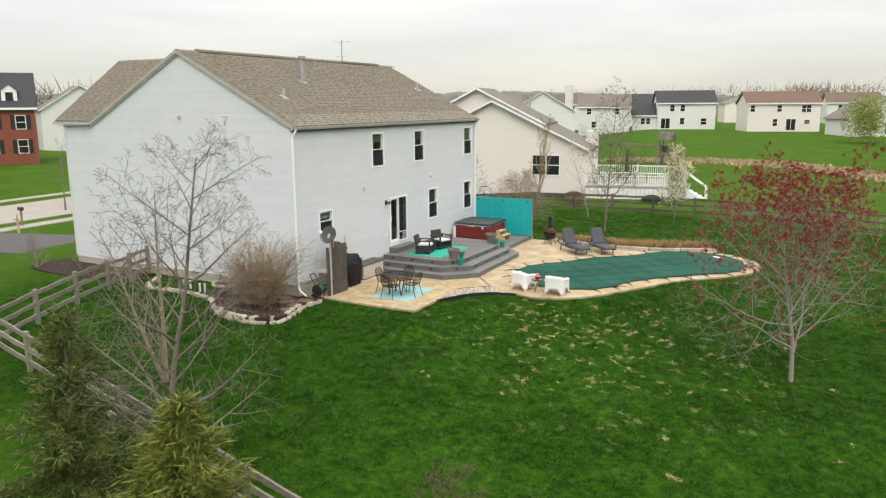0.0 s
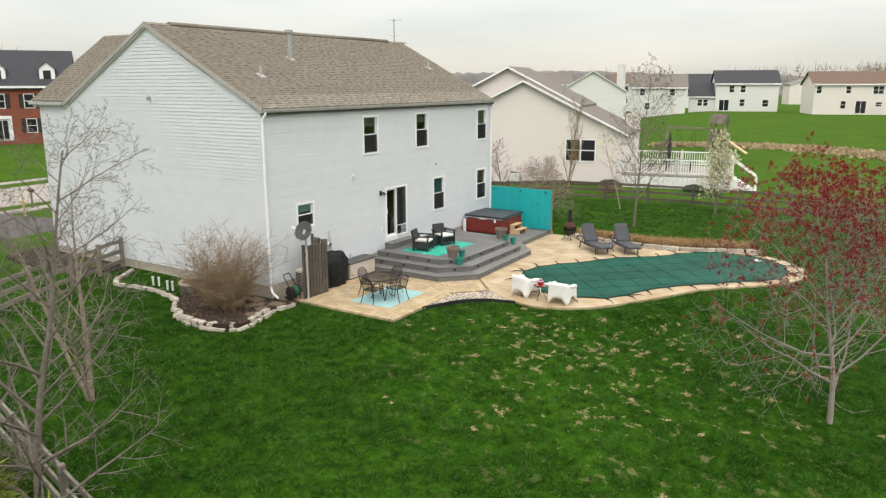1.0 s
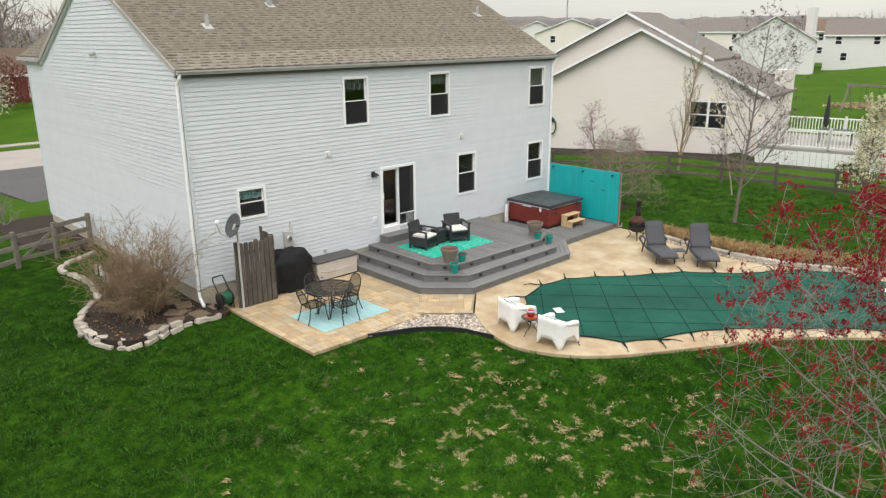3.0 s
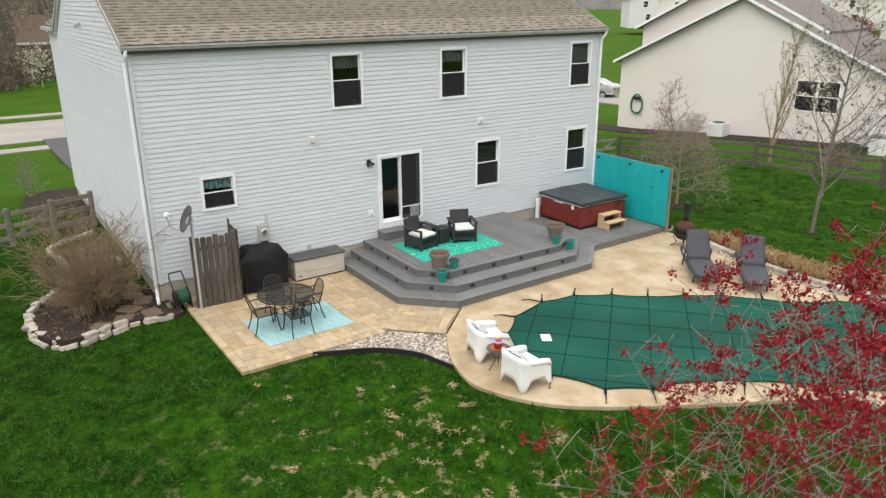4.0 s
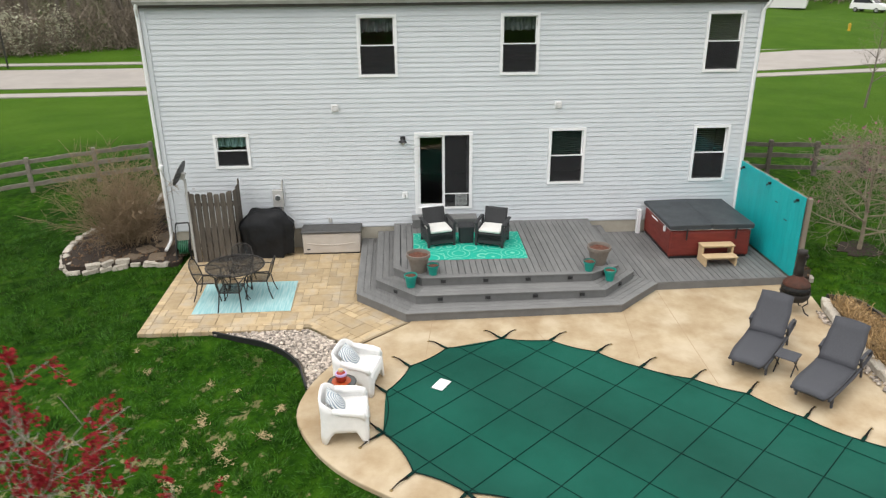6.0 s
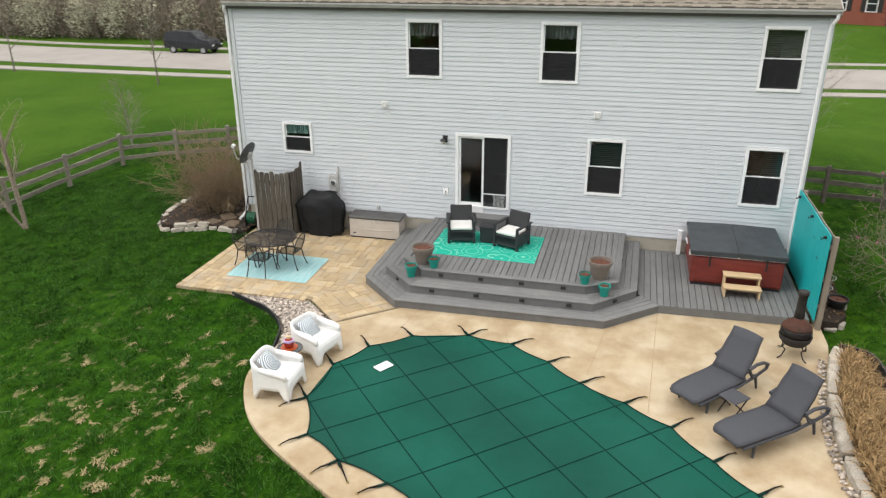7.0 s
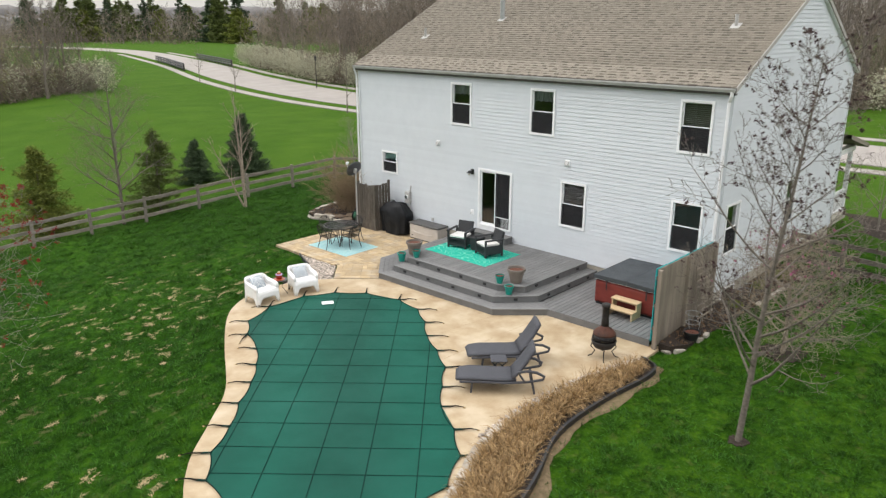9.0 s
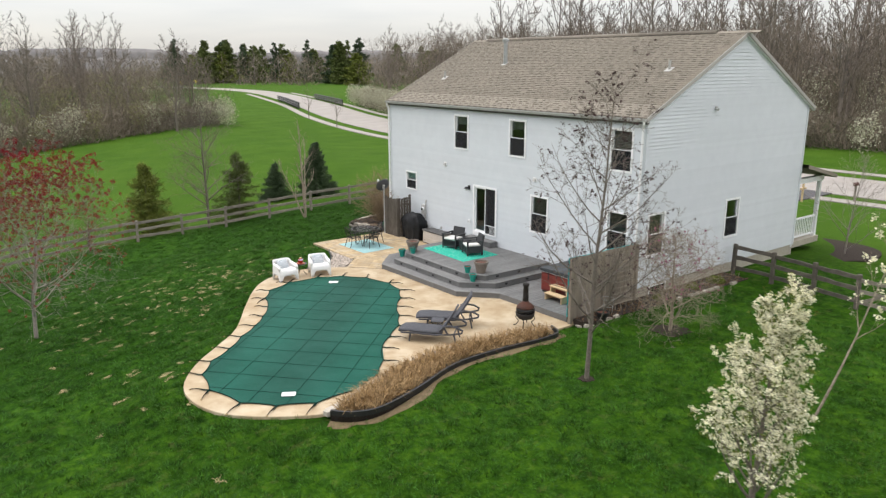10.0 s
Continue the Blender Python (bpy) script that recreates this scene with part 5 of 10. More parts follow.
for k, (ln, h, sd) in enumerate((((0.03, 0.02), 5.3, 41), ((-0.16, -0.22), 4.6, 42), ((0.26, -0.3), 3.6, 43))):
    s = grow(sd, h, 0.075 - 0.012 * k, first=0.3, levels=4, spread=36, branches=(11, 5, 3), ratio=0.36, lean=ln, upward=0.6)
    part("stem", limb_mesh("stem", s, BIRCH), None, birch)
s = grow(45, 7.3, 0.085, first=0.13, levels=5, spread=56, branches=(30, 8, 5, 2), ratio=0.48, upward=0.5, wander=0.10)
tree("bare spreading tree with grey bark behind the rail fence", 5.3, -10.7, s, BARK)
s = grow(48, 2.5, 0.035, first=0.1, levels=5, spread=46, branches=(14, 6, 4, 2), ratio=0.6, upward=0.6)
tree("bare twiggy sapling with reddish shoots", 11.6, -10.6, s, mat("reddish_shoots", (0.16, 0.085, 0.065), (0.10, 0.055, 0.045), scale=9, rough=0.9, bump=0))
s = grow(49, 5.4, 0.09, first=0.25, levels=4, spread=46, branches=(13, 6, 4), ratio=0.5, upward=0.4)
tree("bare street tree on the verge", -24.2, -7.0, s, BARK)
for k, (x, y, sd) in enumerate(((-24.5, -20.0, 51), (-34, 14.5, 52), (-27.2, -34, 53), (-32.0, -62, 54), (-36, -78, 55), (-30.6, 26, 56), (-19.5, 30.5, 57), (-24.0, 37.0, 58))):
    s = grow(sd, 4.6 + (k % 3) * 0.5, 0.07, first=0.3, levels=4, spread=48, branches=(11, 6, 4), ratio=0.5, upward=0.4)
    tree("bare young tree on the grass verge", x, y, s, BARK)
for x, y, sd, h in ((-12.9, -1.5, 61, 1.5), (-12.6, 15.8, 63, 3.9), (-15.2, 17.5, 64, 4.4), (-7.6, -9.6, 62, 2.6)):
    s = grow(sd, h, 0.04, first=0.05, levels=4, spread=40, branches=(16, 6, 4), ratio=0.6, upward=0.7)
    tree("bare ornamental tree beside the house" if h > 3 else "bare twiggy shrub beside the house", x, y, s, BARK_RED, name="tree" if h > 3 else "shrub")


def spruce(label, x, y, h, r, seed, needles=NEEDLE, z=None, count=2600, loose=0.3, blade=0.13):
    """A conifer: a stem, uneven boughs that sweep out and up at the ends, and short sprays of needles along them."""
    rs = np.random.RandomState(seed)
    t = thing("tree", label, "conifer", pose(x, y, gz(x, y) if z is None else z))
    part("trunk", Geo().tube([(0, 0, -0.2), (0, 0, h * 0.6), (0, 0, h * 0.97)], [0.035 + 0.014 * h, 0.02 + 0.006 * h, 0.006], 7), BARK, t)
    nb = max(18, count // 30)
    bz = h * (0.05 + 0.93 * np.sort(rs.rand(nb)) ** 1.05)
    ba = rs.rand(nb) * 2 * math.pi
    bl = r * (1 - bz / h) ** 0.9 * (1 - loose + 2 * loose * rs.rand(nb)) * (0.85 + 0.15 * rs.rand(nb)) + 0.05 * r
    which = rs.choice(nb, count, p=(bl + 0.1 * r) / (bl + 0.1 * r).sum())
    along = rs.rand(count) ** 0.7
    reach = bl[which] * along
    droop = -0.30 * along + 0.28 * along ** 2 + 0.12 * (bz[which] / h)
    ang = ba[which] + rs.normal(size=count) * 0.09
    p0 = np.stack([np.cos(ang) * reach, np.sin(ang) * reach, bz[which] + bl[which] * droop], -1)
    out = np.stack([np.cos(ang), np.sin(ang), np.zeros(count)], -1)
    verts, faces, k = [], [], 0
    size = 0.035 + 0.075 * r
    for c in range(3):
        way = out * 0.75 + rs.normal(size=(count, 3)) * 0.55 + np.array([0, 0, 0.12])
        way /= np.linalg.norm(way, axis=1)[:, None]
        side = np.cross(way, rs.normal(size=(count, 3)))
        side /= np.linalg.norm(side, axis=1)[:, None]
        ln = size * (0.8 + 1.2 * rs.rand(count))[:, None]
        wd = ln * blade
        st = p0 + rs.normal(size=(count, 3)) * 0.03 * r
        q = np.stack([st, st + way * ln * 0.45 + side * wd, st + way * ln, st + way * ln * 0.45 - side * wd], 1)
        verts.append(q.reshape(-1, 3))
        faces.append(k + np.arange(count)[:, None] * 4 + np.arange(4)[None, :])
        k += 4 * count
    part("crown", raw_mesh("crown", np.concatenate(verts), np.concatenate(faces), needles), None, t)


spruce("loose yellow-green young pine behind the rail fence", 8.0, -12.7, 4.0, 1.5, 71, NEEDLE_YELLOW, count=7000, loose=0.7, blade=0.06)
spruce("olive green young spruce behind the rail fence", 3.2, -11.3, 4.0, 1.3, 72, NEEDLE_OLIVE, count=5600, loose=0.75, blade=0.06)
spruce("small dark green spruce in the field", -1.1, -15.6, 2.4, 0.95, 73, count=9000, loose=0.5, blade=0.07)
spruce("dark green spruce behind the birch", -3.6, -14.6, 3.5, 1.2, 74, count=11000, loose=0.5, blade=0.07)


def shrub(label, x, y, h, r, stems, seed, material, spread=1.0, twigs=3):
    """Many crooked stems from one crown that fork into a haze of fine twigs."""
    rnd = random.Random(seed)
    segs = []
    for k in range(stems):
        a, q = rnd.random() * 6.283, rnd.random() ** 0.6
        d = Vector((math.cos(a) * q * r / h * spread, math.sin(a) * q * r / h * spread, 1)).normalized()
        p = Vector((math.cos(a) * q * 0.3 * r, math.sin(a) * q * 0.3 * r, -0.05))
        ln = h * (0.45 + 0.6 * rnd.random()) * (1 - 0.18 * q)
        pts = [p]
        for i in range(6):
            d = (d + Vector((rnd.gauss(0, 0.2), rnd.gauss(0, 0.2), rnd.gauss(0, 0.12) - 0.02 * i))).normalized()
            pts.append(pts[-1] + d * ln / 6)
        for i in range(6):
            segs.append((pts[i], pts[i + 1], 0.012 * (1 - i / 7), 0.012 * (1 - (i + 1) / 7), 2))
            for _ in range(twigs if i > 0 else 0):
                b0 = pts[i].lerp(pts[i + 1], rnd.random())
                w = (d + Vector((rnd.gauss(0, 0.8), rnd.gauss(0, 0.8), rnd.gauss(0, 0.6)))).normalized()
                e = b0 + w * (0.15 + 0.3 * rnd.random())
                segs.append((b0, e, 0.005, 0.0025, 3))
                w = (w + Vector((rnd.gauss(0, 0.6), rnd.gauss(0, 0.6), rnd.gauss(0, 0.5)))).normalized()
                segs.append((b0.lerp(e, 0.6), e + w * 0.18, 0.004, 0.002, 3))
    t = thing("shrub", label, "shrub", pose(x, y, gz(x, y)))
    part("stem_mass", limb_mesh("stem_mass", [q for q in segs if q[4] == 2], material), None, t)
    part("twig_haze", limb_mesh("twig_haze", [q for q in segs if q[4] == 3], material), None, t)
    return t


shrub("large leafless shrub of tan twigs in the mulch bed", -0.6, -1.35, 3.0, 1.45, 120, 81, TWIG, 0.95, 6)
shrub("low bare shrub against the neighbouring wall", 1.2, 28.4, 0.8, 0.9, 50, 82, TWIG)

# ---- split-rail fences ----
DARK_RAIL = mat("dark_split_rail_wood", (0.125, 0.108, 0.088), (0.072, 0.062, 0.05), scale=4, rough=0.95, bump=0.25, bump_scale=16, vary=0.15, stretch_by=(1, 1, 3), stain=(0.17, 0.155, 0.13), stain_scale=1.3)


def rail_fence(label, posts, top=1.18, rails=(0.28, 0.66, 1.04), group="", wood=RAIL_WOOD):
    """Posts set in the ground with three rough rails between each pair."""
    rnd = random.Random(len(posts) * 7)
    f = thing("fence", label, "fence", group=group)
    tops = []
    for x, y in posts:
        z = gz(x, y)
        part("post", Geo().box(-0.065, 0.065, -0.065, 0.065, -0.3, top + rnd.uniform(-0.02, 0.05)), wood, f, bevel=0.015,
             at=pose(x, y, z, rnd.uniform(-1.5, 1.5), rnd.uniform(-1.5, 1.5), rnd.uniform(-6, 6) + math.degrees(math.atan2(posts[-1][1] - posts[0][1], posts[-1][0] - posts[0][0]))))
        tops.append(z)
    for i in range(len(posts) - 1):
        (xa, ya), (xb, yb) = posts[i], posts[i + 1]
        for h in rails:
            a, b = Vector((xa, ya, tops[i] + h + rnd.uniform(-0.02, 0.02))), Vector((xb, yb, tops[i + 1] + h + rnd.uniform(-0.02, 0.02)))
            d = b - a
            yaw, pitch = math.atan2(d.y, d.x), -math.asin(d.z / d.length)
            ln = d.length
            g = Geo()
            n = 6
            rows = []
            for k in range(n + 1):
                hh, w = 0.07 + rnd.uniform(-0.008, 0.008), 0.026 + rnd.uniform(-0.003, 0.003)
                bend = rnd.uniform(-0.012, 0.012)
                x = -0.06 + (ln + 0.12) * k / n
                rows.append([(x, -w, bend - hh), (x, w, bend - hh), (x, w, bend + hh), (x, -w, bend + hh), (x, -w, bend - hh)])
            g.grid(rows)
            g.f = [q[::-1] for q in g.f]
            part("rail", g, wood, f, at=Matrix.Translation(a) @ Matrix.Rotation(yaw, 4, "Z") @ Matrix.Rotation(pitch, 4, "Y"))
    return f


rail_fence("weathered grey split-rail fence along the back lawn", [(x, -9.016 - 0.178 * x) for x in (-5.0, -2.6, -0.23, 2.2, 4.63, 6.94, 9.2, 11.5, 13.9, 16.3, 18.7)])
rail_fence("weathered split-rail fence between lawn and side yard", [(-5.0, -8.12), (-5.75, -6.2), (-6.4, -4.3), (-6.9, -2.6)])
rail_fence("weathered split-rail fence beside the house", [(-7.2, -1.4), (-7.6, -0.2)])
gate = thing("gate", "weathered wooden rail gate with a diagonal brace", "gate", pose(-6.95, -2.5, gz(-7.0, -2)))
for h in (0.25, 0.6, 0.98):
    part("gate_rail", Geo().box(0, 1.1, -0.02, 0.02, h - 0.06, h + 0.06), RAIL_WOOD, gate, at=pose(0, 0, 0, 0, 0, 104))
part("brace", Geo().box(0, 1.3, -0.018, 0.018, -0.05, 0.05), RAIL_WOOD, gate, at=pose(-0.02, 0.02, 0.22, 0, -32, 104))
rail_fence("dark weathered split-rail fence along the neighbouring lawn", [(-4.85, 21.2), (-3.2, 22.8), (-0.4, 24.7), (2.2, 24.95), (4.6, 25.25), (7.05, 25.5), (9.5, 25.75), (12.0, 25.95), (14.6, 26.0), (17.2, 26.0), (19.8, 26.0)], wood=DARK_RAIL)
rail_fence("weathered split-rail fence from the house to the corner", [(-5.4, 14.95), (-5.35, 16.5), (-5.15, 18.1), (-4.95, 19.6)], wood=DARK_RAIL)
gate = thing("gate", "weathered wooden rail gate with a diagonal brace", "gate", pose(-4.95, 19.62, gz(-4.9, 20) - 0.04))
for h in (0.3, 0.66, 1.02):
    part("gate_rail", Geo().box(0, 1.35, -0.02, 0.02, h - 0.06, h + 0.06), RAIL_WOOD, gate, at=pose(0, 0, 0, 0, 0, 88))
part("brace", Geo().box(0, 1.5, -0.018, 0.018, -0.05, 0.05), RAIL_WOOD, gate, at=pose(-0.03, 0, 0.24, 0, -30, 88))

# ---- teal privacy panel beside the hot tub ----
panel = thing("privacy_fence", "wooden privacy panel painted teal inside, bare grey wood outside", "fence panel")
rnd = random.Random(4)
NB = 18
WOOD_TAN = mat("pale_weathered_wood", (0.30, 0.255, 0.20), (0.19, 0.16, 0.125), scale=5, rough=0.9, bump=0.25, bump_scale=18, vary=0.16, stretch_by=(1, 1, 0.12), stain=(0.14, 0.12, 0.095), stain_scale=1.2)
for k in range(NB):
    x0 = 0.06 + k * (3.22 / NB)
    top = 2.08 + rnd.uniform(-0.008, 0.008)
    part("board", Geo().box(x0, x0 + 3.22 / NB - 0.006, 14.60, 14.62, 0.2, top), TEAL_WOOD, panel)
    part("board", Geo().box(x0, x0 + 3.22 / NB - 0.004, 14.655, 14.675, 0.02, top), WOOD_TAN, panel, "bare weathered outer board")
for h in (0.5, 1.1, 1.8):
    part("rail", Geo().box(0.06, 3.28, 14.62, 14.655, h, h + 0.09), WOOD_GREY, panel)
for x in (0.12, 1.7, 3.24):
    part("post", Geo().box(x - 0.045, x + 0.045, 14.675, 14.765, -0.1, 2.06), WOOD_TAN, panel)
for x in (0.3, 1.7, 3.0):
    part("hook", Geo().box(x - 0.03, x + 0.03, 14.54, 14.60, 1.93, 1.98).tube([(x, 14.57, 1.95), (x, 14.5, 1.9), (x, 14.5, 1.95)], 0.012, 6), BLACK, panel, "black metal hook", bevel=0.004)
for x, z in ((2.1, 1.62), (2.6, 1.35)):
    part("knot", Geo().box(x - 0.07, x + 0.07, 14.596, 14.60, z - 0.012, z + 0.012), BLACK, panel)

trellis = thing("garden_trellis", "pale wooden garden trellis leaning on the privacy panel", "trellis", pose(1.0, 14.98, 0.14, 7))
for k in range(4):
    part("upright", Geo().box(-0.42 + k * 0.27, -0.385 + k * 0.27, -0.012, 0.012, 0.0, 1.62), WOOD_TAN, trellis, bevel=0.004)
for k in range(9):
    part("slat", Geo().box(-0.47, 0.47, 0.014, 0.034, 0.18 + k * 0.165, 0.22 + k * 0.165), WOOD_TAN, trellis, bevel=0.004)

# ---- weathered screen round the utilities ----
scr = thing("screen_fence", "weathered grey wooden picket screen hiding the utility corner", "screen")
rnd = random.Random(9)
for k in range(7):
    y0 = 0.74 + k * 0.147
    top = 1.78 + rnd.uniform(-0.03, 0.03)
    part("picket", Geo().add([(0.86, y0, 0.01), (0.885, y0, 0.01), (0.885, y0 + 0.125, 0.01), (0.86, y0 + 0.125, 0.01),
                              (0.86, y0 + 0.02, top), (0.885, y0 + 0.02, top), (0.885, y0 + 0.105, top), (0.86, y0 + 0.105, top),
                              (0.86, y0, top - 0.04), (0.885, y0, top - 0.04), (0.885, y0 + 0.125, top - 0.04), (0.86, y0 + 0.125, top - 0.04)],
                             [(3, 2, 1, 0), (4, 5, 6, 7), (0, 1, 9, 8), (1, 2, 10, 9), (2, 3, 11, 10), (3, 0, 8, 11), (8, 9, 5, 4), (9, 10, 6, 5), (10, 11, 7, 6), (11, 8, 4, 7)]), WOOD_GREY, scr)
for k in range(5):
    x0 = 0.14 + k * 0.145
    top = 1.82 + rnd.uniform(-0.03, 0.03) + (0.14 if k == 0 else 0)
    part("picket", Geo().box(x0, x0 + 0.128, 1.78, 1.80, 0.01, top), WOOD_GREY, scr, bevel=0.006)
for h in (0.4, 1.45):
    part("rail", Geo().box(0.83, 0.86, 0.74, 1.76, h, h + 0.08), WOOD_GREY, scr)
    part("rail", Geo().box(0.14, 0.86, 1.745, 1.78, h, h + 0.08), WOOD_GREY, scr)
for x, y in ((0.80, 0.70), (0.80, 1.70)):
    part("post", Geo().box(x - 0.04, x + 0.04, y - 0.04, y + 0.04, 0.0, 1.8), WOOD_GREY, scr)

# ---- hot tub ----
TUB_RED = mat("red_tub_panel", (0.20, 0.025, 0.016), (0.14, 0.018, 0.012), scale=3, rough=0.55, bump=0.08, bump_scale=14, stretch_by=(1, 1, 5), stain=(0.10, 0.02, 0.014), stain_scale=1.3)
VINYL = mat("dark_vinyl_cover", (0.045, 0.052, 0.058), (0.032, 0.037, 0.042), scale=3, rough=0.5, bump=0.08, bump_scale=60)
tub = thing("hot_tub", "red-panelled square hot tub with a dark grey vinyl cover", "hot tub", pose(1.05, 13.18, Z1 + 0.001))
body = part("body", Geo().box(-0.93, 0.93, -0.98, 0.98, 0.04, 0.72), TUB_RED, tub, bevel=0.09, segments=3)
part("plinth", Geo().box(-0.9, 0.9, -0.95, 0.95, 0.0, 0.05), BLACK, tub)
part("rim", Geo().box(-0.95, 0.95, -1.0, 1.0, 0.725, 0.765), TRIM, tub, "pale acrylic rim", bevel=0.018, segments=2)
for k, (y0, y1) in enumerate(((-1.03, -0.001), (0.001, 1.03))):
    g = Geo()
    za, zb = (0.86, 0.885) if k == 0 else (0.885, 0.86)
    g.add([(-0.98, y0, 0.77), (0.98, y0, 0.77), (0.98, y1, 0.77), (-0.98, y1, 0.77), (-0.98, y0, za), (0.98, y0, za), (0.98, y1, zb), (-0.98, y1, zb)],
          [(3, 2, 1, 0), (4, 5, 6, 7), (0, 1, 5, 4), (1, 2, 6, 5), (2, 3, 7, 6), (3, 0, 4, 7)])
    cov = part("cover_half", g, VINYL, tub, "dark grey vinyl cover", bevel=0.012, segments=2)
    part("skirt", Geo().box(0.965, 0.985, y0 + 0.02, y1 - 0.02, 0.755, 0.79), VINYL, cov)
    for yy in (-0.6, 0.6):
        if y0 < yy < y1:
            part("strap", Geo().box(0.985, 0.99, yy - 0.02, yy + 0.02, 0.5, 0.79), BLACK, cov)
for sx, sy in ((1, 1), (1, -1), (-1, 1), (-1, -1)):
    part("corner_panel", Geo().box(sx * 0.88 - 0.055, sx * 0.88 + 0.055, sy * 0.93 - 0.055, sy * 0.93 + 0.055, 0.06, 0.70), TUB_RED, tub, bevel=0.03, segments=2)
part("hand_rail", Geo().tube([(-0.2, -1.06, 0.72), (0.2, -1.06, 0.72)], 0.015, 8).box(0.55, 0.62, -1.03, -0.99, 0.6, 0.72), TRIM, tub)

post = thing("vinyl_post", "short white vinyl post against the house wall", "post", pose(0.16, 12.02, Z1))
part("shaft", Geo().box(-0.05, 0.05, -0.05, 0.05, 0.0, 0.62), TRIM, post, bevel=0.008)
part("cap", Geo().box(-0.06, 0.06, -0.06, 0.06, 0.62, 0.65), TRIM, post, bevel=0.01)

PINE = mat("pale_pine", (0.60, 0.45, 0.27), (0.50, 0.36, 0.20), scale=4, rough=0.7, bump=0.1, bump_scale=18, stretch_by=(6, 1, 6), vary=0.05)
steps = thing("tub_steps", "two-tread pale pine step stool before the hot tub", "steps", pose(2.27, 13.28, Z1 + 0.001))
for y in (-0.36, 0.36):
    g = Geo().add([(-0.24, y - 0.018, 0), (0.24, y - 0.018, 0), (0.24, y - 0.018, 0.20), (0.0, y - 0.018, 0.20), (0.0, y - 0.018, 0.40), (-0.24, y - 0.018, 0.40),
                   (-0.24, y + 0.018, 0), (0.24, y + 0.018, 0), (0.24, y + 0.018, 0.20), (0.0, y + 0.018, 0.20), (0.0, y + 0.018, 0.40), (-0.24, y + 0.018, 0.40)],
                  [(0, 1, 2, 3), (0, 3, 4, 5), (9, 8, 7, 6), (11, 10, 9, 6), (0, 6, 7, 1), (1, 7, 8, 2), (2, 8, 9, 3), (3, 9, 10, 4), (4, 10, 11, 5), (5, 11, 6, 0)])
    part("side_panel", g, PINE, steps)
for x, z in ((0.12, 0.2), (-0.12, 0.4)):
    part("tread", Geo().box(x - 0.13, x + 0.14, -0.4, 0.4, z + 0.001, z + 0.035), PINE, steps, bevel=0.006)
    part("back_rail", Geo().box(x - 0.12, x - 0.10, -0.34, 0.34, z - 0.12, z - 0.02), PINE, steps)

# ---- chairs on the deck ----
RATTAN = mat("charcoal_resin_rattan", (0.030, 0.031, 0.034), (0.020, 0.021, 0.023), scale=40, rough=0.6, bump=0.3, bump_scale=70)
CUSHION = mat("white_seat_cushion", (0.74, 0.73, 0.70), (0.66, 0.65, 0.62), scale=8, rough=0.9, bump=0.1, bump_scale=80)


def deck_chair(x, y, rot):
    c = thing("armchair", "charcoal resin rattan armchair with a white seat cushion", "armchair", pose(x, y, Z3 + 0.012, 0, 0, rot), "armchairs on the deck")
    part("seat_base", Geo().box(-0.32, 0.30, -0.31, 0.31, 0.13, 0.33), RATTAN, c, bevel=0.02)
    part("backrest", Geo().box(-0.045, 0.045, -0.275, 0.275, 0, 0.49), RATTAN, c, bevel=0.025, segments=2, at=pose(-0.28, 0, 0.30, 0, -14, 0))
    part("front_panel", Geo().box(0.285, 0.30, -0.29, 0.29, 0.07, 0.30), RATTAN, c)
    for s in (-1, 1):
        part("armrest", Geo().box(-0.36, 0.33, s * 0.335 - 0.045, s * 0.335 + 0.045, 0.535, 0.58), RATTAN, c, bevel=0.018, segments=2)
        part("side_panel", Geo().box(-0.30, 0.28, s * 0.325 - 0.02, s * 0.325 + 0.02, 0.10, 0.37), RATTAN, c)
        for xx in (-0.30, 0.29):
            part("leg", Geo().box(xx - 0.03, xx + 0.03, s * 0.315 - 0.03, s * 0.315 + 0.03, 0, 0.55), RATTAN, c, bevel=0.008)
    part("cushion", Geo().box(-0.25, 0.31, -0.27, 0.27, 0.345, 0.42), CUSHION, c, "white seat cushion", bevel=0.03, segments=3)


deck_chair(1.46, 6.68, 14)
deck_chair(1.57, 7.98, -21)
cube = thing("side_table", "charcoal resin cube side table with a lid", "side table", pose(1.42, 7.36, Z3 + 0.012))
part("body", Geo().add([(-0.16, -0.16, 0), (0.16, -0.16, 0), (0.16, 0.16, 0), (-0.16, 0.16, 0), (-0.185, -0.185, 0.40), (0.185, -0.185, 0.40), (0.185, 0.185, 0.40), (-0.185, 0.185, 0.40)],
                       [(3, 2, 1, 0), (4, 5, 6, 7), (0, 1, 5, 4), (1, 2, 6, 5), (2, 3, 7, 6), (3, 0, 4, 7)]), RATTAN, cube, bevel=0.015)
part("lid", Geo().box(-0.2, 0.2, -0.2, 0.2, 0.401, 0.43), RATTAN, cube, bevel=0.01)


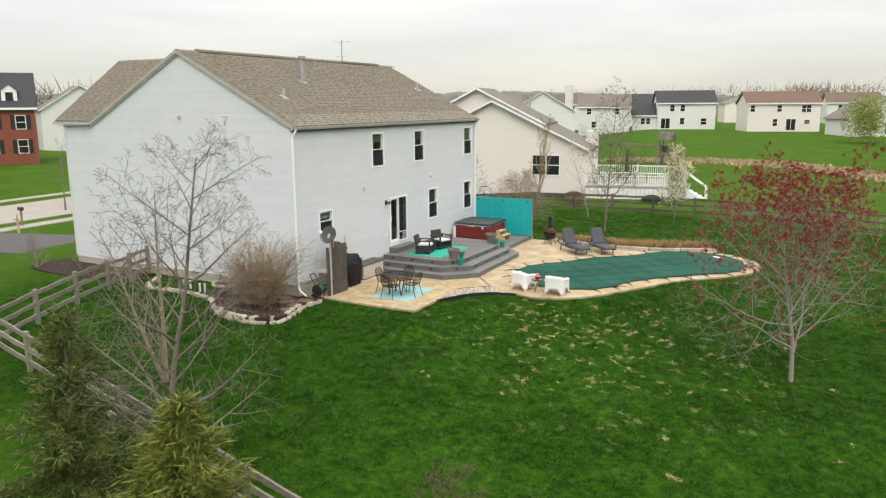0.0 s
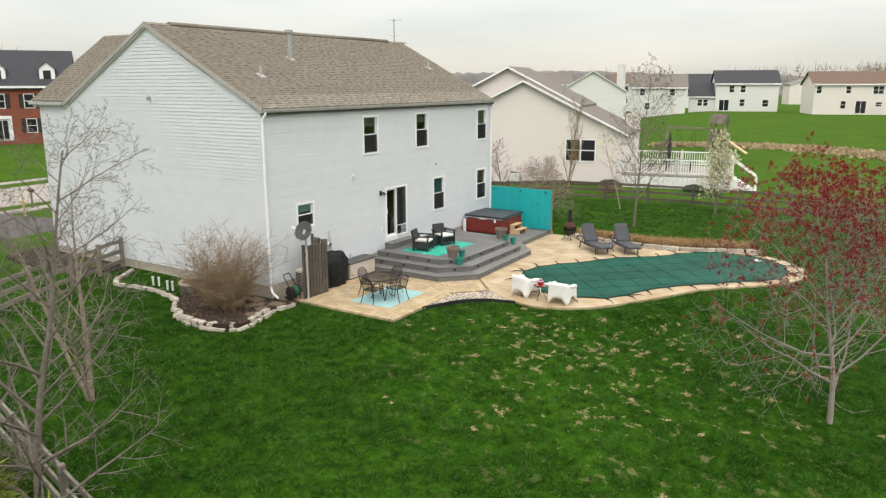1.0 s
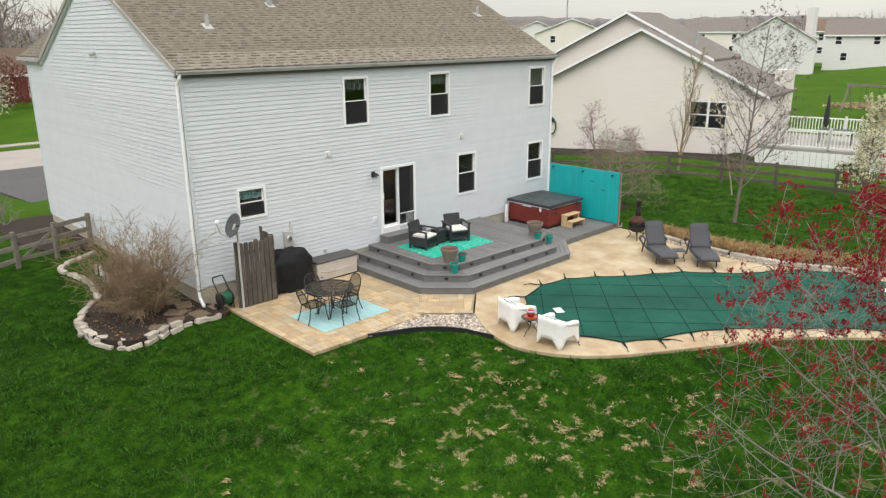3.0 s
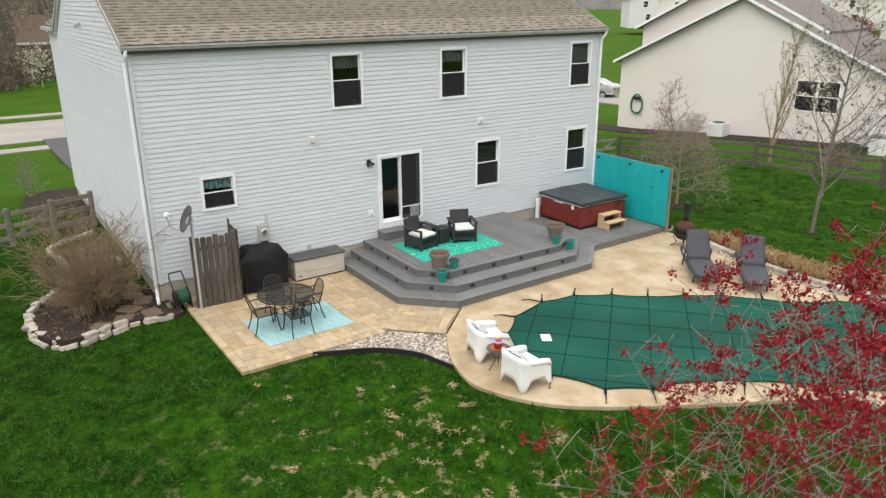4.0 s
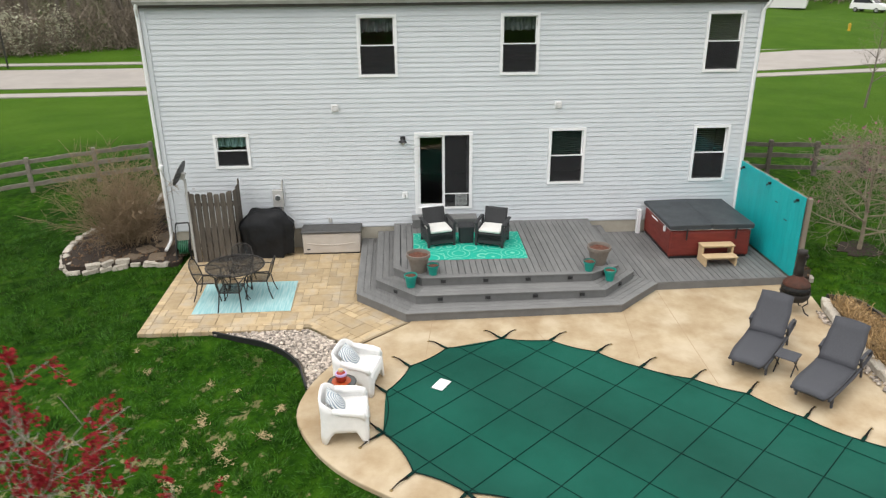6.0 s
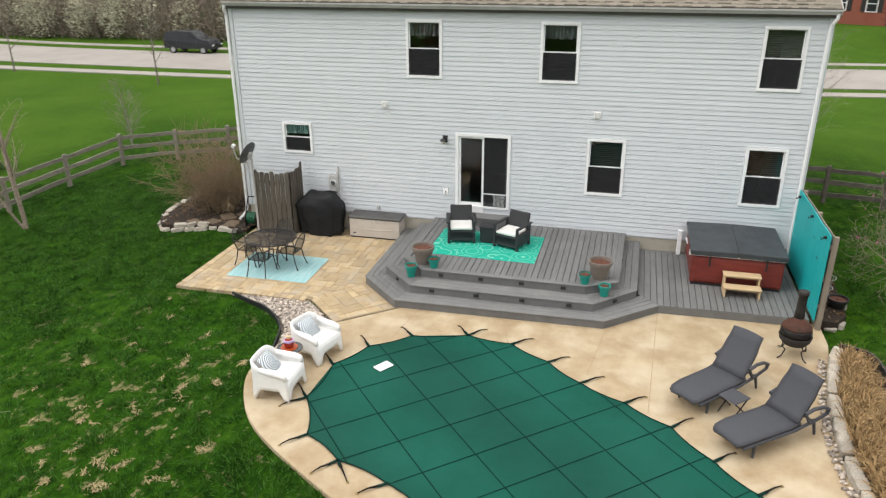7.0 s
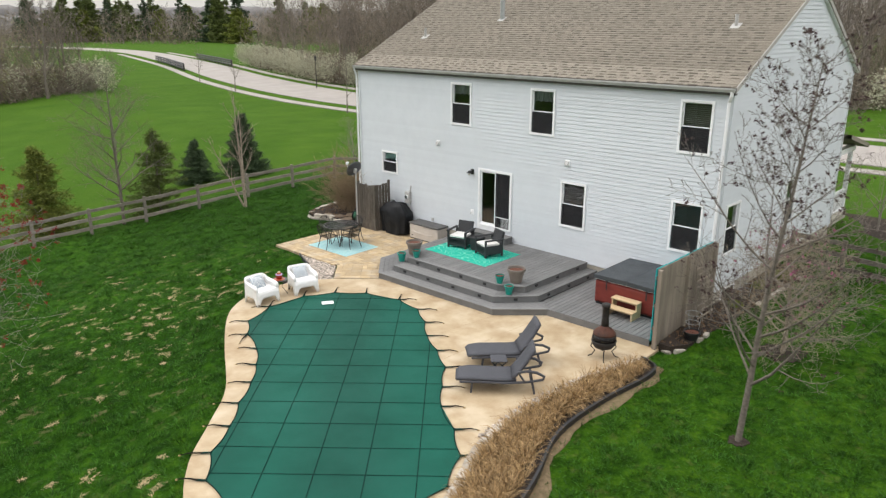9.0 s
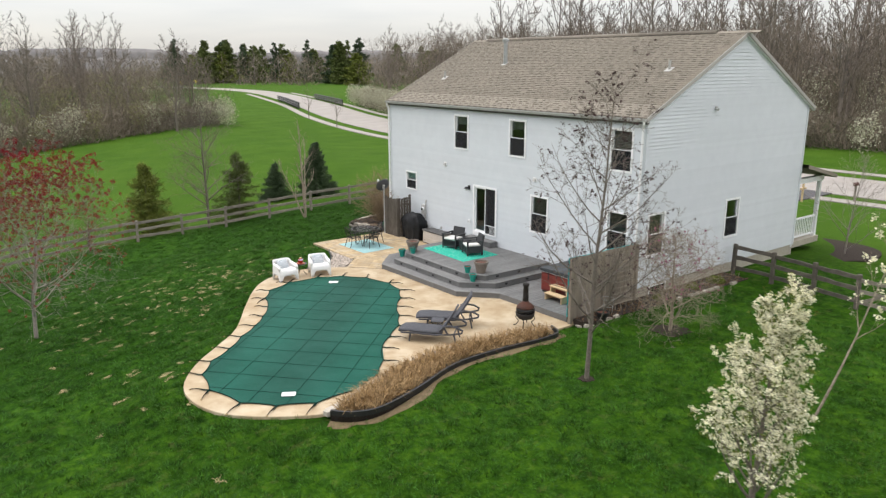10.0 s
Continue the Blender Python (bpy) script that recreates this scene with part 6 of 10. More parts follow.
def patterned(name, c1, c2, scale, kind):
    m = bpy.data.materials.new(name)
    m.use_nodes = True
    n, l = m.node_tree.nodes, m.node_tree.links
    b = n["Principled BSDF"]
    tc, mp = n.new("ShaderNodeTexCoord"), n.new("ShaderNodeMapping")
    l.new(tc.outputs["Object"], mp.inputs["Vector"])
    if kind == "medallion":
        t = n.new("ShaderNodeTexVoronoi")
        t.feature, t.inputs["Scale"].default_value, t.inputs["Randomness"].default_value = "DISTANCE_TO_EDGE", scale, 0.75
        t2 = n.new("ShaderNodeTexVoronoi")
        t2.feature, t2.inputs["Scale"].default_value, t2.inputs["Randomness"].default_value = "F1", scale * 0.8, 0.6
        l.new(mp.outputs[0], t2.inputs["Vector"])
        wv = n.new("ShaderNodeMath")
        wv.operation, wv.inputs[1].default_value = "MULTIPLY", 34.0
        l.new(t2.outputs["Distance"], wv.inputs[0])
        sn = n.new("ShaderNodeMath")
        sn.operation = "SINE"
        l.new(wv.outputs[0], sn.inputs[0])
        edge = n.new("ShaderNodeMapRange")
        edge.inputs["From Min"].default_value, edge.inputs["From Max"].default_value = 0.7, 1.0
        l.new(sn.outputs[0], edge.inputs["Value"])
        fac = edge.outputs[0]
        l.new(mp.outputs[0], t.inputs["Vector"])
    elif kind == "rings":
        t2 = n.new("ShaderNodeTexWave")
        t2.wave_type, t2.rings_direction = "RINGS", "X"
        t2.inputs["Scale"].default_value, t2.inputs["Distortion"].default_value, t2.inputs["Detail"].default_value = scale, 1.2, 3.0
        l.new(mp.outputs[0], t2.inputs["Vector"])
        edge = n.new("ShaderNodeMapRange")
        edge.inputs["From Min"].default_value, edge.inputs["From Max"].default_value = 0.5, 0.62
        l.new(t2.outputs["Fac"], edge.inputs["Value"])
        fac = edge.outputs[0]
    else:
        mp.inputs["Scale"].default_value = (0.7, 9.0, 1.0)
        t = n.new("ShaderNodeTexNoise")
        t.inputs["Scale"].default_value, t.inputs["Detail"].default_value = scale, 4.0
        l.new(mp.outputs[0], t.inputs["Vector"])
        edge = n.new("ShaderNodeMapRange")
        edge.inputs["From Min"].default_value, edge.inputs["From Max"].default_value = 0.35, 0.65
        l.new(t.outputs["Fac"], edge.inputs["Value"])
        fac = edge.outputs[0]
    mx = n.new("ShaderNodeMix")
    mx.data_type = "RGBA"
    l.new(fac, mx.inputs["Factor"])
    mx.inputs["A"].default_value, mx.inputs["B"].default_value = (*c1, 1), (*c2, 1)
    l.new(mx.outputs["Result"], b.inputs["Base Color"])
    b.inputs["Roughness"].default_value, b.inputs["Specular IOR Level"].default_value = 0.9, 0.2
    fine, bp = n.new("ShaderNodeTexNoise"), n.new("ShaderNodeBump")
    fine.inputs["Scale"].default_value, bp.inputs["Strength"].default_value, bp.inputs["Distance"].default_value = 180.0, 0.4, 0.004
    l.new(tc.outputs["Object"], fine.inputs["Vector"])
    l.new(fine.outputs["Fac"], bp.inputs["Height"])
    l.new(bp.outputs[0], b.inputs["Normal"])
    return m


def rug(name, label, corners_x, corners_y, z, material, at):
    g = Geo()
    n = 14
    rows = []
    for i in range(n + 1):
        x = corners_x[0] + (corners_x[1] - corners_x[0]) * i / n
        rows.append([(x, corners_y[0] + (corners_y[1] - corners_y[0]) * k / n, 0.004 + 0.0035 * math.sin(i * 1.3 + k * 0.7) ** 2) for k in range(n + 1)])
    g.grid(rows)
    w = n + 1
    edge = [*range(n, -1, -1)]
    r = part(name, g, material, at=at)
    sol = r.modifiers.new("thickness", "SOLIDIFY")
    sol.thickness, sol.offset = 0.006, 1.0
    return tagged(r, label, "rug")


rug("rug", "jade green outdoor rug with a pale lime scroll pattern", (-0.87, 0.87), (-1.31, 1.31), Z3, patterned("jade_rug", (0.015, 0.37, 0.27), (0.20, 0.56, 0.42), 2.6, "medallion"), pose(1.70, 7.39, Z3 + 0.001, 0, 0, -1))
rug("rug", "pale aqua striped outdoor rug under the patio table", (-0.77, 0.77), (-1.04, 1.04), 0.0, patterned("aqua_rug", (0.24, 0.46, 0.48), (0.40, 0.58, 0.58), 3.0, "stripe"), pose(2.97, 2.34, 0.001, 0, 0, 1))

# ---- wrought-iron table and chairs ----
IRON = mat("black_wrought_iron", (0.040, 0.036, 0.034), (0.026, 0.024, 0.022), scale=20, rough=0.55, metal=0.4, bump=0.05)


def mesh_iron():
    m = bpy.data.materials.new("expanded_iron_mesh")
    m.use_nodes = True
    n, l = m.node_tree.nodes, m.node_tree.links
    mix, clear, b = n.new("ShaderNodeMixShader"), n.new("ShaderNodeBsdfTransparent"), n["Principled BSDF"]
    b.inputs["Base Color"].default_value, b.inputs["Roughness"].default_value = (0.012, 0.011, 0.010, 1), 0.6
    mix.inputs["Fac"].default_value = 0.55
    l.new(clear.outputs[0], mix.inputs[1])
    l.new(b.outputs[0], mix.inputs[2])
    l.new(mix.outputs[0], n["Material Output"].inputs["Surface"])
    return m


IRON_MESH = mesh_iron()


def ring_points(r, z, n=28, rx=None):
    return [(r * math.cos(2 * math.pi * k / n), (rx or r) * math.sin(2 * math.pi * k / n), z) for k in range(n + 1)]


table = thing("patio_table", "round black wrought-iron table with a mesh top", "table", pose(2.86, 2.13, 0.012, 0, 0, 22))
part("tabletop", Geo().lathe([(0.02, 0.715), (0.62, 0.715), (0.62, 0.72), (0.02, 0.72)], n=32), IRON_MESH, table)
part("rim", Geo().tube(ring_points(0.63, 0.715, 36), 0.017, 6, False), IRON, table)
part("centre_ring", Geo().tube(ring_points(0.12, 0.722, 20), 0.008, 6, False), IRON, table)
for k in range(8):
    a = k * math.pi / 4
    part("spoke", Geo().tube([(0.1 * math.cos(a), 0.1 * math.sin(a), 0.722), (0.6 * math.cos(a), 0.6 * math.sin(a), 0.722)], 0.007, 5), IRON, table)
for k in range(4):
    a = k * math.pi / 2 + 0.5
    c, s = math.cos(a), math.sin(a)
    part("leg", Geo().tube([(0.5 * c, 0.5 * s, 0.71), (0.33 * c, 0.33 * s, 0.52), (0.22 * c, 0.22 * s, 0.3), (0.3 * c, 0.3 * s, 0.08), (0.4 * c, 0.4 * s, 0.008)], 0.011, 6), IRON, table)
part("lower_ring", Geo().tube(ring_points(0.225, 0.3, 20), 0.008, 6, False), IRON, table)


def iron_chair():
    c = thing("patio_chair", "black wrought-iron patio chair with mesh seat and back", "chair", group="chairs round the patio table")
    rows = [[(x, y, 0.43 - 0.02 * math.cos(x * 5) * math.cos(y * 5)) for y in np.linspace(-0.22, 0.22, 7)] for x in np.linspace(-0.2, 0.24, 7)]
    part("seat", Geo().grid(rows), IRON_MESH, c)
    part("seat_rim", Geo().tube([(0.24, -0.22, 0.43), (0.24, 0.22, 0.43), (-0.2, 0.22, 0.42), (-0.2, -0.22, 0.42), (0.24, -0.22, 0.43)], 0.014, 6, False), IRON, c)
    arch = [(-0.20, 0.23 * math.cos(a) if 0 else y, z) for y, z in ((-0.22, 0.42), (-0.24, 0.66), (-0.2, 0.82), (-0.1, 0.89), (0, 0.9), (0.1, 0.89), (0.2, 0.82), (0.24, 0.66), (0.22, 0.42))]
    arch = [(-0.20 - 0.16 * (z - 0.42) / 0.48, y, z) for _, y, z in arch]
    part("back_frame", Geo().tube(arch, 0.014, 6), IRON, c)
    rows = []
    for t in np.linspace(0, 1, 7):
        z = 0.44 + 0.43 * t
        w = 0.225 * math.sqrt(max(0.05, 1 - max(0, (z - 0.64) / 0.27) ** 2))
        rows.append([(-0.20 - 0.16 * (z - 0.42) / 0.48 - 0.015 * math.cos(q * 1.5), q * w, z) for q in np.linspace(-1, 1, 6)])
    part("backrest", Geo().grid(rows), IRON_MESH, c)
    for s in (-1, 1):
        part("armrest", Geo().tube([(-0.28, s * 0.235, 0.66), (-0.1, s * 0.27, 0.665), (0.1, s * 0.27, 0.65), (0.2, s * 0.25, 0.58), (0.2, s * 0.23, 0.44)], 0.014, 6), IRON, c)
        part("leg", Geo().tube([(0.22, s * 0.21, 0.43), (0.25, s * 0.235, 0.2), (0.29, s * 0.25, 0.008)], 0.014, 6), IRON, c)
        part("leg", Geo().tube([(-0.2, s * 0.21, 0.42), (-0.24, s * 0.23, 0.2), (-0.31, s * 0.25, 0.008)], 0.014, 6), IRON, c)
    return c


first_chair = iron_chair()
seats = [(3.46, 2.14, 178), (2.94, 1.55, 88), (2.88, 2.64, -93), (2.36, 2.14, 2)]
first_chair.matrix_basis = pose(seats[0][0], seats[0][1], 0.012, 0, 0, seats[0][2])
for x, y, r in seats[1:]:
    copy_thing(first_chair, pose(x, y, 0.012, 0, 0, r))

# ---- grill under its cover, storage box ----
COVER_CLOTH = mat("black_grill_cover", (0.013, 0.014, 0.016), (0.007, 0.0075, 0.0085), scale=5, rough=0.6, bump=0.5, bump_scale=7, spec=0.25)


def draped(name, rings, material, parent, seed):
    rn = random.Random(seed)
    n = 52
    ph = [rn.random() * 6.28 for _ in range(4)]
    rows = []
    for z, hx, hy, fold in rings:
        row = []
        for k in range(n + 1):
            a = 2 * math.pi * k / n
            c, s = math.cos(a), math.sin(a)
            e = 0.5
            x = hx * math.copysign(abs(c) ** e, c)
            y = hy * math.copysign(abs(s) ** e, s)
            w = 1 + fold * (math.sin(5 * a + ph[0]) * 0.5 + math.sin(9 * a + ph[1]) * 0.35 + math.sin(14 * a + ph[2]) * 0.2)
            crease = noise.noise(Vector((x * 2.6, y * 2.6, z * 3.2))) * 0.055 + noise.noise(Vector((x * 7, y * 7, z * 5 + 9))) * 0.018
            row.append((x * w + crease * c, y * w + crease * s, z + fold * 0.3 * math.sin(4 * a + ph[3]) + 0.4 * crease))
        rows.append(row)
    g = Geo().grid(rows)
    g.add([(p[0], p[1], p[2]) for p in rows[-1][:-1]], [tuple(range(n))])
    return part(name, g, material, parent, smooth=True)


grill = thing("covered_grill", "barbecue grill under a rumpled black fabric cover", "grill", pose(0.42, 2.45, 0.002))
draped("cloth_cover", [(0.03, 0.31, 0.56, 0.15), (0.16, 0.32, 0.58, 0.13), (0.3, 0.32, 0.60, 0.12), (0.45, 0.33, 0.62, 0.10), (0.6, 0.34, 0.64, 0.09), (0.74, 0.35, 0.66, 0.07), (0.84, 0.35, 0.66, 0.06), (0.90, 0.33, 0.60, 0.07), (0.98, 0.31, 0.54, 0.08), (1.06, 0.28, 0.48, 0.08), (1.14, 0.24, 0.41, 0.08), (1.18, 0.14, 0.28, 0.06), (1.19, 0.05, 0.12, 0.04)], COVER_CLOTH, grill, 3)
BEIGE = mat("beige_resin", (0.53, 0.485, 0.435), (0.48, 0.435, 0.39), scale=4, rough=0.6, bump=0.04, stain=(0.40, 0.35, 0.28), stain_scale=3)
GREY_LID = mat("grey_resin_lid", (0.085, 0.083, 0.08), (0.065, 0.064, 0.062), scale=6, rough=0.6, bump=0.08)
box = thing("storage_box", "beige resin storage box with a dark grey lid", "storage box", pose(0.3, 4.03, 0.002))
part("body", Geo().box(-0.26, 0.27, -0.72, 0.72, 0.03, 0.55), BEIGE, box, bevel=0.015)
part("base", Geo().box(-0.25, 0.26, -0.71, 0.71, 0.0, 0.03), BLACK, box)
part("lid", Geo().box(-0.28, 0.30, -0.755, 0.755, 0.552, 0.62), GREY_LID, box, "dark grey lid", bevel=0.02)
part("latch", Geo().box(0.27, 0.285, -0.05, 0.05, 0.47, 0.55), BEIGE, box, bevel=0.004)
part("moulding", Geo().tube([(0.27, -0.6, 0.30), (0.275, -0.3, 0.26), (0.275, 0, 0.25), (0.275, 0.3, 0.26), (0.27, 0.6, 0.30)], 0.012, 6), BEIGE, box)
part("badge", Geo().box(0.27, 0.273, -0.62, -0.54, 0.12, 0.15), BLACK, box, bevel=0.0)

# ---- pots on the deck ----
CLAY = mat("taupe_resin_pot", (0.19, 0.16, 0.135), (0.14, 0.118, 0.10), scale=7, rough=0.7, bump=0.08, stain=(0.24, 0.19, 0.16), stain_scale=3)
TEAL_POT = mat("teal_glazed_pot", (0.005, 0.25, 0.20), (0.004, 0.19, 0.155), scale=6, rough=0.35, bump=0.05, stain=(0.05, 0.36, 0.30), stain_scale=5)
SOIL = mat("potting_soil", (0.16, 0.06, 0.035), (0.07, 0.028, 0.018), scale=20, rough=1.0, bump=0.5)


def pot(label, x, y, z, r, h, material, rim=None, group="pots on the deck"):
    p = thing("plant_pot", label, "pot", pose(x, y, z + 0.001), group)
    part("pot", Geo().lathe([(r * 0.62, 0), (r * 0.70, h * 0.3), (r * 0.9, h * 0.82), (r, h * 0.84), (r, h), (r * 0.88, h), (r * 0.84, h * 0.86), (r * 0.80, h * 0.83)], n=22), material, p, smooth=False)
    part("rim", Geo().tube(ring_points(r * 0.96, h, 22), r * 0.06, 6, False), rim or material, p)
    rn = random.Random(int(x * 100))
    rows = [[(q * r * 0.86 * math.cos(a), q * r * 0.86 * math.sin(a), h * 0.85 + 0.02 * rn.random()) for a in np.linspace(0, 6.2832, 13)] for q in (0.02, 0.35, 0.7, 1.0)]
    part("soil", Geo().grid(rows), SOIL, p)


pot("large taupe resin pot filled with brown soil", 3.13, 6.16, Z3, 0.265, 0.41, CLAY)
pot("large taupe resin pot filled with brown soil", 3.0, 10.2, Z3, 0.265, 0.41, CLAY)
pot("small teal glazed pot filled with dark soil", 3.52, 5.98, Z2, 0.145, 0.28, TEAL_POT)
pot("small teal pot with a dark rim on the deck edge", 3.34, 6.47, Z3, 0.135, 0.23, TEAL_POT, BLACK)
pot("small teal pot with a dark rim on the deck edge", 3.38, 9.9, Z3, 0.135, 0.23, TEAL_POT, BLACK)
pot("small teal glazed pot standing on the step", 3.5, 10.34, Z2, 0.135, 0.25, TEAL_POT)
pot("black plastic nursery pot in the side bed", 2.35, 15.25, 0.06, 0.21, 0.3, BLACK, group="pots by the house")

# ---- white chairs and little table by the pool ----
WHITE_RESIN = mat("white_moulded_resin", (0.82, 0.815, 0.80), (0.76, 0.755, 0.74), scale=9, rough=0.5, bump=0.05, bump_scale=60)
PILLOW = patterned("blue_medallion_pillow", (0.72, 0.73, 0.72), (0.12, 0.18, 0.24), 9.0, "rings")


def pool_chair(x, y, rot):
    """A moulded shell on four tapering corner legs, with arches between them, sloping arms and a straight-topped back."""
    c = thing("pool_chair", "white moulded resin armchair with a blue-patterned cushion", "chair", pose(x, y, 0.002, 0, 0, rot), "white chairs by the pool")
    side = [(0.36 - 0.055 * k, 0.35) for k in range(11)]
    bend = [(-0.19 - 0.15 * math.sin(a), 0.20 + 0.15 * math.cos(a)) for a in np.linspace(0.2, 1.37, 6)]
    half = side + bend + [(-0.345, 0.15), (-0.35, 0.05)]
    path = half + [(px, -py) for px, py in reversed(half)]
    feet = ((0.34, 0.35), (-0.29, 0.31), (0.34, -0.35), (-0.29, -0.31))

    def arch(px, py):
        d = min(math.hypot(px - fx, py - fy) for fx, fy in feet)
        return min(0.21, max(0.0, (d - 0.045) * 2.3))

    rows = []
    for t in np.linspace(0, 1, 6):
        row = []
        for px, py in path:
            rise = min(max((-px - 0.02) / 0.3, 0), 1)
            top = 0.52 + 0.05 * (0.36 - px) + 0.155 * rise * rise * (3 - 2 * rise) - 0.10 * max(0, (px - 0.24) / 0.12) ** 2
            low = arch(px, py)
            z = low + (top - low) * t
            lean = 1.05 - 0.10 * z / 0.75
            row.append((px * lean - 0.10 * max(0, z - 0.4) * rise, py * lean, z))
        rows.append(row)
    sh = part("shell", Geo().grid(rows), WHITE_RESIN, c, smooth=True)
    so = sh.modifiers.new("thickness", "SOLIDIFY")
    so.thickness, so.offset = 0.035, 0.0
    for s in (-1, 1):
        part("armrest", Geo().tube([(0.335, s * 0.35, 0.43), (0.30, s * 0.345, 0.505), (0.18, s * 0.34, 0.535), (0.0, s * 0.335, 0.55), (-0.16, s * 0.33, 0.58)], [0.04, 0.058, 0.064, 0.062, 0.045], 10), WHITE_RESIN, c, smooth=True)
    rows = [[(0.375 - 0.03 * t, 0.345 * v, arch(0.36, 0.345 * v) * (1 - t) + 0.39 * t) for v in np.linspace(-1, 1, 19)] for t in np.linspace(0, 1, 4)]
    fp = part("front_panel", Geo().grid(rows), WHITE_RESIN, c, smooth=True)
    so = fp.modifiers.new("thickness", "SOLIDIFY")
    so.thickness, so.offset = 0.03, 0.0
    part("seat", Geo().box(-0.31, 0.355, -0.34, 0.34, 0.36, 0.415), WHITE_RESIN, c, bevel=0.02, segments=2)
    rows = []
    for u in np.linspace(-1, 1, 9):
        rows.append([(0.06 * (1 - u * u) * (1 - v * v) ** 0.7 * 1.6, 0.21 * v, 0.21 * u) for v in np.linspace(-1, 1, 9)])
    rows2 = [[(-x_, y_, z_) for x_, y_, z_ in row][::-1] for row in rows]
    part("cushion", Geo().grid(rows).grid(rows2), PILLOW, c, "white cushion with a blue medallion", smooth=True, at=pose(-0.12, 0, 0.535, 0, -42, 0))


pool_chair(8.06, 4.84, 91)
pool_chair(6.70, 4.97, 75)
GLASS_TOP = mat("table_glass_top", (0.10, 0.11, 0.11), (0.08, 0.09, 0.09), scale=5, rough=0.08, bump=0)
small = thing("side_table", "small round glass-topped side table with black wire legs", "side table", pose(7.36, 4.76, 0.002))
part("tabletop", Geo().lathe([(0.02, 0.45), (0.23, 0.45), (0.23, 0.458), (0.02, 0.458)], n=26), GLASS_TOP, small)
part("rim", Geo().tube(ring_points(0.235, 0.455, 26), 0.010, 6, False), IRON, small)
for k in range(3):
    a = k * 2.094 + 0.4
    c_, s_ = math.cos(a), math.sin(a)
    part("leg", Geo().tube([(0.2 * c_, 0.2 * s_, 0.45), (0.06 * c_, 0.06 * s_, 0.25), (0.22 * c_, 0.22 * s_, 0.008)], 0.009, 6), IRON, small)
jug = thing("drink_dispenser", "glass jug of red drink with a pale lilac band", "jug", pose(7.35, 4.75, 0.462))
part("tray", Geo().lathe([(0.15, 0), (0.16, 0.012), (0.02, 0.008)], n=20), mat("orange_tray", (0.45, 0.08, 0.02), scale=6, rough=0.4), jug)
part("glass", Geo().lathe([(0.06, 0.013), (0.085, 0.03), (0.095, 0.1), (0.085, 0.16), (0.05, 0.19), (0.045, 0.2)], n=20), mat("red_drink", (0.35, 0.03, 0.015), (0.25, 0.02, 0.01), scale=9, rough=0.12), jug, smooth=True)
part("band", Geo().lathe([(0.09, 0.13), (0.098, 0.135), (0.096, 0.165), (0.082, 0.17)], n=20), mat("lilac_band", (0.50, 0.36, 0.60), scale=8, rough=0.5), jug)
part("cork", Geo().lathe([(0.04, 0.2), (0.042, 0.235), (0.02, 0.24)], n=14), PINE, jug)

# ---- chaise longues ----
SLING = mat("slate_wicker", (0.062, 0.064, 0.075), (0.045, 0.047, 0.056), scale=60, rough=0.65, bump=0.3, bump_scale=90)


def chaise():
    c = thing("chaise_longue", "slate grey wicker chaise longue with raised back and looped arms", "chaise longue", group="chaise longues by the pool")
    prof = [(-0.32, 0.27), (-0.24, 0.31), (0.0, 0.325), (0.4, 0.31), (0.75, 0.30), (0.98, 0.32)]
    rows = []
    for i, (x, z) in enumerate(prof):
        w = 0.32 * (0.72 if i == 0 else 0.93 if i == 1 else 1.0)
        rows.append([(x, w * v, z - 0.02 * v * v) for v in np.linspace(-1, 1, 7)])
    seat = part("seat", Geo().grid(rows), SLING, c, smooth=True)
    so = seat.modifiers.new("thickness", "SOLIDIFY")
    so.thickness, so.offset = 0.055, -1.0
    rows = []
    for t in np.linspace(0, 1, 7):
        w = 0.31 * (1.0 if t < 0.8 else 0.93)
        rows.append([(0.92 + 0.46 * t, w * v, 0.33 + 0.68 * t - 0.09 * math.sin(math.pi * t) * 0.5 + (0.0 if t < 1 else 0.03 * (1 - v * v))) for v in np.linspace(-1, 1, 7)])
    back = part("backrest", Geo().grid(rows), SLING, c, smooth=True)
    so = back.modifiers.new("thickness", "SOLIDIFY")
    so.thickness, so.offset = 0.05, -1.0
    for s in (-1, 1):
        part("side_rail", Geo().tube([(-0.25, s * 0.3, 0.26), (0.2, s * 0.325, 0.275), (0.8, s * 0.33, 0.26), (1.25, s * 0.33, 0.30), (1.55, s * 0.335, 0.36)], 0.028, 7), SLING, c)
        part("arm_loop", Geo().tube([(1.0, s * 0.34, 0.52), (1.2, s * 0.345, 0.56), (1.42, s * 0.345, 0.53), (1.58, s * 0.34, 0.44), (1.55, s * 0.335, 0.36)], 0.032, 7), SLING, c)
        part("arm_stay", Geo().tube([(1.02, s * 0.34, 0.52), (1.15, s * 0.335, 0.30)], 0.024, 7), SLING, c)
        part("leg", Geo().tube([(0.03, s * 0.27, 0.27), (0.0, s * 0.29, 0.0)], [0.03, 0.022], 7), SLING, c)
        part("leg", Geo().tube([(1.32, s * 0.29, 0.29), (1.38, s * 0.31, 0.0)], [0.03, 0.022], 7), SLING, c)
    part("stretcher", Geo().tube([(1.3, -0.3, 0.27), (1.3, 0.3, 0.27)], 0.02, 6), SLING, c)
    return c


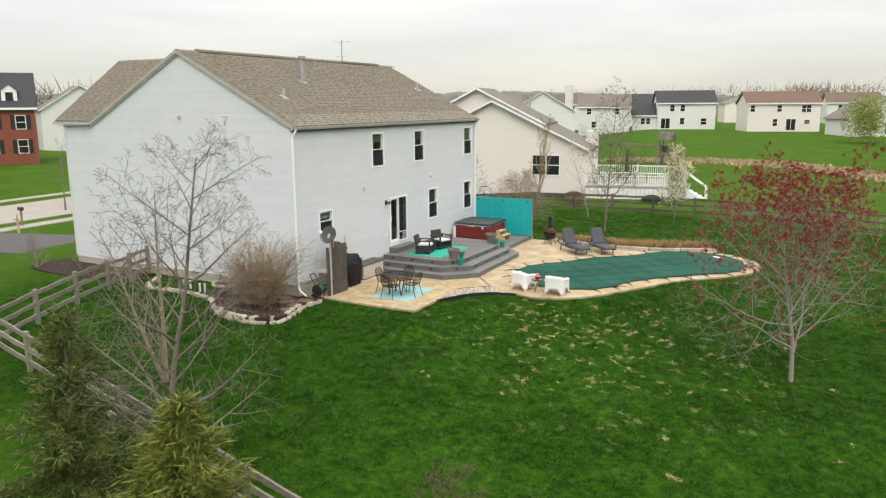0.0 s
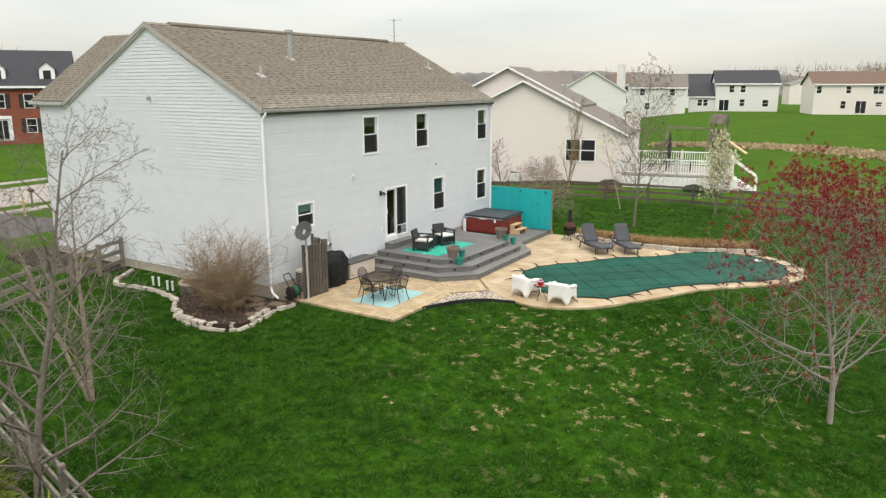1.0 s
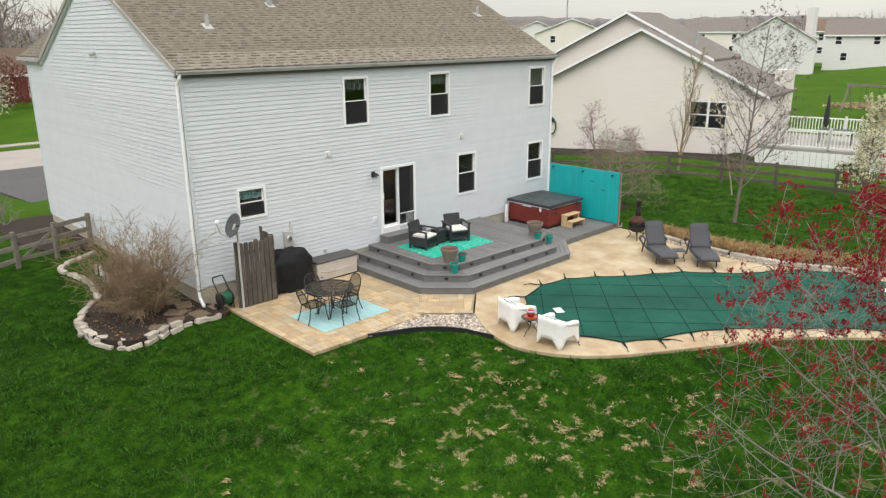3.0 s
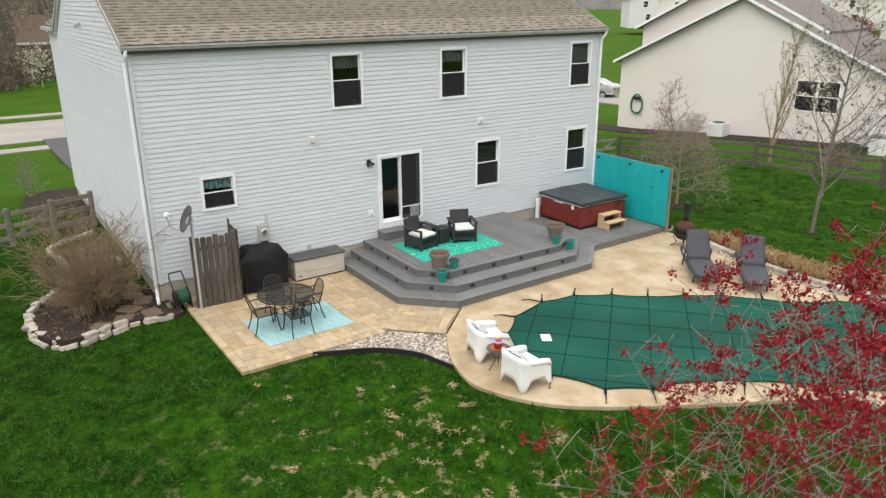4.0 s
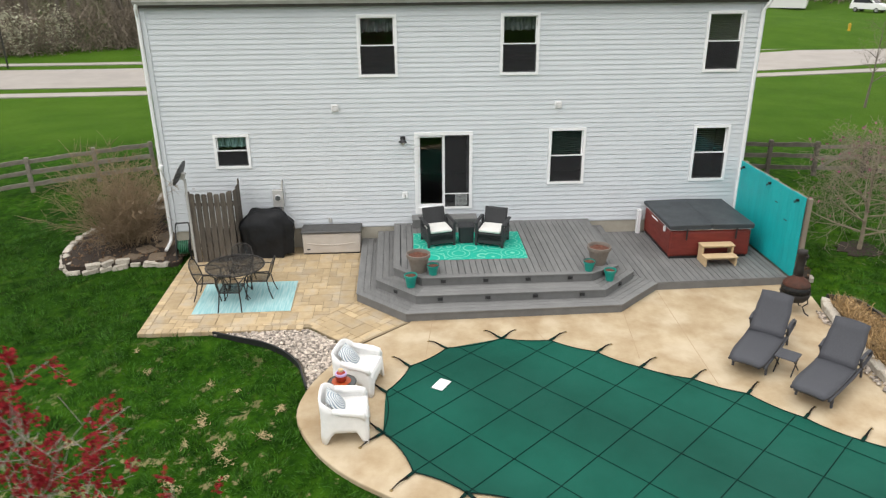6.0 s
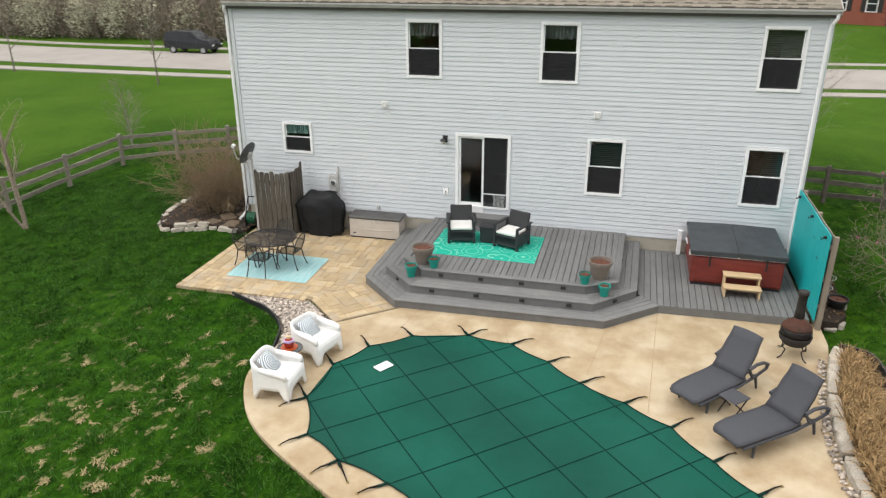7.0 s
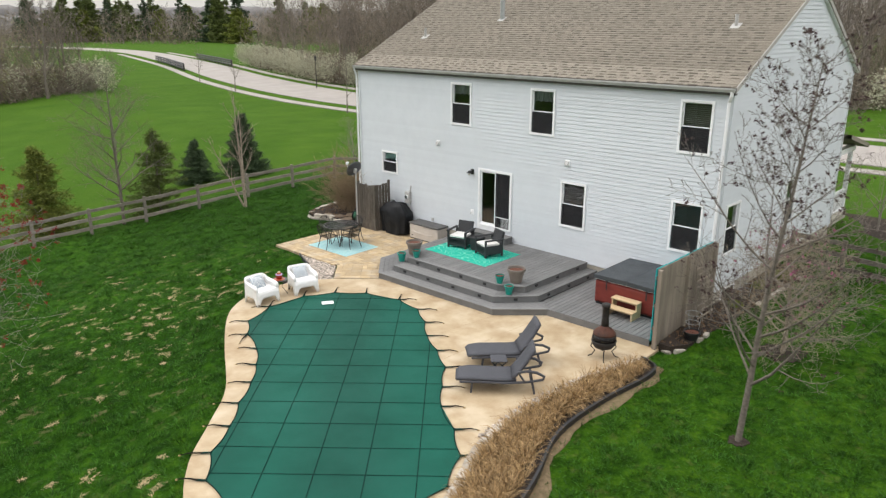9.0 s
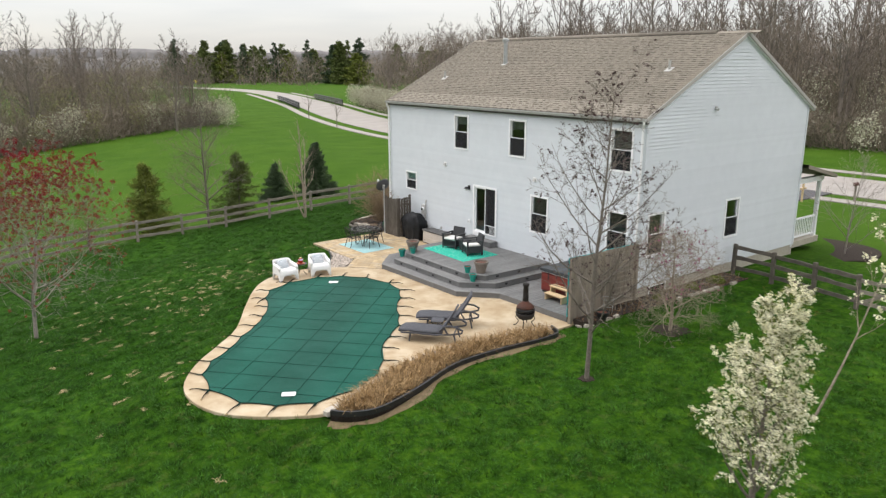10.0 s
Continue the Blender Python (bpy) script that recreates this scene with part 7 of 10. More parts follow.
first_chaise = chaise()
first_chaise.matrix_basis = pose(6.74, 12.05, 0.002, 0, 0, 139)
copy_thing(first_chaise, pose(7.79, 12.68, 0.002, 0, 0, 131))
st = thing("side_table", "low slate grey folding side table between the chaises", "side table", pose(6.83, 12.68, 0.002, 0, 0, 135))
part("tabletop", Geo().box(-0.19, 0.19, -0.19, 0.19, 0.32, 0.35), SLING, st, bevel=0.015)
for s in (-1, 1):
    part("leg", Geo().tube([(-0.17, s * 0.17, 0.32), (0.17, s * 0.17, 0.01)], 0.013, 6), BLACK, st)
    part("leg", Geo().tube([(0.17, s * 0.15, 0.32), (-0.17, s * 0.15, 0.01)], 0.013, 6), BLACK, st)

# ---- chiminea ----
RUST = mat("rusty_cast_iron", (0.11, 0.035, 0.018), (0.05, 0.022, 0.014), scale=9, rough=0.8, metal=0.2, bump=0.2, bump_scale=30, stain=(0.03, 0.025, 0.022), stain_scale=4, stain_amount=0.8)
SOOT = mat("sooty_iron", (0.03, 0.026, 0.023), (0.02, 0.018, 0.016), scale=10, rough=0.75, metal=0.2, bump=0.15)
chim = thing("chiminea", "rusty cast-iron chiminea fire pit with a tall flue", "fire pit", pose(4.48, 14.02, 0.002))
part("bowl", Geo().lathe([(0.08, 0.22), (0.22, 0.27), (0.285, 0.36), (0.29, 0.45), (0.27, 0.455), (0.25, 0.38), (0.05, 0.30)], n=26), SOOT, chim, smooth=True)
part("mesh_screen", Geo().lathe([(0.285, 0.455), (0.29, 0.53), (0.27, 0.62), (0.262, 0.62), (0.28, 0.53), (0.275, 0.455)], n=26), IRON_MESH, chim, smooth=True)
part("hood", Geo().lathe([(0.275, 0.61), (0.27, 0.64), (0.2, 0.72), (0.12, 0.77), (0.095, 0.82), (0.09, 0.82)], n=26), RUST, chim, "rust-red hood", smooth=True)
part("flue", Geo().lathe([(0.095, 0.80), (0.085, 1.0), (0.078, 1.28), (0.10, 1.29), (0.10, 1.37), (0.07, 1.38)], n=18), SOOT, chim, smooth=True)
part("bowl_ring", Geo().tube(ring_points(0.295, 0.44, 26), 0.012, 6, False), SOOT, chim)
for k in range(4):
    a = k * math.pi / 2 + 0.6
    c_, s_ = math.cos(a), math.sin(a)
    part("leg", Geo().tube([(0.26 * c_, 0.26 * s_, 0.40), (0.3 * c_, 0.3 * s_, 0.27), (0.2 * c_, 0.2 * s_, 0.16), (0.27 * c_, 0.27 * s_, 0.04), (0.36 * c_, 0.36 * s_, 0.01)], 0.014, 6), SOOT, chim)

# ---- fittings on the house wall ----
def wall_thing(name, label, cat, u, z, face=BACK):
    p = face.p(u, 0.026, z)
    return thing(name, label, cat, Matrix.Translation(p))


lamp = wall_thing("wall_lamp", "black coach wall lamp beside the sliding door", "lamp", 5.9, 2.78)
part("backplate", Geo().box(-0.03, 0.03, -0.06, 0.06, -0.09, 0.09), BLACK, lamp, bevel=0.01)
part("arm", Geo().tube([(0.02, 0, 0.0), (0.12, 0, 0.05), (0.16, 0, 0.02)], 0.012, 6), BLACK, lamp)
part("shade", Geo().lathe([(0.10, -0.02), (0.09, 0.0), (0.03, 0.05), (0.02, 0.06)], 0.16, 0, 16), BLACK, lamp)
part("bulb", Geo().lathe([(0.02, -0.10), (0.045, -0.07), (0.04, -0.03), (0.02, -0.02)], 0.16, 0, 12), mat("frosted_bulb", (0.6, 0.58, 0.52), scale=4, rough=0.3), lamp)
for u, z, nm in ((4.27, 3.6, "small grey vent hood on the siding"), (9.76, 3.58, "small square white vent cover on the siding")):
    v = wall_thing("vent_cover", nm, "vent", u, z)
    part("plate", Geo().box(-0.026, 0.008, -0.09, 0.09, -0.09, 0.09), TRIM, v, bevel=0.005)
    part("hood", Geo().add([(0.008, -0.06, -0.06), (0.008, 0.06, -0.06), (0.08, 0.06, -0.05), (0.08, -0.06, -0.05), (0.008, -0.06, 0.06), (0.008, 0.06, 0.06), (0.04, 0.06, 0.04), (0.04, -0.06, 0.04)],
                            [(3, 2, 1, 0), (4, 5, 6, 7), (0, 1, 5, 4), (1, 2, 6, 5), (2, 3, 7, 6), (3, 0, 4, 7)]), ALU, v)
spig = wall_thing("tap_box", "white hose tap box on the siding", "tap", 5.92, 1.35)
part("plate", Geo().box(-0.026, 0.01, -0.07, 0.07, -0.09, 0.09), TRIM, spig, bevel=0.006)
part("tap", Geo().tube([(0.01, 0, 0), (0.08, 0, -0.01), (0.09, 0, -0.06)], 0.014, 6), ALU, spig)
met = wall_thing("electric_meter", "grey electric meter box with a round glass dial", "meter", 2.72, 1.36)
part("box", Geo().box(-0.026, 0.10, -0.13, 0.13, -0.22, 0.22), ALU, met, bevel=0.008)
part("dial", Geo().tube([(0.10, 0, 0.03), (0.15, 0, 0.03)], 0.075, 16), TRIM, met)
part("glass", Geo().tube([(0.15, 0, 0.03), (0.18, 0, 0.03)], [0.07, 0.05], 16), GLASS_TOP, met)
part("conduit", Geo().tube([(0.03, 0.08, -0.22), (0.03, 0.08, -1.3)], 0.03, 8).tube([(0.03, 0.10, 0.22), (0.0, 0.12, 0.45)], 0.025, 8), ALU, met)
out_ = wall_thing("outlet_cover", "small grey outdoor socket cover", "socket", 3.98, 0.72)
part("plate", Geo().box(-0.026, 0.03, -0.04, 0.04, -0.06, 0.06), ALU, out_, bevel=0.006)
eye = thing("security_light", "small grey twin security light under the gable", "lamp", pose(-5.4, -0.026, 6.46))
part("base", Geo().box(-0.05, 0.05, -0.05, 0.026, -0.05, 0.05), ALU, eye, bevel=0.006)
part("lamp_head", Geo().tube([(0.04, -0.05, -0.02), (0.09, -0.14, -0.05)], [0.035, 0.05], 10), ALU, eye)
eye = thing("security_light", "small grey security light under the gable", "lamp", pose(-3.75, HY + 0.026, 6.34))
part("base", Geo().box(-0.05, 0.05, -0.026, 0.05, -0.05, 0.05), ALU, eye, bevel=0.006)
part("lamp_head", Geo().tube([(0.04, 0.05, -0.02), (0.09, 0.14, -0.05)], [0.035, 0.05], 10), ALU, eye)

# ---- satellite dish on a pole by the screen ----
DISH_GREY = mat("grey_dish", (0.075, 0.077, 0.08), (0.055, 0.057, 0.06), scale=4, rough=0.5, bump=0.02)
dish = thing("satellite_dish", "grey satellite dish on a short pole behind the picket screen", "satellite dish", pose(0.92, 0.72, 0.0))
part("pole", Geo().tube([(0, 0, 0.0), (0, 0, 2.16)], 0.03, 10), ALU, dish)
rows = []
for q in np.linspace(0.02, 1, 6):
    rows.append([(0.06 * q * q, 0.35 * q * math.cos(a), 0.32 * q * math.sin(a)) for a in np.linspace(0, 6.2832, 25)])
tilt = pose(0.0, -0.05, 2.28, 0, -25, -92)
d = part("reflector", Geo().grid(rows), DISH_GREY, dish, "grey oval reflector", smooth=True, at=tilt)
so = d.modifiers.new("thickness", "SOLIDIFY")
so.thickness = 0.012
part("feed_arm", Geo().tube([(0.0, 0, -0.32), (0.30, 0, -0.30), (0.50, 0, -0.08)], 0.016, 6), ALU, dish, at=tilt)
part("receiver", Geo().box(0.46, 0.54, -0.05, 0.05, -0.08, 0.02), TRIM, dish, bevel=0.012, at=tilt)
part("bracket", Geo().box(-0.08, 0.02, -0.05, 0.05, -0.12, 0.05), ALU, dish, at=tilt)

# ---- air conditioner, hose reel ----
ac = thing("air_conditioner", "beige air conditioner unit with a dark grille", "air conditioner", pose(0.38, 1.30, 0.01))
part("case", Geo().box(-0.24, 0.36, -0.36, 0.36, 0.05, 0.85), BEIGE, ac, bevel=0.03, segments=2)
part("base", Geo().box(-0.28, 0.38, -0.38, 0.38, 0.0, 0.05), FOUND, ac)
g = Geo()
for k in range(13):
    g.box(-0.18, 0.30, -0.372, -0.362, 0.13 + k * 0.05, 0.155 + k * 0.05)
part("grille", g, BLACK, ac)
HOSE = mat("green_garden_hose", (0.02, 0.14, 0.07), (0.015, 0.10, 0.05), scale=12, rough=0.5)
reel = thing("hose_reel", "black hose reel cart with a coiled green hose", "hose reel", pose(0.55, 0.36, 0.01, 0, 0, 8))
for s in (-1, 1):
    part("wheel", Geo().tube([(-0.05, s * 0.2 - 0.02, 0.09), (-0.05, s * 0.2 + 0.02, 0.09)], 0.09, 14), BLACK, reel)
    part("side_frame", Geo().tube([(0.2, s * 0.17, 0.01), (0.12, s * 0.17, 0.35), (-0.16, s * 0.17, 0.75), (-0.2, s * 0.15, 0.85)], 0.018, 7), BLACK, reel)
    part("drum_disc", Geo().tube([(0.05, s * 0.15 - 0.006, 0.30), (0.05, s * 0.15 + 0.006, 0.30)], 0.2, 18), BLACK, reel)
part("handle", Geo().tube([(-0.2, -0.15, 0.85), (-0.2, 0.15, 0.85)], 0.018, 7), BLACK, reel)
pts = []
for k in range(130):
    a = k * 0.5
    pts.append((0.05 + (0.13 + 0.03 * (k // 65)) * math.cos(a), -0.12 + 0.24 * (k % 65) / 65, 0.30 + (0.13 + 0.03 * (k // 65)) * math.sin(a)))
part("hose", Geo().tube(pts, 0.018, 5), HOSE, reel, "coiled green hose")

# ---- planting beds, stones, gravel ----
def stone_mesh(seed, sx=1.0, sy=0.65, sz=0.4):
    """A rough block: a cube cut and pushed about."""
    rn = random.Random(seed)
    b = bmesh.new()
    bmesh.ops.create_cube(b, size=1.0)
    bmesh.ops.bevel(b, geom=b.edges[:], offset=0.12, segments=1, affect="EDGES")
    for v in b.verts:
        v.co = Vector((v.co.x * sx * rn.uniform(0.86, 1.1), v.co.y * sy * rn.uniform(0.86, 1.1), v.co.z * sz * rn.uniform(0.85, 1.1)))
    me = bpy.data.meshes.new("stone")
    b.to_mesh(me)
    b.free()
    me.materials.append(STONE)
    return me


STONES = [stone_mesh(s) for s in range(8)]
BED = spline([(0.9, 0.3), (0.78, -0.6), (0.95, -1.6), (1.02, -2.3), (0.3, -2.78), (-0.8, -2.85), (-1.9, -2.35), (-2.6, -1.75), (-4.2, -1.6), (-5.6, -1.75), (-6.3, -1.2), (-6.3, 0.05), (-1, 0.05)], 4)
bed = part("planting_bed", Geo().prism(BED, -0.5, 0.045), MULCH)
tagged(bed, "dark mulch bed edged with pale limestone blocks", "planting bed", kind="structure")
edging = thing("stone_edging", "low edging of stacked pale limestone blocks round the bed", "stone edging")
rnd = random.Random(2)
line = BED[2:44]
acc = 0.0
for i in range(len(line) - 1):
    a, b_ = Vector(line[i]), Vector(line[i + 1])
    seg = (b_ - a).length
    while acc < seg:
        p = a.lerp(b_, acc / seg)
        w = rnd.uniform(0.26, 0.42)
        ang = math.degrees(math.atan2(b_.y - a.y, b_.x - a.x)) + rnd.uniform(-9, 9)
        zz = gz(p.x, p.y)
        m = pose(p.x + rnd.uniform(-0.05, 0.05), p.y + rnd.uniform(-0.05, 0.05), zz + 0.04, rnd.uniform(-12, 12), rnd.uniform(-12, 12), ang + rnd.uniform(-16, 16)) @ Matrix.Diagonal((w * rnd.uniform(0.7, 1.1), rnd.uniform(0.2, 0.3), rnd.uniform(0.26, 0.36), 1))
        part("stone", STONES[rnd.randrange(8)], STONE, edging, at=m)
        if -3.0 < p.y < -0.8 and p.x > -1.6 and rnd.random() < 0.75:
            part("stone", STONES[rnd.randrange(8)], STONE, edging, at=pose(p.x - 0.06, p.y + 0.06, zz + 0.16, rnd.uniform(-10, 10), rnd.uniform(-10, 10), ang + rnd.uniform(-25, 25)) @ Matrix.Diagonal((w * 0.85, 0.28, 0.30, 1)))
        acc += w * 0.96
    acc -= seg
FLAG = mat("brown_flagstone", (0.22, 0.165, 0.11), (0.15, 0.11, 0.075), scale=6, rough=0.9, bump=0.25, vary=0.25)
flags = thing("flagstone_path", "flat brown flagstones laid in the mulch", "stepping stones")
for x, y, w, r in ((0.55, -0.35, 0.5, 10), (0.05, -0.75, 0.5, 40), (0.5, -0.95, 0.42, 70), (-0.35, -0.35, 0.5, -20), (-0.9, -0.5, 0.55, 15), (0.35, 0.2, 0.4, 5), (-1.5, -0.4, 0.5, 30), (0.65, -1.5, 0.4, 60)):
    me = stone_mesh(int(w * 100 + r), 1.0, 0.8, 0.3)
    me.materials.clear()
    me.materials.append(FLAG)
    part("flagstone", me, FLAG, flags, at=pose(x, y, 0.05, 0, 0, r) @ Matrix.Diagonal((w, w, 0.12, 1)))
WHITE_PVC = mat("white_pvc", (0.72, 0.72, 0.70), (0.62, 0.62, 0.60), scale=8, rough=0.4)
for x, y in ((-4.6, -1.1), (-4.35, -1.05), (-3.7, -1.2), (-3.5, -1.15)):
    pv = thing("pipe_stub", "white plastic pipe stub standing in the bed", "pipe", pose(x, y, 0.03), "pipe stubs in the bed")
    part("pipe", Geo().tube([(0, 0, 0), (0, 0, 0.32)], 0.035, 10), WHITE_PVC, pv)
    part("cap", Geo().tube([(0, 0, 0.32), (0, 0, 0.37)], 0.045, 10), WHITE_PVC, pv)
brl = thing("fire_ring", "low round planter of stacked stone with a pale rim", "planter", pose(-2.7, -0.85, 0.04))
part("wall", Geo().lathe([(0.5, 0), (0.52, 0.35), (0.44, 0.36), (0.42, 0.2)], n=24), mat("dark_planter", (0.09, 0.08, 0.07), (0.05, 0.045, 0.04), scale=6, rough=0.9), brl)
part("rim", Geo().tube(ring_points(0.48, 0.39, 26), 0.055, 8, False), STONE, brl, "pale stone rim")
ub = thing("utility_box", "white utility box on the side wall", "utility box", pose(-1.9, -0.03, 0.95))
part("box", Geo().box(-0.18, 0.18, -0.14, 0.0, -0.22, 0.22), WHITE_PVC, ub, bevel=0.015)
part("conduit", Geo().tube([(0, -0.06, -0.22), (0, -0.06, -0.9)], 0.03, 8), WHITE_PVC, ub)

# side bed along the right wall
SBED = [(3.15, 14.78), (3.15, 15.1), (2.75, 15.35), (0.7, 15.5), (-2.0, 15.6), (-5.2, 15.7), (-5.3, 14.6), (0.0, 14.6)]
sb = part("planting_bed", Geo().prism(SBED, -0.4, 0.155), MULCH)
tagged(sb, "narrow dark mulch bed along the side wall", "planting bed", kind="structure")
edge2 = thing("stone_edging", "row of pale concrete edging stones round the side bed", "stone edging")
line = [(3.1, 14.85), (3.15, 15.12), (2.75, 15.37), (0.7, 15.52), (-2.0, 15.62), (-5.1, 15.72)]
for i in range(len(line) - 1):
    a, b_ = Vector(line[i]), Vector(line[i + 1])
    n = max(1, int((b_ - a).length / 0.32))
    for k in range(n):
        p = a.lerp(b_, (k + 0.5) / n)
        if i > 1 and rnd.random() < 0.5:
            continue
        part("stone", STONES[(k + i) % 8], STONE, edge2, at=pose(p.x, p.y, gz(p.x, p.y) + 0.02, rnd.uniform(-9, 9), rnd.uniform(-9, 9), math.degrees(math.atan2(b_.y - a.y, b_.x - a.x)) + rnd.uniform(-14, 14)) @ Matrix.Diagonal((rnd.uniform(0.2, 0.36), 0.2, 0.34, 1)))
mb = part("planting_bed", Geo().prism(spline([(-10.6, 14.75), (-10.3, 16.0), (-11.6, 16.5), (-12.6, 17.0), (-14.2, 16.6), (-14.9, 15.4), (-14.6, 13.6), (-12.8, 13.8)], 4), -0.5, gz(-12.3, 16.5) + 0.05), MULCH)
tagged(mb, "dark mulch bed beside the front porch", "planting bed", kind="structure")
mb = part("planting_bed", Geo().prism(spline([(-7.7, -0.05), (-8.0, -1.4), (-10.5, -1.9), (-13.2, -1.6), (-13.4, 0.1), (-12.3, 0.1)], 4), -0.5, 0.17), MULCH)
tagged(mb, "dark mulch bed along the left wall", "planting bed", kind="structure")

# ornamental grass bed beside the pool deck
GRASS_IN = spline([(11.98, 15.45), (10.9, 15.02), (9.6, 14.47), (8.3, 14.27), (7.0, 14.3), (5.8, 14.45), (4.7, 14.7), (4.2, 14.85)], 5, False)
GRASS_OUT = spline([(12.2, 15.75), (11.8, 16.15), (11.1, 16.3), (9.8, 15.95), (8.3, 15.4), (6.6, 15.35), (5.2, 15.5), (4.45, 15.4), (4.2, 14.9)], 5, False)
gb = part("planting_bed", Geo().prism(GRASS_IN + GRASS_OUT[::-1], -0.5, 0.10), MULCH)
tagged(gb, "raised mulch bed for ornamental grass along the pool deck", "planting bed", kind="structure")
ed = thing("bed_edging", "black plastic lawn edging round the grass bed", "edging")
g = Geo()
o_ = [(x, y) for x, y in GRASS_OUT]
i_ = inset_line(o_, 0.05)
rows = []
for (x, y), (xi, yi) in zip(o_, i_):
    z = gz(x, y)
    rows.append([(x, y, z - 0.25), (x, y, 0.225), (xi, yi, 0.23), (xi, yi, -0.1)])
part("strip", g.grid(rows), BLACK, ed)
BARE = mat("bare_soil", (0.20, 0.145, 0.088), (0.115, 0.09, 0.05), scale=9, rough=1.0, bump=0.5, bump_scale=40, stain=(0.09, 0.10, 0.035), stain_scale=2.2, spec=0.15)
rs = np.random.RandomState(61)
lip = inset_line(o_, 0.02)
wide = [0.20 + 0.13 * math.sin(i * 0.8) * math.sin(i * 0.31) + 0.08 * rs.rand() for i in range(len(o_))]
rows = []
for i, (x, y) in enumerate(lip):
    (xa, ya), (xb, yb) = o_[max(i - 1, 0)], o_[min(i + 1, len(o_) - 1)]
    n_ = math.hypot(xb - xa, yb - ya)
    sx, sy = (yb - ya) / n_, -(xb - xa) / n_
    if sx * (x - 8.3) + sy * (y - 14.9) < 0:
        sx, sy = -sx, -sy
    rows.append([(x + sx * wide[i] * f_, y + sy * wide[i] * f_, gz(x + sx * wide[i] * f_, y + sy * wide[i] * f_) + h_) for f_, h_ in ((0.0, 0.035), (0.4, 0.032), (0.8, 0.022), (1.0, -0.03))])
g = Geo()
g.grid(rows)
so = part("bare_soil", g, BARE, smooth=True)
tagged(so, "strip of bare brown soil beside the grass bed", "soil", kind="structure")
we = thing("stone_edging", "pale limestone edging between pool deck and grass bed", "stone edging")
line = [(x, y) for x, y in GRASS_IN]
acc = 0.0
for i in range(len(line) - 1):
    a, b_ = Vector(line[i]), Vector(line[i + 1])
    seg = (b_ - a).length
    while acc < seg:
        p = a.lerp(b_, acc / seg)
        w = rnd.uniform(0.3, 0.55)
        ang = math.degrees(math.atan2(b_.y - a.y, b_.x - a.x)) + rnd.uniform(-5, 5)
        part("stone", STONES[rnd.randrange(8)], STONE, we, at=pose(p.x, p.y + 0.03, 0.07, rnd.uniform(-4, 4), rnd.uniform(-4, 4), ang) @ Matrix.Diagonal((w, 0.30, 0.40, 1)))
        acc += w * 0.97
    acc -= seg
STRAW = leafy("dry_straw_grass", (0.42, 0.285, 0.14), (0.26, 0.17, 0.08), 0.45)


def straw_field():
    rs = np.random.RandomState(3)
    pts = rs.rand(26000, 2) * np.array([8.4, 2.2]) + np.array([4.0, 14.2])
    poly = GRASS_IN + GRASS_OUT[::-1]
    ok = inside(pts[:, 0], pts[:, 1], poly) & (edge_distance(pts[:, 0], pts[:, 1], poly) > 0.15) & (np.min(np.hypot(pts[:, None, 0] - np.array(GRASS_OUT)[None, :, 0], pts[:, None, 1] - np.array(GRASS_OUT)[None, :, 1]), axis=1) > 0.26)
    pts = pts[ok]
    cell = np.floor(pts / 0.42) + 0.5
    tuft = cell * 0.42 + 0.1 * np.sin(cell[:, ::-1] * 12.9)
    d = pts - tuft
    n = len(pts)
    ln = 0.32 + 0.26 * rs.rand(n)
    way = np.concatenate([d * 2.4 + rs.normal(size=(n, 2)) * 0.45, np.full((n, 1), 0.75)], 1)
    way /= np.linalg.norm(way, axis=1)[:, None]
    p0 = np.concatenate([tuft + d * 0.6, np.full((n, 1), 0.09)], 1)
    mid = p0 + way * (ln * 0.6)[:, None]
    droop = way.copy()
    droop[:, 2] -= 0.75
    end = mid + droop * (ln * 0.5)[:, None]
    side = np.cross(way, rs.normal(size=(n, 3)))
    side /= np.linalg.norm(side, axis=1)[:, None]
    w = 0.007
    v = np.stack([p0 - side * w, p0 + side * w, mid + side * w * 0.8, mid - side * w * 0.8, end], 1)
    f = []
    base_i = np.arange(n)[:, None] * 5
    quads = base_i + np.array([[0, 1, 2, 2], ])
    tri = np.concatenate([base_i + np.array([[0, 1, 2]]), base_i + np.array([[0, 2, 3]]), base_i + np.array([[3, 2, 4]])])
    return raw_mesh("ornamental_grass", v.reshape(-1, 3), tri, STRAW)


og = new("ornamental_grass", straw_field())
tagged(og, "dry straw-coloured ornamental grass cut back in tufts", "ornamental grass", kind="stuff")

# river gravel between patio and pool
GRAVEL_BED = [(4.62, 1.95), (4.55, 3.85), (5.43, 4.80), (6.15, 4.36), (6.75, 4.08), (6.35, 3.98), (5.95, 3.86), (5.5, 3.55), (5.1, 3.05), (4.85, 2.5)]
GRAVEL_IN = GRAVEL_BED[:5] + [(x - 0.06, y + 0.05) for x, y in GRAVEL_BED[5:]]
gbm = part("gravel_bed", Geo().prism(GRAVEL_BED, -0.4, -0.055), mat("gravel_ground", (0.18, 0.15, 0.12), scale=20, rough=1.0, bump=0.4))
tagged(gbm, "bed of pale river pebbles between patio and pool", "gravel", kind="structure")
PEBBLE = mat("river_pebble", (0.47, 0.41, 0.345), (0.27, 0.225, 0.19), scale=9, rough=0.7, bump=0.1, vary=0.7, per_island=True)


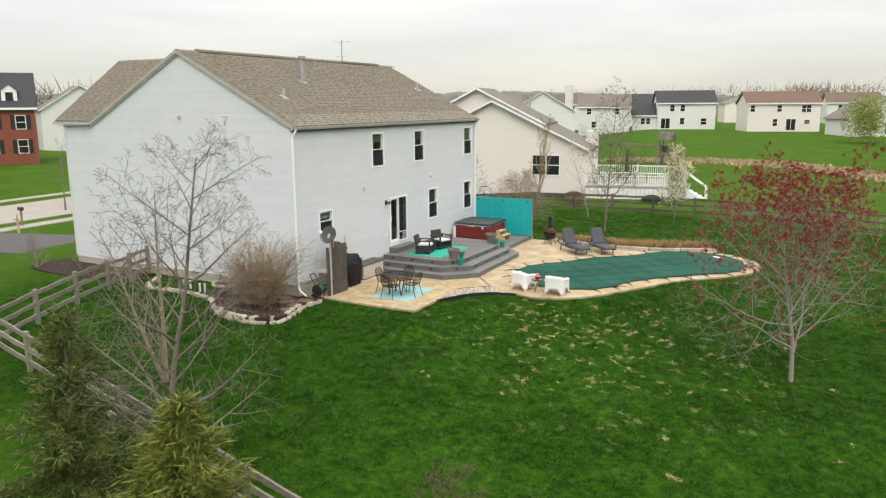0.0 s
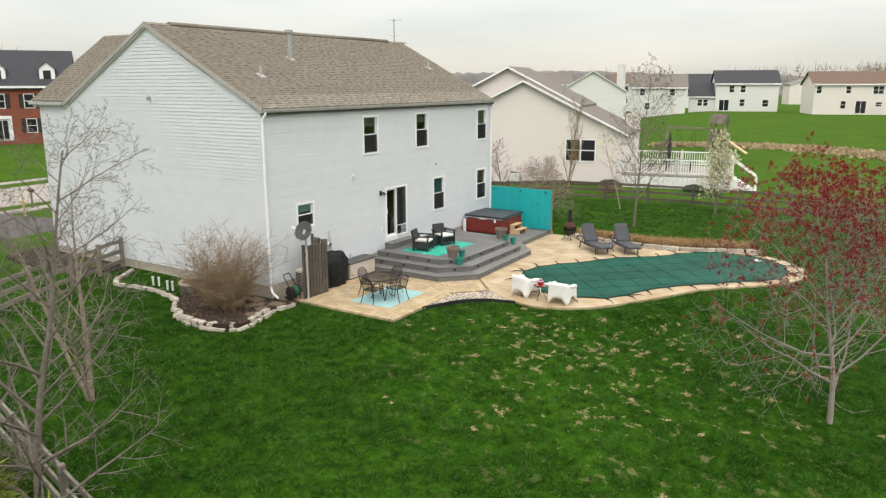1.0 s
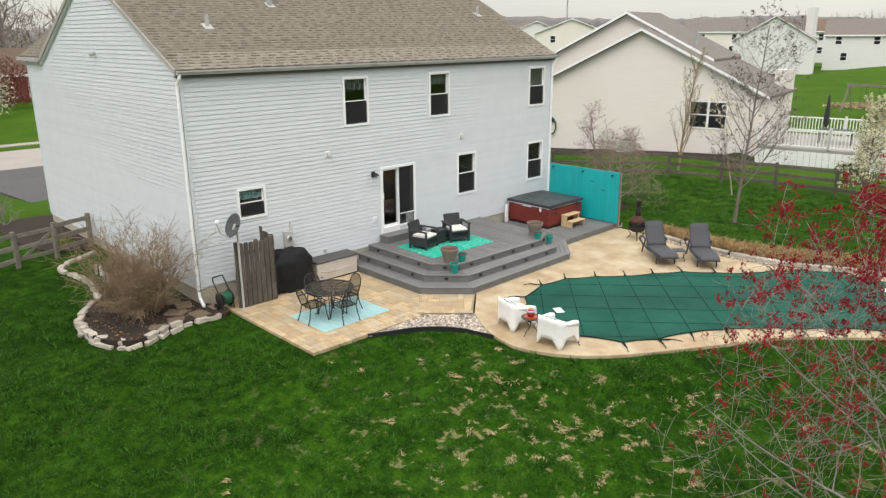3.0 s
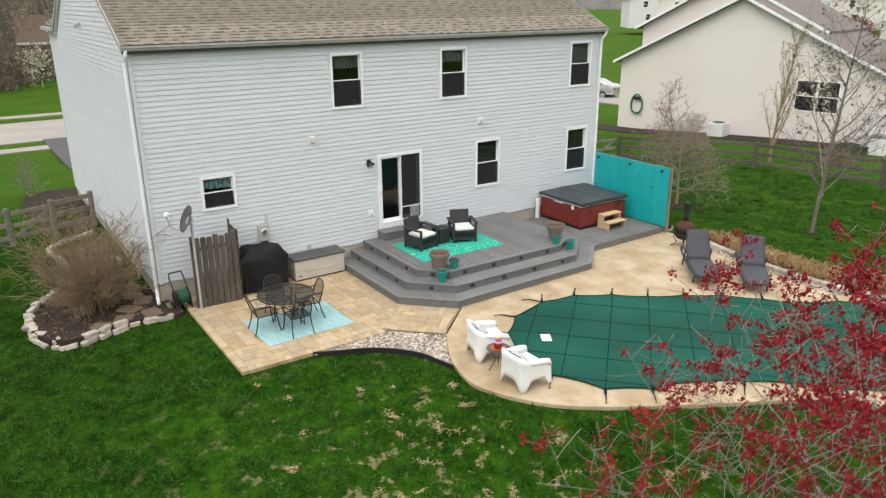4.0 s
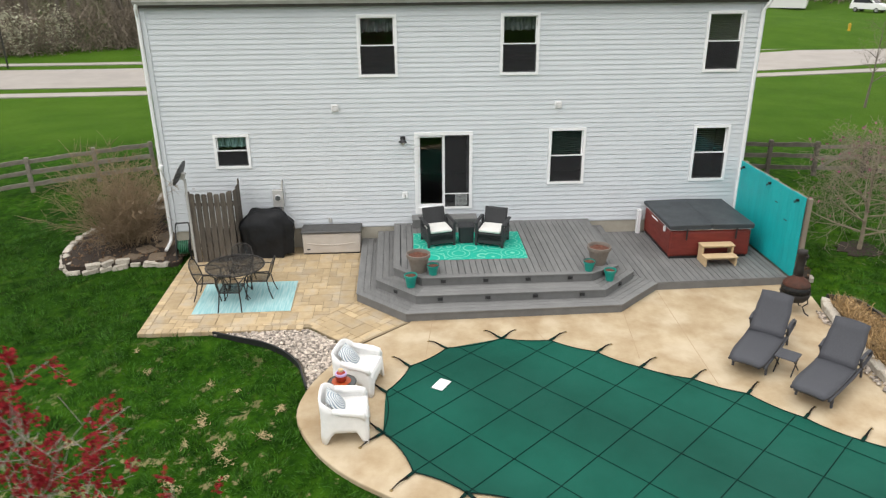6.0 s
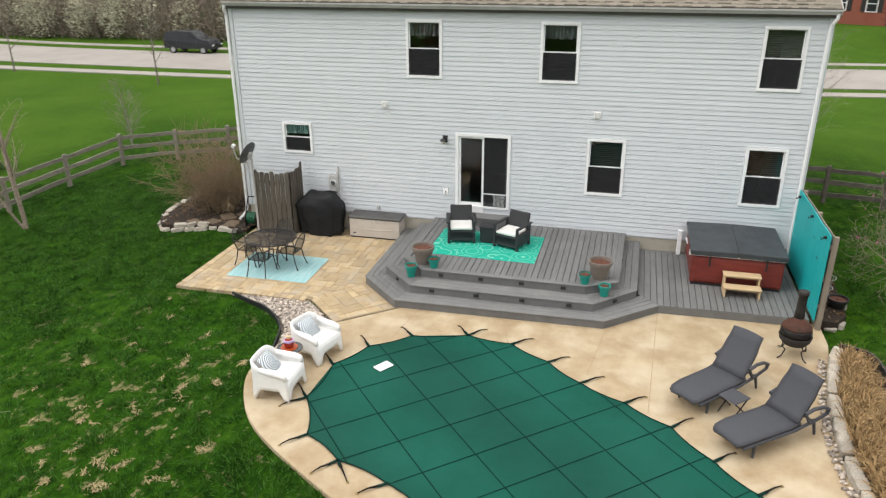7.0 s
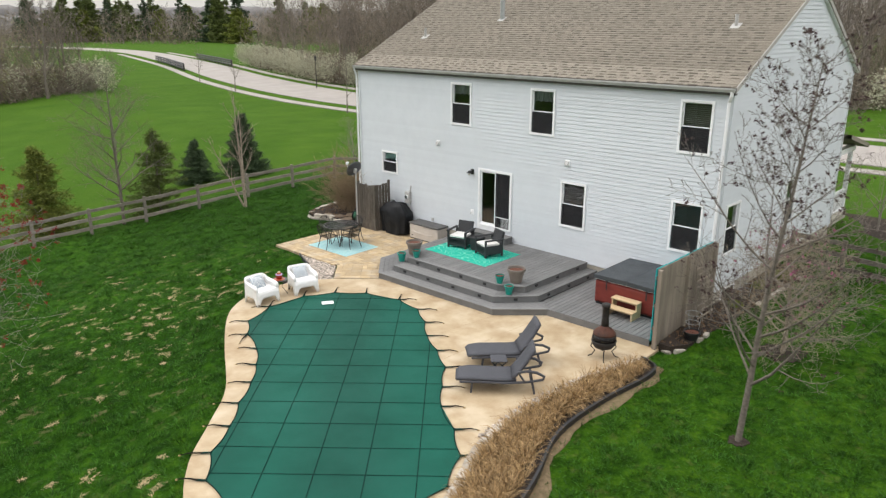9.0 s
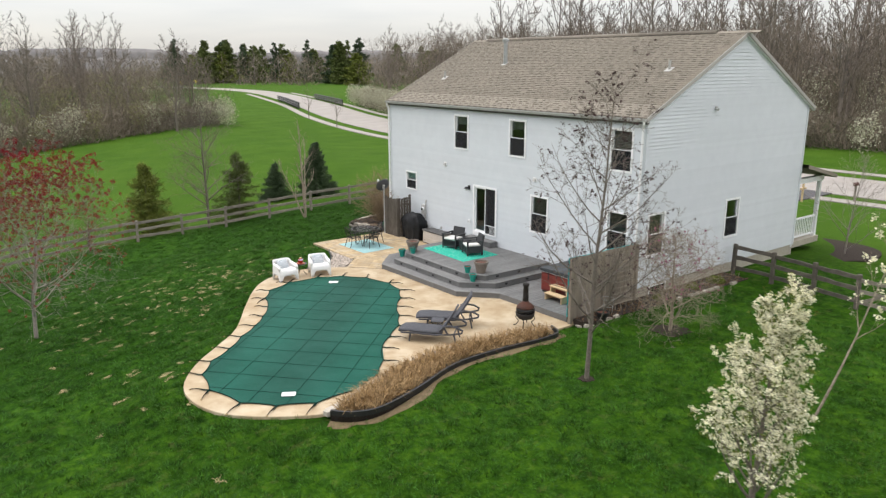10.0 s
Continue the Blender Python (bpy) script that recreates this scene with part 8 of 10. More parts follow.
def pebble_field(poly, count, seed, size, z, x0, x1, y0, y1):
    rs = np.random.RandomState(seed)
    pts = rs.rand(count * 3, 2) * np.array([x1 - x0, y1 - y0]) + np.array([x0, y0])
    pts = pts[inside(pts[:, 0], pts[:, 1], poly)][:count]
    b = bmesh.new()
    bmesh.ops.create_icosphere(b, subdivisions=1, radius=1.0)
    tv = np.array([v.co for v in b.verts])
    tf = np.array([[v.index for v in f.verts] for f in b.faces])
    b.free()
    n = len(pts)
    s = size * (0.6 + 0.9 * rs.rand(n, 1)) * np.stack([np.ones(n), 0.7 + 0.3 * rs.rand(n), 0.5 + 0.3 * rs.rand(n)], 1)
    a = rs.rand(n) * 6.283
    v = tv[None] * s[:, None, :]
    v = np.stack([v[..., 0] * np.cos(a)[:, None] - v[..., 1] * np.sin(a)[:, None], v[..., 0] * np.sin(a)[:, None] + v[..., 1] * np.cos(a)[:, None], v[..., 2]], -1)
    v += np.concatenate([pts, z + 0.02 * rs.rand(n, 1)], 1)[:, None, :]
    f = tf[None] + (np.arange(n) * len(tv))[:, None, None]
    return v.reshape(-1, 3), f.reshape(-1, 3)


v1, f1 = pebble_field(GRAVEL_IN, 2600, 5, 0.034, -0.045, 4.4, 6.9, 1.9, 4.9)
peb = new("pebbles", raw_mesh("pebbles", v1, f1, PEBBLE, True))
tagged(peb, "pale mixed river pebbles", "pebbles", kind="stuff")
STRIP_BED = [(4.6, 14.60), (5.8, 14.36), (7.0, 14.2), (8.3, 14.18), (9.3, 14.3), (9.3, 14.16), (8.3, 14.04), (7.0, 14.08), (5.8, 14.24), (4.6, 14.48)]
v1, f1 = pebble_field(STRIP_BED, 420, 6, 0.032, 0.015, 4.5, 9.4, 14.0, 14.7)
peb = new("pebbles", raw_mesh("pebbles", v1, f1, PEBBLE, True))
tagged(peb, "loose pale pebbles along the edging stones", "pebbles", kind="stuff")
ge = thing("bed_edging", "black edging strip between lawn and pebbles", "edging")
eline = spline([(4.62, 1.95), (4.88, 2.5), (5.13, 3.05), (5.53, 3.52), (5.97, 3.82), (6.37, 3.94), (6.8, 4.06)], 5, False)
rows = [[(x, y, -0.35), (x, y, 0.03), (x - 0.03, y + 0.02, 0.03), (x - 0.03, y + 0.02, -0.3)] for x, y in eline]
part("strip", Geo().grid(rows), BLACK, ge)


# ---- pavers ----
def paver_field(origin, angle, region, holes, nx, ny, seed, unit=0.165):
    rn = random.Random(seed)
    ca, sa = math.cos(angle), math.sin(angle)
    taken = set()
    for j in range(ny):
        for i in range(nx):
            if (i, j) in taken:
                continue
            opts = [(3, 2), (2, 2), (2, 1), (1, 1), (2, 3), (1, 2), (3, 2), (2, 2)]
            rn.shuffle(opts)
            for w, h in opts + [(1, 1)]:
                cells = [(i + a, j + b) for a in range(w) for b in range(h)]
                if all(c not in taken for c in cells):
                    break
            taken.update(cells)
            g_ = 0.005
            q = [(i * unit + g_, j * unit + g_), ((i + w) * unit - g_, j * unit + g_), ((i + w) * unit - g_, (j + h) * unit - g_), (i * unit + g_, (j + h) * unit - g_)]
            q = [(origin[0] + x * ca - y * sa, origin[1] + x * sa + y * ca) for x, y in q]
            for reg in region:
                cell = clip_to(q, reg)
                if len(cell) > 2:
                    area = abs(sum(cell[k][0] * cell[k - 1][1] - cell[k - 1][0] * cell[k][1] for k in range(len(cell)))) / 2
                    if area > 0.004:
                        dz = rn.uniform(-0.003, 0.003)
                        part("paver", Geo().prism(cell, -0.05, 0.0 + dz), PAVER, paver_bed, bevel=0.004)


paver_field((0.0, 0.6), 0.0, [[(0.03, 0.62), (4.36, 0.62), (4.36, 3.85), (3.34, 4.78), (0.03, 4.78)]], [], 27, 26, 6)
paver_field((3.0, 2.2), math.pi / 4, [[(4.36, 3.855), (5.30, 4.80), (4.42, 5.83), (3.345, 4.785)]], [], 24, 24, 7)
rn = random.Random(12)
for k in range(22):
    y0 = 0.44 + k * 0.158
    if y0 + 0.15 < 3.9:
        part("paver", Geo().box(4.375, 4.56, y0, y0 + 0.15, -0.09, 0.003), PAVER, paver_bed, bevel=0.006)
for k in range(27):
    x0 = 0.03 + k * 0.16
    part("paver", Geo().box(x0, x0 + 0.152, 0.44, 0.61, -0.09, 0.003), PAVER, paver_bed, bevel=0.006)
for k in range(8):
    a = (4.50 + k * 0.112, 3.90 + k * 0.115)
    d_ = 0.7071
    q = [(a[0], a[1]), (a[0] + 0.107, a[1] + 0.11), (a[0] + 0.107 - 0.13, a[1] + 0.11 + 0.13), (a[0] - 0.13, a[1] + 0.13)]
    part("paver", Geo().prism(q, -0.09, 0.004), PAVER, paver_bed, bevel=0.006)

# tussocks of grass on the back lawn, and mats of dead straw between them
BLADE = leafy("grass_blade", (0.044, 0.128, 0.007), (0.018, 0.070, 0.004), 0.5)
DEAD = leafy("dead_grass", (0.44, 0.345, 0.19), (0.30, 0.23, 0.12), 0.3)


def on_lawn(c):
    keep = np.ones(len(c), bool)
    for poly in (PATIO, POOL_DECK, GRAVEL_BED, GRASS_IN + GRASS_OUT[::-1], BED, HOUSE, SBED):
        keep &= ~inside(c[:, 0], c[:, 1], poly)
    return keep


def straw_mats():
    """Winding mats of flattened straw, thickest in the middle of the lawn."""
    rs = np.random.RandomState(29)
    a = np.stack([10.7 + 1.6 * rs.normal(size=62), 2.5 + 1.9 * rs.normal(size=62)], -1)
    b = np.stack([5 + 13 * rs.rand(26), -4 + 15 * rs.rand(26)], -1)
    d = np.stack([14.6 + 1.2 * rs.normal(size=18), 10.5 + 2.4 * rs.normal(size=18)], -1)
    size = np.concatenate([0.22 + 0.7 * rs.rand(62) ** 2.4, 0.12 + 0.25 * rs.rand(26), 0.2 + 0.35 * rs.rand(18)])
    c = np.concatenate([a, b, d])
    ok = on_lawn(c)
    return c[ok], size[ok]


MATS_AT, MATS_SIZE = straw_mats()


def dead_grass():
    rs = np.random.RandomState(30)
    out = []
    for (x, y), q in zip(MATS_AT, MATS_SIZE):
        for _ in range(rs.randint(1, 3)):
            a, n = rs.rand() * 6.283, int(10 + 46 * q)
            t = np.linspace(-0.5, 0.5, n) * 0.6 * q
            bend = rs.normal() * 1.6
            out.append(np.stack([x + rs.normal() * 0.08 * q + t * math.cos(a) - bend * t * t * math.sin(a), y + rs.normal() * 0.08 * q + t * math.sin(a) + bend * t * t * math.cos(a)], -1)
                       + rs.normal(size=(n, 2)) * (0.018 + 0.022 * q))
    p = np.concatenate(out)
    p = p[on_lawn(p)]
    m = len(p)
    z = ground_height(p[:, 0], p[:, 1]) + 0.01 + 0.02 * rs.rand(m)
    p = np.concatenate([p, z[:, None]], 1)
    way = rs.normal(size=(m, 3)) * np.array([1, 1, 0.18])
    way *= ((0.05 + 0.07 * rs.rand(m)) / np.linalg.norm(way, axis=1))[:, None]
    v, f = slivers_of(p, p + way, 0.014)
    return raw_mesh("dead_grass", v, f, DEAD)


def slivers_of(a, b, width):
    """Thin triangles that lie flat, from a to b."""
    d = b - a
    side = np.stack([-d[:, 1], d[:, 0], np.zeros(len(a))], -1)
    side *= (width / 2 / (np.linalg.norm(side, axis=1) + 1e-9))[:, None]
    return np.stack([a - side, a + side, b], 1).reshape(-1, 3), np.arange(3 * len(a)).reshape(-1, 3)


def grass_tufts():
    rs = np.random.RandomState(15)
    n = 9500
    c = np.stack([-3.0 + 24.0 * rs.rand(n), -11.0 + 36.0 * rs.rand(n)], -1)
    near_mat = (np.hypot(c[:, None, 0] - MATS_AT[None, :, 0], c[:, None, 1] - MATS_AT[None, :, 1]) < 0.03 + 0.11 * MATS_SIZE[None]).any(1)
    c = c[on_lawn(c) & ~near_mat]
    per = 36
    wide = np.repeat(0.07 + 0.10 * rs.rand(len(c)), per)
    p = np.repeat(c, per, 0)
    m = len(p)
    off = rs.normal(size=(m, 2)) * wide[:, None]
    lean = off * 0.5 + np.repeat(rs.normal(size=(len(c), 2)) * 0.03, per, 0)
    p = p + off
    ok = on_lawn(p)
    p, off, lean, wide = p[ok], off[ok], lean[ok], wide[ok]
    m = len(p)
    tall = (0.05 + 0.07 * rs.rand(m)) * (1.15 - np.clip(np.hypot(off[:, 0], off[:, 1]) / (2.6 * wide), 0, 0.7))
    p = np.concatenate([p, ground_height(p[:, 0], p[:, 1])[:, None]], 1)
    way = np.concatenate([lean + rs.normal(size=(m, 2)) * 0.03, tall[:, None]], 1)
    side = np.stack([rs.normal(size=m), rs.normal(size=m), np.zeros(m)], -1)
    side *= (0.012 / np.linalg.norm(side, axis=1))[:, None]
    v = np.stack([p - side, p + side, p + way], 1).reshape(-1, 3)
    v[0::3, 2] -= 0.02
    v[1::3, 2] -= 0.02
    return raw_mesh("grass", v, np.arange(3 * m).reshape(m, 3), BLADE)


tagged(new("grass", grass_tufts()), "uneven tussocks of spring grass on the lawn", "grass", kind="stuff")
tagged(new("dead_grass", dead_grass()), "mats of dead straw-coloured grass in the lawn", "dead grass", kind="stuff")

# leaf litter and the first green shoots in the beds
LITTER = leafy("leaf_litter", (0.22, 0.14, 0.08), (0.13, 0.08, 0.045), 0.5)


def scatter_in(poly, n, seed, z):
    rs = np.random.RandomState(seed)
    q = np.array(poly)
    lo, hi = q.min(0), q.max(0)
    p = lo + (hi - lo) * rs.rand(n, 2)
    p = p[inside(p[:, 0], p[:, 1], poly)]
    return np.concatenate([p, np.full((len(p), 1), z)], 1)


lt = new("leaf_litter", clump_mesh("leaf_litter", np.concatenate([scatter_in(SBED, 900, 1, 0.165), scatter_in(BED, 1500, 2, 0.055)]), 0.035, LITTER, 6))
tagged(lt, "brown fallen leaves and bark chips scattered over the beds", "leaf litter", kind="stuff")
for x, y, r_, z_ in ((-3.9, 15.2, 0.35, 0.15), (-2.6, 15.1, 0.28, 0.15), (-0.6, 15.15, 0.22, 0.15), (-9.2, -0.9, 0.3, 0.16), (-8.5, -0.7, 0.25, 0.16)):
    rs = np.random.RandomState(int(100 * r_))
    d = rs.normal(size=(260, 3))
    d /= np.linalg.norm(d, axis=1)[:, None]
    d[:, 2] = np.abs(d[:, 2]) * 0.7
    pl = thing("perennial_plant", "low fresh green perennial sprouting in the mulch", "plant", pose(x, y, z_), "perennials in the beds")
    part("foliage", clump_mesh("foliage", d * r_ * (0.5 + 0.5 * rs.rand(260, 1)), 0.05, GREEN_LEAF, 5), None, pl)
for x, y in ((1.9, 15.05), (-1.4, 15.05)):
    hp = thing("wire_hoop", "rusty round wire plant support standing in the side bed", "plant support", pose(x, y, 0.15), "wire plant supports")
    for z_, r_ in ((0.25, 0.17), (0.5, 0.2)):
        part("ring", Geo().tube(ring_points(r_, z_, 20), 0.008, 5, False), METAL_GREY, hp)
    for k in range(3):
        c_, s_ = math.cos(k * 2.1), math.sin(k * 2.1)
        part("leg", Geo().tube([(0.15 * c_, 0.15 * s_, -0.05), (0.2 * c_, 0.2 * s_, 0.5)], 0.007, 5), METAL_GREY, hp)

# ---- the neighbouring house ----
CREAM = mat("cream_siding", (0.76, 0.71, 0.665), (0.72, 0.67, 0.625), scale=2, rough=0.6, bump=0.05, bump_scale=9, stretch_by=(0.3, 0.3, 9), stain=(0.66, 0.60, 0.54), stain_scale=0.3)
WHITE_WALL = mat("white_house_siding", (0.72, 0.72, 0.70), (0.66, 0.66, 0.64), scale=1.2, rough=0.6, bump=0.05, bump_scale=9, stretch_by=(0.3, 0.3, 9))
BRICK = mat("red_brick_wall", (0.27, 0.085, 0.052), (0.20, 0.062, 0.04), scale=14, rough=0.9, bump=0.15, bump_scale=30, stain=(0.16, 0.035, 0.02), stain_scale=0.6)
ROOF_BROWN = mat("brown_shingle_roof", (0.16, 0.115, 0.085), (0.12, 0.088, 0.066), scale=5, rough=0.95, bump=0.2)
ROOF_DARK = mat("charcoal_shingle_roof", (0.05, 0.052, 0.06), (0.035, 0.037, 0.043), scale=5, rough=0.95, bump=0.2)
ROOF_RUST = mat("rust_shingle_roof", (0.165, 0.105, 0.078), (0.125, 0.08, 0.06), scale=5, rough=0.95, bump=0.2)
ROOF_GREY = mat("grey_brown_shingle_roof", (0.19, 0.17, 0.15), (0.14, 0.125, 0.11), scale=5, rough=0.95, bump=0.2)
DARK_GLASS = mat("dark_window_pane", (0.02, 0.022, 0.025), (0.014, 0.015, 0.018), scale=2, rough=0.06, bump=0)


def house_window(parent, face, u, z, w, h, grid=False, door=False):
    wd = new("door" if door else "window")
    wd.parent = parent
    g = Geo()
    t = 0.07
    for a, b, c, d in ((u - w / 2 - t, u - w / 2, z - t, z + h + t), (u + w / 2, u + w / 2 + t, z - t, z + h + t), (u - w / 2, u + w / 2, z + h, z + h + t), (u - w / 2, u + w / 2, z - t, z)):
        face.block(g, a, b, -0.01, 0.05, c, d)
    if not door:
        face.block(g, u - w / 2, u + w / 2, 0.0, 0.045, z + h / 2 - 0.03, z + h / 2 + 0.03)
    if w > 1.3 or door:
        face.block(g, u - 0.035, u + 0.035, 0.0, 0.04, z, z + h)
    part("window_frame", g, TRIM, wd)
    g = Geo()
    face.block(g, u - w / 2, u + w / 2, 0.004, 0.02, z, z + h)
    part("pane", g, DARK_GLASS, wd)
    return wd


def far_house(label, p1, p2, depth, base, wall_h, roof_h, wall_mat, roof_mat, windows=(), gable_front=False, garage=False):
    """A house by the ends of its near wall, left to right."""
    a, b = Vector((*p1, 0)), Vector((*p2, 0))
    u = (b - a).normalized()
    n = Vector((u.y, -u.x, 0))
    width = (b - a).length
    h = thing("house", label, "house")
    F = Face((a.x, a.y, base), u, n)
    g = Geo()
    F.block(g, 0, width, -depth, 0, -0.8, wall_h)
    if gable_front:
        for nn in (0.0, -depth):
            g.add([F.p(0, nn, wall_h), F.p(width, nn, wall_h), F.p(width / 2, nn, wall_h + roof_h)], [(0, 1, 2)])
    else:
        for uu in (0.0, width):
            g.add([F.p(uu, 0, wall_h), F.p(uu, -depth, wall_h), F.p(uu, -depth / 2, wall_h + roof_h)], [(0, 1, 2)])
    part("wall", welded(g, "wall", wall_mat), None, h)
    o = 0.35
    g = Geo()
    if gable_front:
        k = o * roof_h / (width / 2)
        for s0, s1 in ((-o, width / 2), (width + o, width / 2)):
            q = [F.p(s0, o, wall_h - k), F.p(s0, -depth - o, wall_h - k), F.p(s1, -depth - o, wall_h + roof_h), F.p(s1, o, wall_h + roof_h)]
            q += [v - Vector((0, 0, 0.14)) for v in q]
            g.add(q, [(0, 1, 2, 3), (7, 6, 5, 4), (0, 4, 5, 1), (1, 5, 6, 2), (2, 6, 7, 3), (3, 7, 4, 0)])
    else:
        k = o * roof_h / (depth / 2)
        for n0, n1 in ((o, -depth / 2), (-depth - o, -depth / 2)):
            q = [F.p(-o, n0, wall_h - k), F.p(width + o, n0, wall_h - k), F.p(width + o, n1, wall_h + roof_h), F.p(-o, n1, wall_h + roof_h)]
            q += [v - Vector((0, 0, 0.14)) for v in q]
            g.add(q, [(0, 1, 2, 3), (7, 6, 5, 4), (0, 4, 5, 1), (1, 5, 6, 2), (2, 6, 7, 3), (3, 7, 4, 0)])
    part("roof", welded(g, "roof", roof_mat), None, h)
    g = Geo()
    if gable_front:
        for s0, s1 in ((-o, width / 2), (width + o, width / 2)):
            k = o * roof_h / (width / 2)
            q = [F.p(s0, o + 0.02, wall_h - k - 0.15), F.p(s0, o + 0.02, wall_h - k), F.p(s1, o + 0.02, wall_h + roof_h), F.p(s1, o + 0.02, wall_h + roof_h - 0.15)]
            q += [v + n * 0.04 for v in q]
            g.add(q, [(0, 1, 2, 3), (7, 6, 5, 4), (0, 4, 5, 1), (1, 5, 6, 2), (2, 6, 7, 3), (3, 7, 4, 0)])
    else:
        F.block(g, -o, width + o, o, o + 0.05, wall_h - 0.3, wall_h - 0.06)
    part("fascia", g, TRIM, h)
    for uu, zz, ww, hh, *kind in windows:
        house_window(h, F, uu * width, zz, ww, hh, door=bool(kind))
    return h, F, width


ang = radians(10.5)
ux, uy = math.cos(ang), math.sin(ang)
vx, vy = -uy, ux
cx, cy = -6.64, 32.13
nb, NF, nw = far_house("neighbouring cream-sided house with a broad gable and brown roof", (cx - 7.4 * ux, cy - 7.4 * uy), (cx + 7.0 * ux, cy + 7.0 * uy), 6.5, -0.15, 3.8, 3.5, CREAM, ROOF_GREY,
                       [(0.755, 1.7, 0.95, 1.45), (0.83, 1.7, 0.95, 1.45)], gable_front=True)
far_house("taller cream gable wing of the neighbouring house", (cx - 7.0 * ux + 1.5 * vx, cy - 7.0 * uy + 1.5 * vy), (cx + 3.4 * ux + 1.5 * vx, cy + 3.4 * uy + 1.5 * vy), 5.2, -0.15, 5.7, 2.6, CREAM, ROOF_GREY, gable_front=True)
part("chimney", Geo().box(cx + 7.05 * ux + 5.2 * vx - 0.5, cx + 7.05 * ux + 5.2 * vx + 0.15, cy + 7.05 * uy + 5.2 * vy - 0.7, cy + 7.05 * uy + 5.2 * vy + 0.7, -0.2, 4.7), CREAM, nb)
for du, dv, hh in ((2.2, 2.5, 0.9), (-0.8, 4.0, 0.4)):
    px, py = cx + du * ux + dv * vx, cy + du * uy + dv * vy
    part("vent_pipe", Geo().tube([(px, py, 5.0), (px, py, 7.25 + hh - abs(du) * 0.32)], 0.08, 8), METAL_GREY, nb)
nac = thing("air_conditioner", "white air conditioner unit against the neighbouring wall", "air conditioner", pose(cx - 0.6 * ux - 0.7 * vx, cy - 0.6 * uy - 0.7 * vy, gz(-7, 31.2), 0, 0, 10.5))
part("case", Geo().box(-0.45, 0.45, -0.4, 0.4, 0.0, 0.75), WHITE_PVC, nac, bevel=0.03)
part("fan_grille", Geo().lathe([(0.32, 0.751), (0.34, 0.77), (0.02, 0.79)], n=18), BLACK, nac)
nh = thing("hose_reel", "green hose wound on a wall holder", "hose reel", Matrix.Translation(NF.p(1.3, 0.02, 1.1)) @ Matrix.Rotation(ang, 4, "Z"))
part("hose", Geo().tube([(0.38 * math.cos(a), -0.1 - 0.004 * (k % 4), 0.62 * math.sin(a) * (0.9 + 0.1 * math.sin(a))) for k, a in enumerate(np.arange(0, 25, 0.45))], 0.05, 6), HOSE, nh)
part("holder", Geo().box(-0.2, 0.2, -0.12, -0.02, 0.3, 0.5), BLACK, nh)
bed_line = [NF.p(u_, 0.85, 0).to_2d().to_tuple() for u_ in (-1.2, 1, 3, 5, 7, 9, 11, 13, 14.2)]
strip("planting_bed", bed_line, 1.6, 0.04, MULCH, label="dark mulch bed along the neighbouring wall", category="planting bed")

# ---- white vinyl-railed deck next door ----
VINYL_W = mat("white_vinyl_rail", (0.80, 0.80, 0.79), (0.74, 0.74, 0.73), scale=5, rough=0.4, bump=0.01)
vd = thing("raised_deck", "neighbouring raised deck with white vinyl railing and skirting", "deck", pose(0.85, 31.6, 0.0, 0, 0, 12))
part("platform", Geo().box(0, 6.9, 0, 6.4, 0.85, 1.0), mat("grey_tan_decking", (0.34, 0.32, 0.29), (0.27, 0.255, 0.23), scale=3, rough=0.8, bump=0.1, stretch_by=(1, 8, 1)), vd, "grey-tan decking")
board = Geo().box(0, 0.285, -0.02, 0.0, 0.06, 0.85).mesh("skirting_board", VINYL_W)
for k in range(23):
    part("skirting_board", board, None, vd, at=pose(k * 0.3, 0, 0.01 * (k % 2)))
part("skirting", Geo().box(6.9, 6.92, 0, 6.4, 0.05, 0.85), VINYL_W, vd)


BALUSTER = Geo().box(-0.02, 0.02, -0.018, 0.018, 0.16, 0.95).mesh("baluster", VINYL_W)


def vinyl_rail(x0, y0, x1, y1, z):
    a, b_ = Vector((x0, y0)), Vector((x1, y1))
    ln, yaw = (b_ - a).length, math.degrees(math.atan2(y1 - y0, x1 - x0))
    m = pose(x0, y0, z, 0, 0, yaw)
    part("top_rail", Geo().box(0, ln, -0.04, 0.04, 0.95, 1.02), VINYL_W, vd, at=m)
    part("bottom_rail", Geo().box(0, ln, -0.03, 0.03, 0.1, 0.16), VINYL_W, vd, at=m)
    n = int(ln / 0.16)
    for k in range(n):
        part("baluster", BALUSTER, None, vd, at=m @ pose(k * ln / n + 0.08, 0, 0))
    for x in (0, ln):
        part("post", Geo().box(x - 0.07, x + 0.07, -0.07, 0.07, 0, 1.15), VINYL_W, vd, at=m, bevel=0.02)


for q in ((0, 0, 3.5, 0), (3.5, 0, 6.9, 0), (6.9, 2.2, 6.9, 6.4), (0.2, 6.4, 3.5, 6.4), (3.5, 6.4, 6.9, 6.4)):
    vinyl_rail(*q, 1.0)
g = Geo()
for k in range(5):
    g.box(6.92 + k * 0.3, 7.22 + k * 0.3, 0.3, 1.8, 0.0, 0.85 - k * 0.17)
part("stair", g, VINYL_W, vd)
for y in (0.3, 1.8):
    part("stair_rail", Geo().tube([(7.0, y, 2.0), (8.4, y, 1.0), (8.4, y, 0.0)], 0.05, 6), VINYL_W, vd)
umb = thing("closed_umbrella", "closed black patio umbrella on the neighbouring deck", "umbrella", pose(2.6, 36.4, 1.0))
part("pole", Geo().tube([(0, 0, 0), (0, 0, 2.5)], 0.03, 8), BLACK, umb)
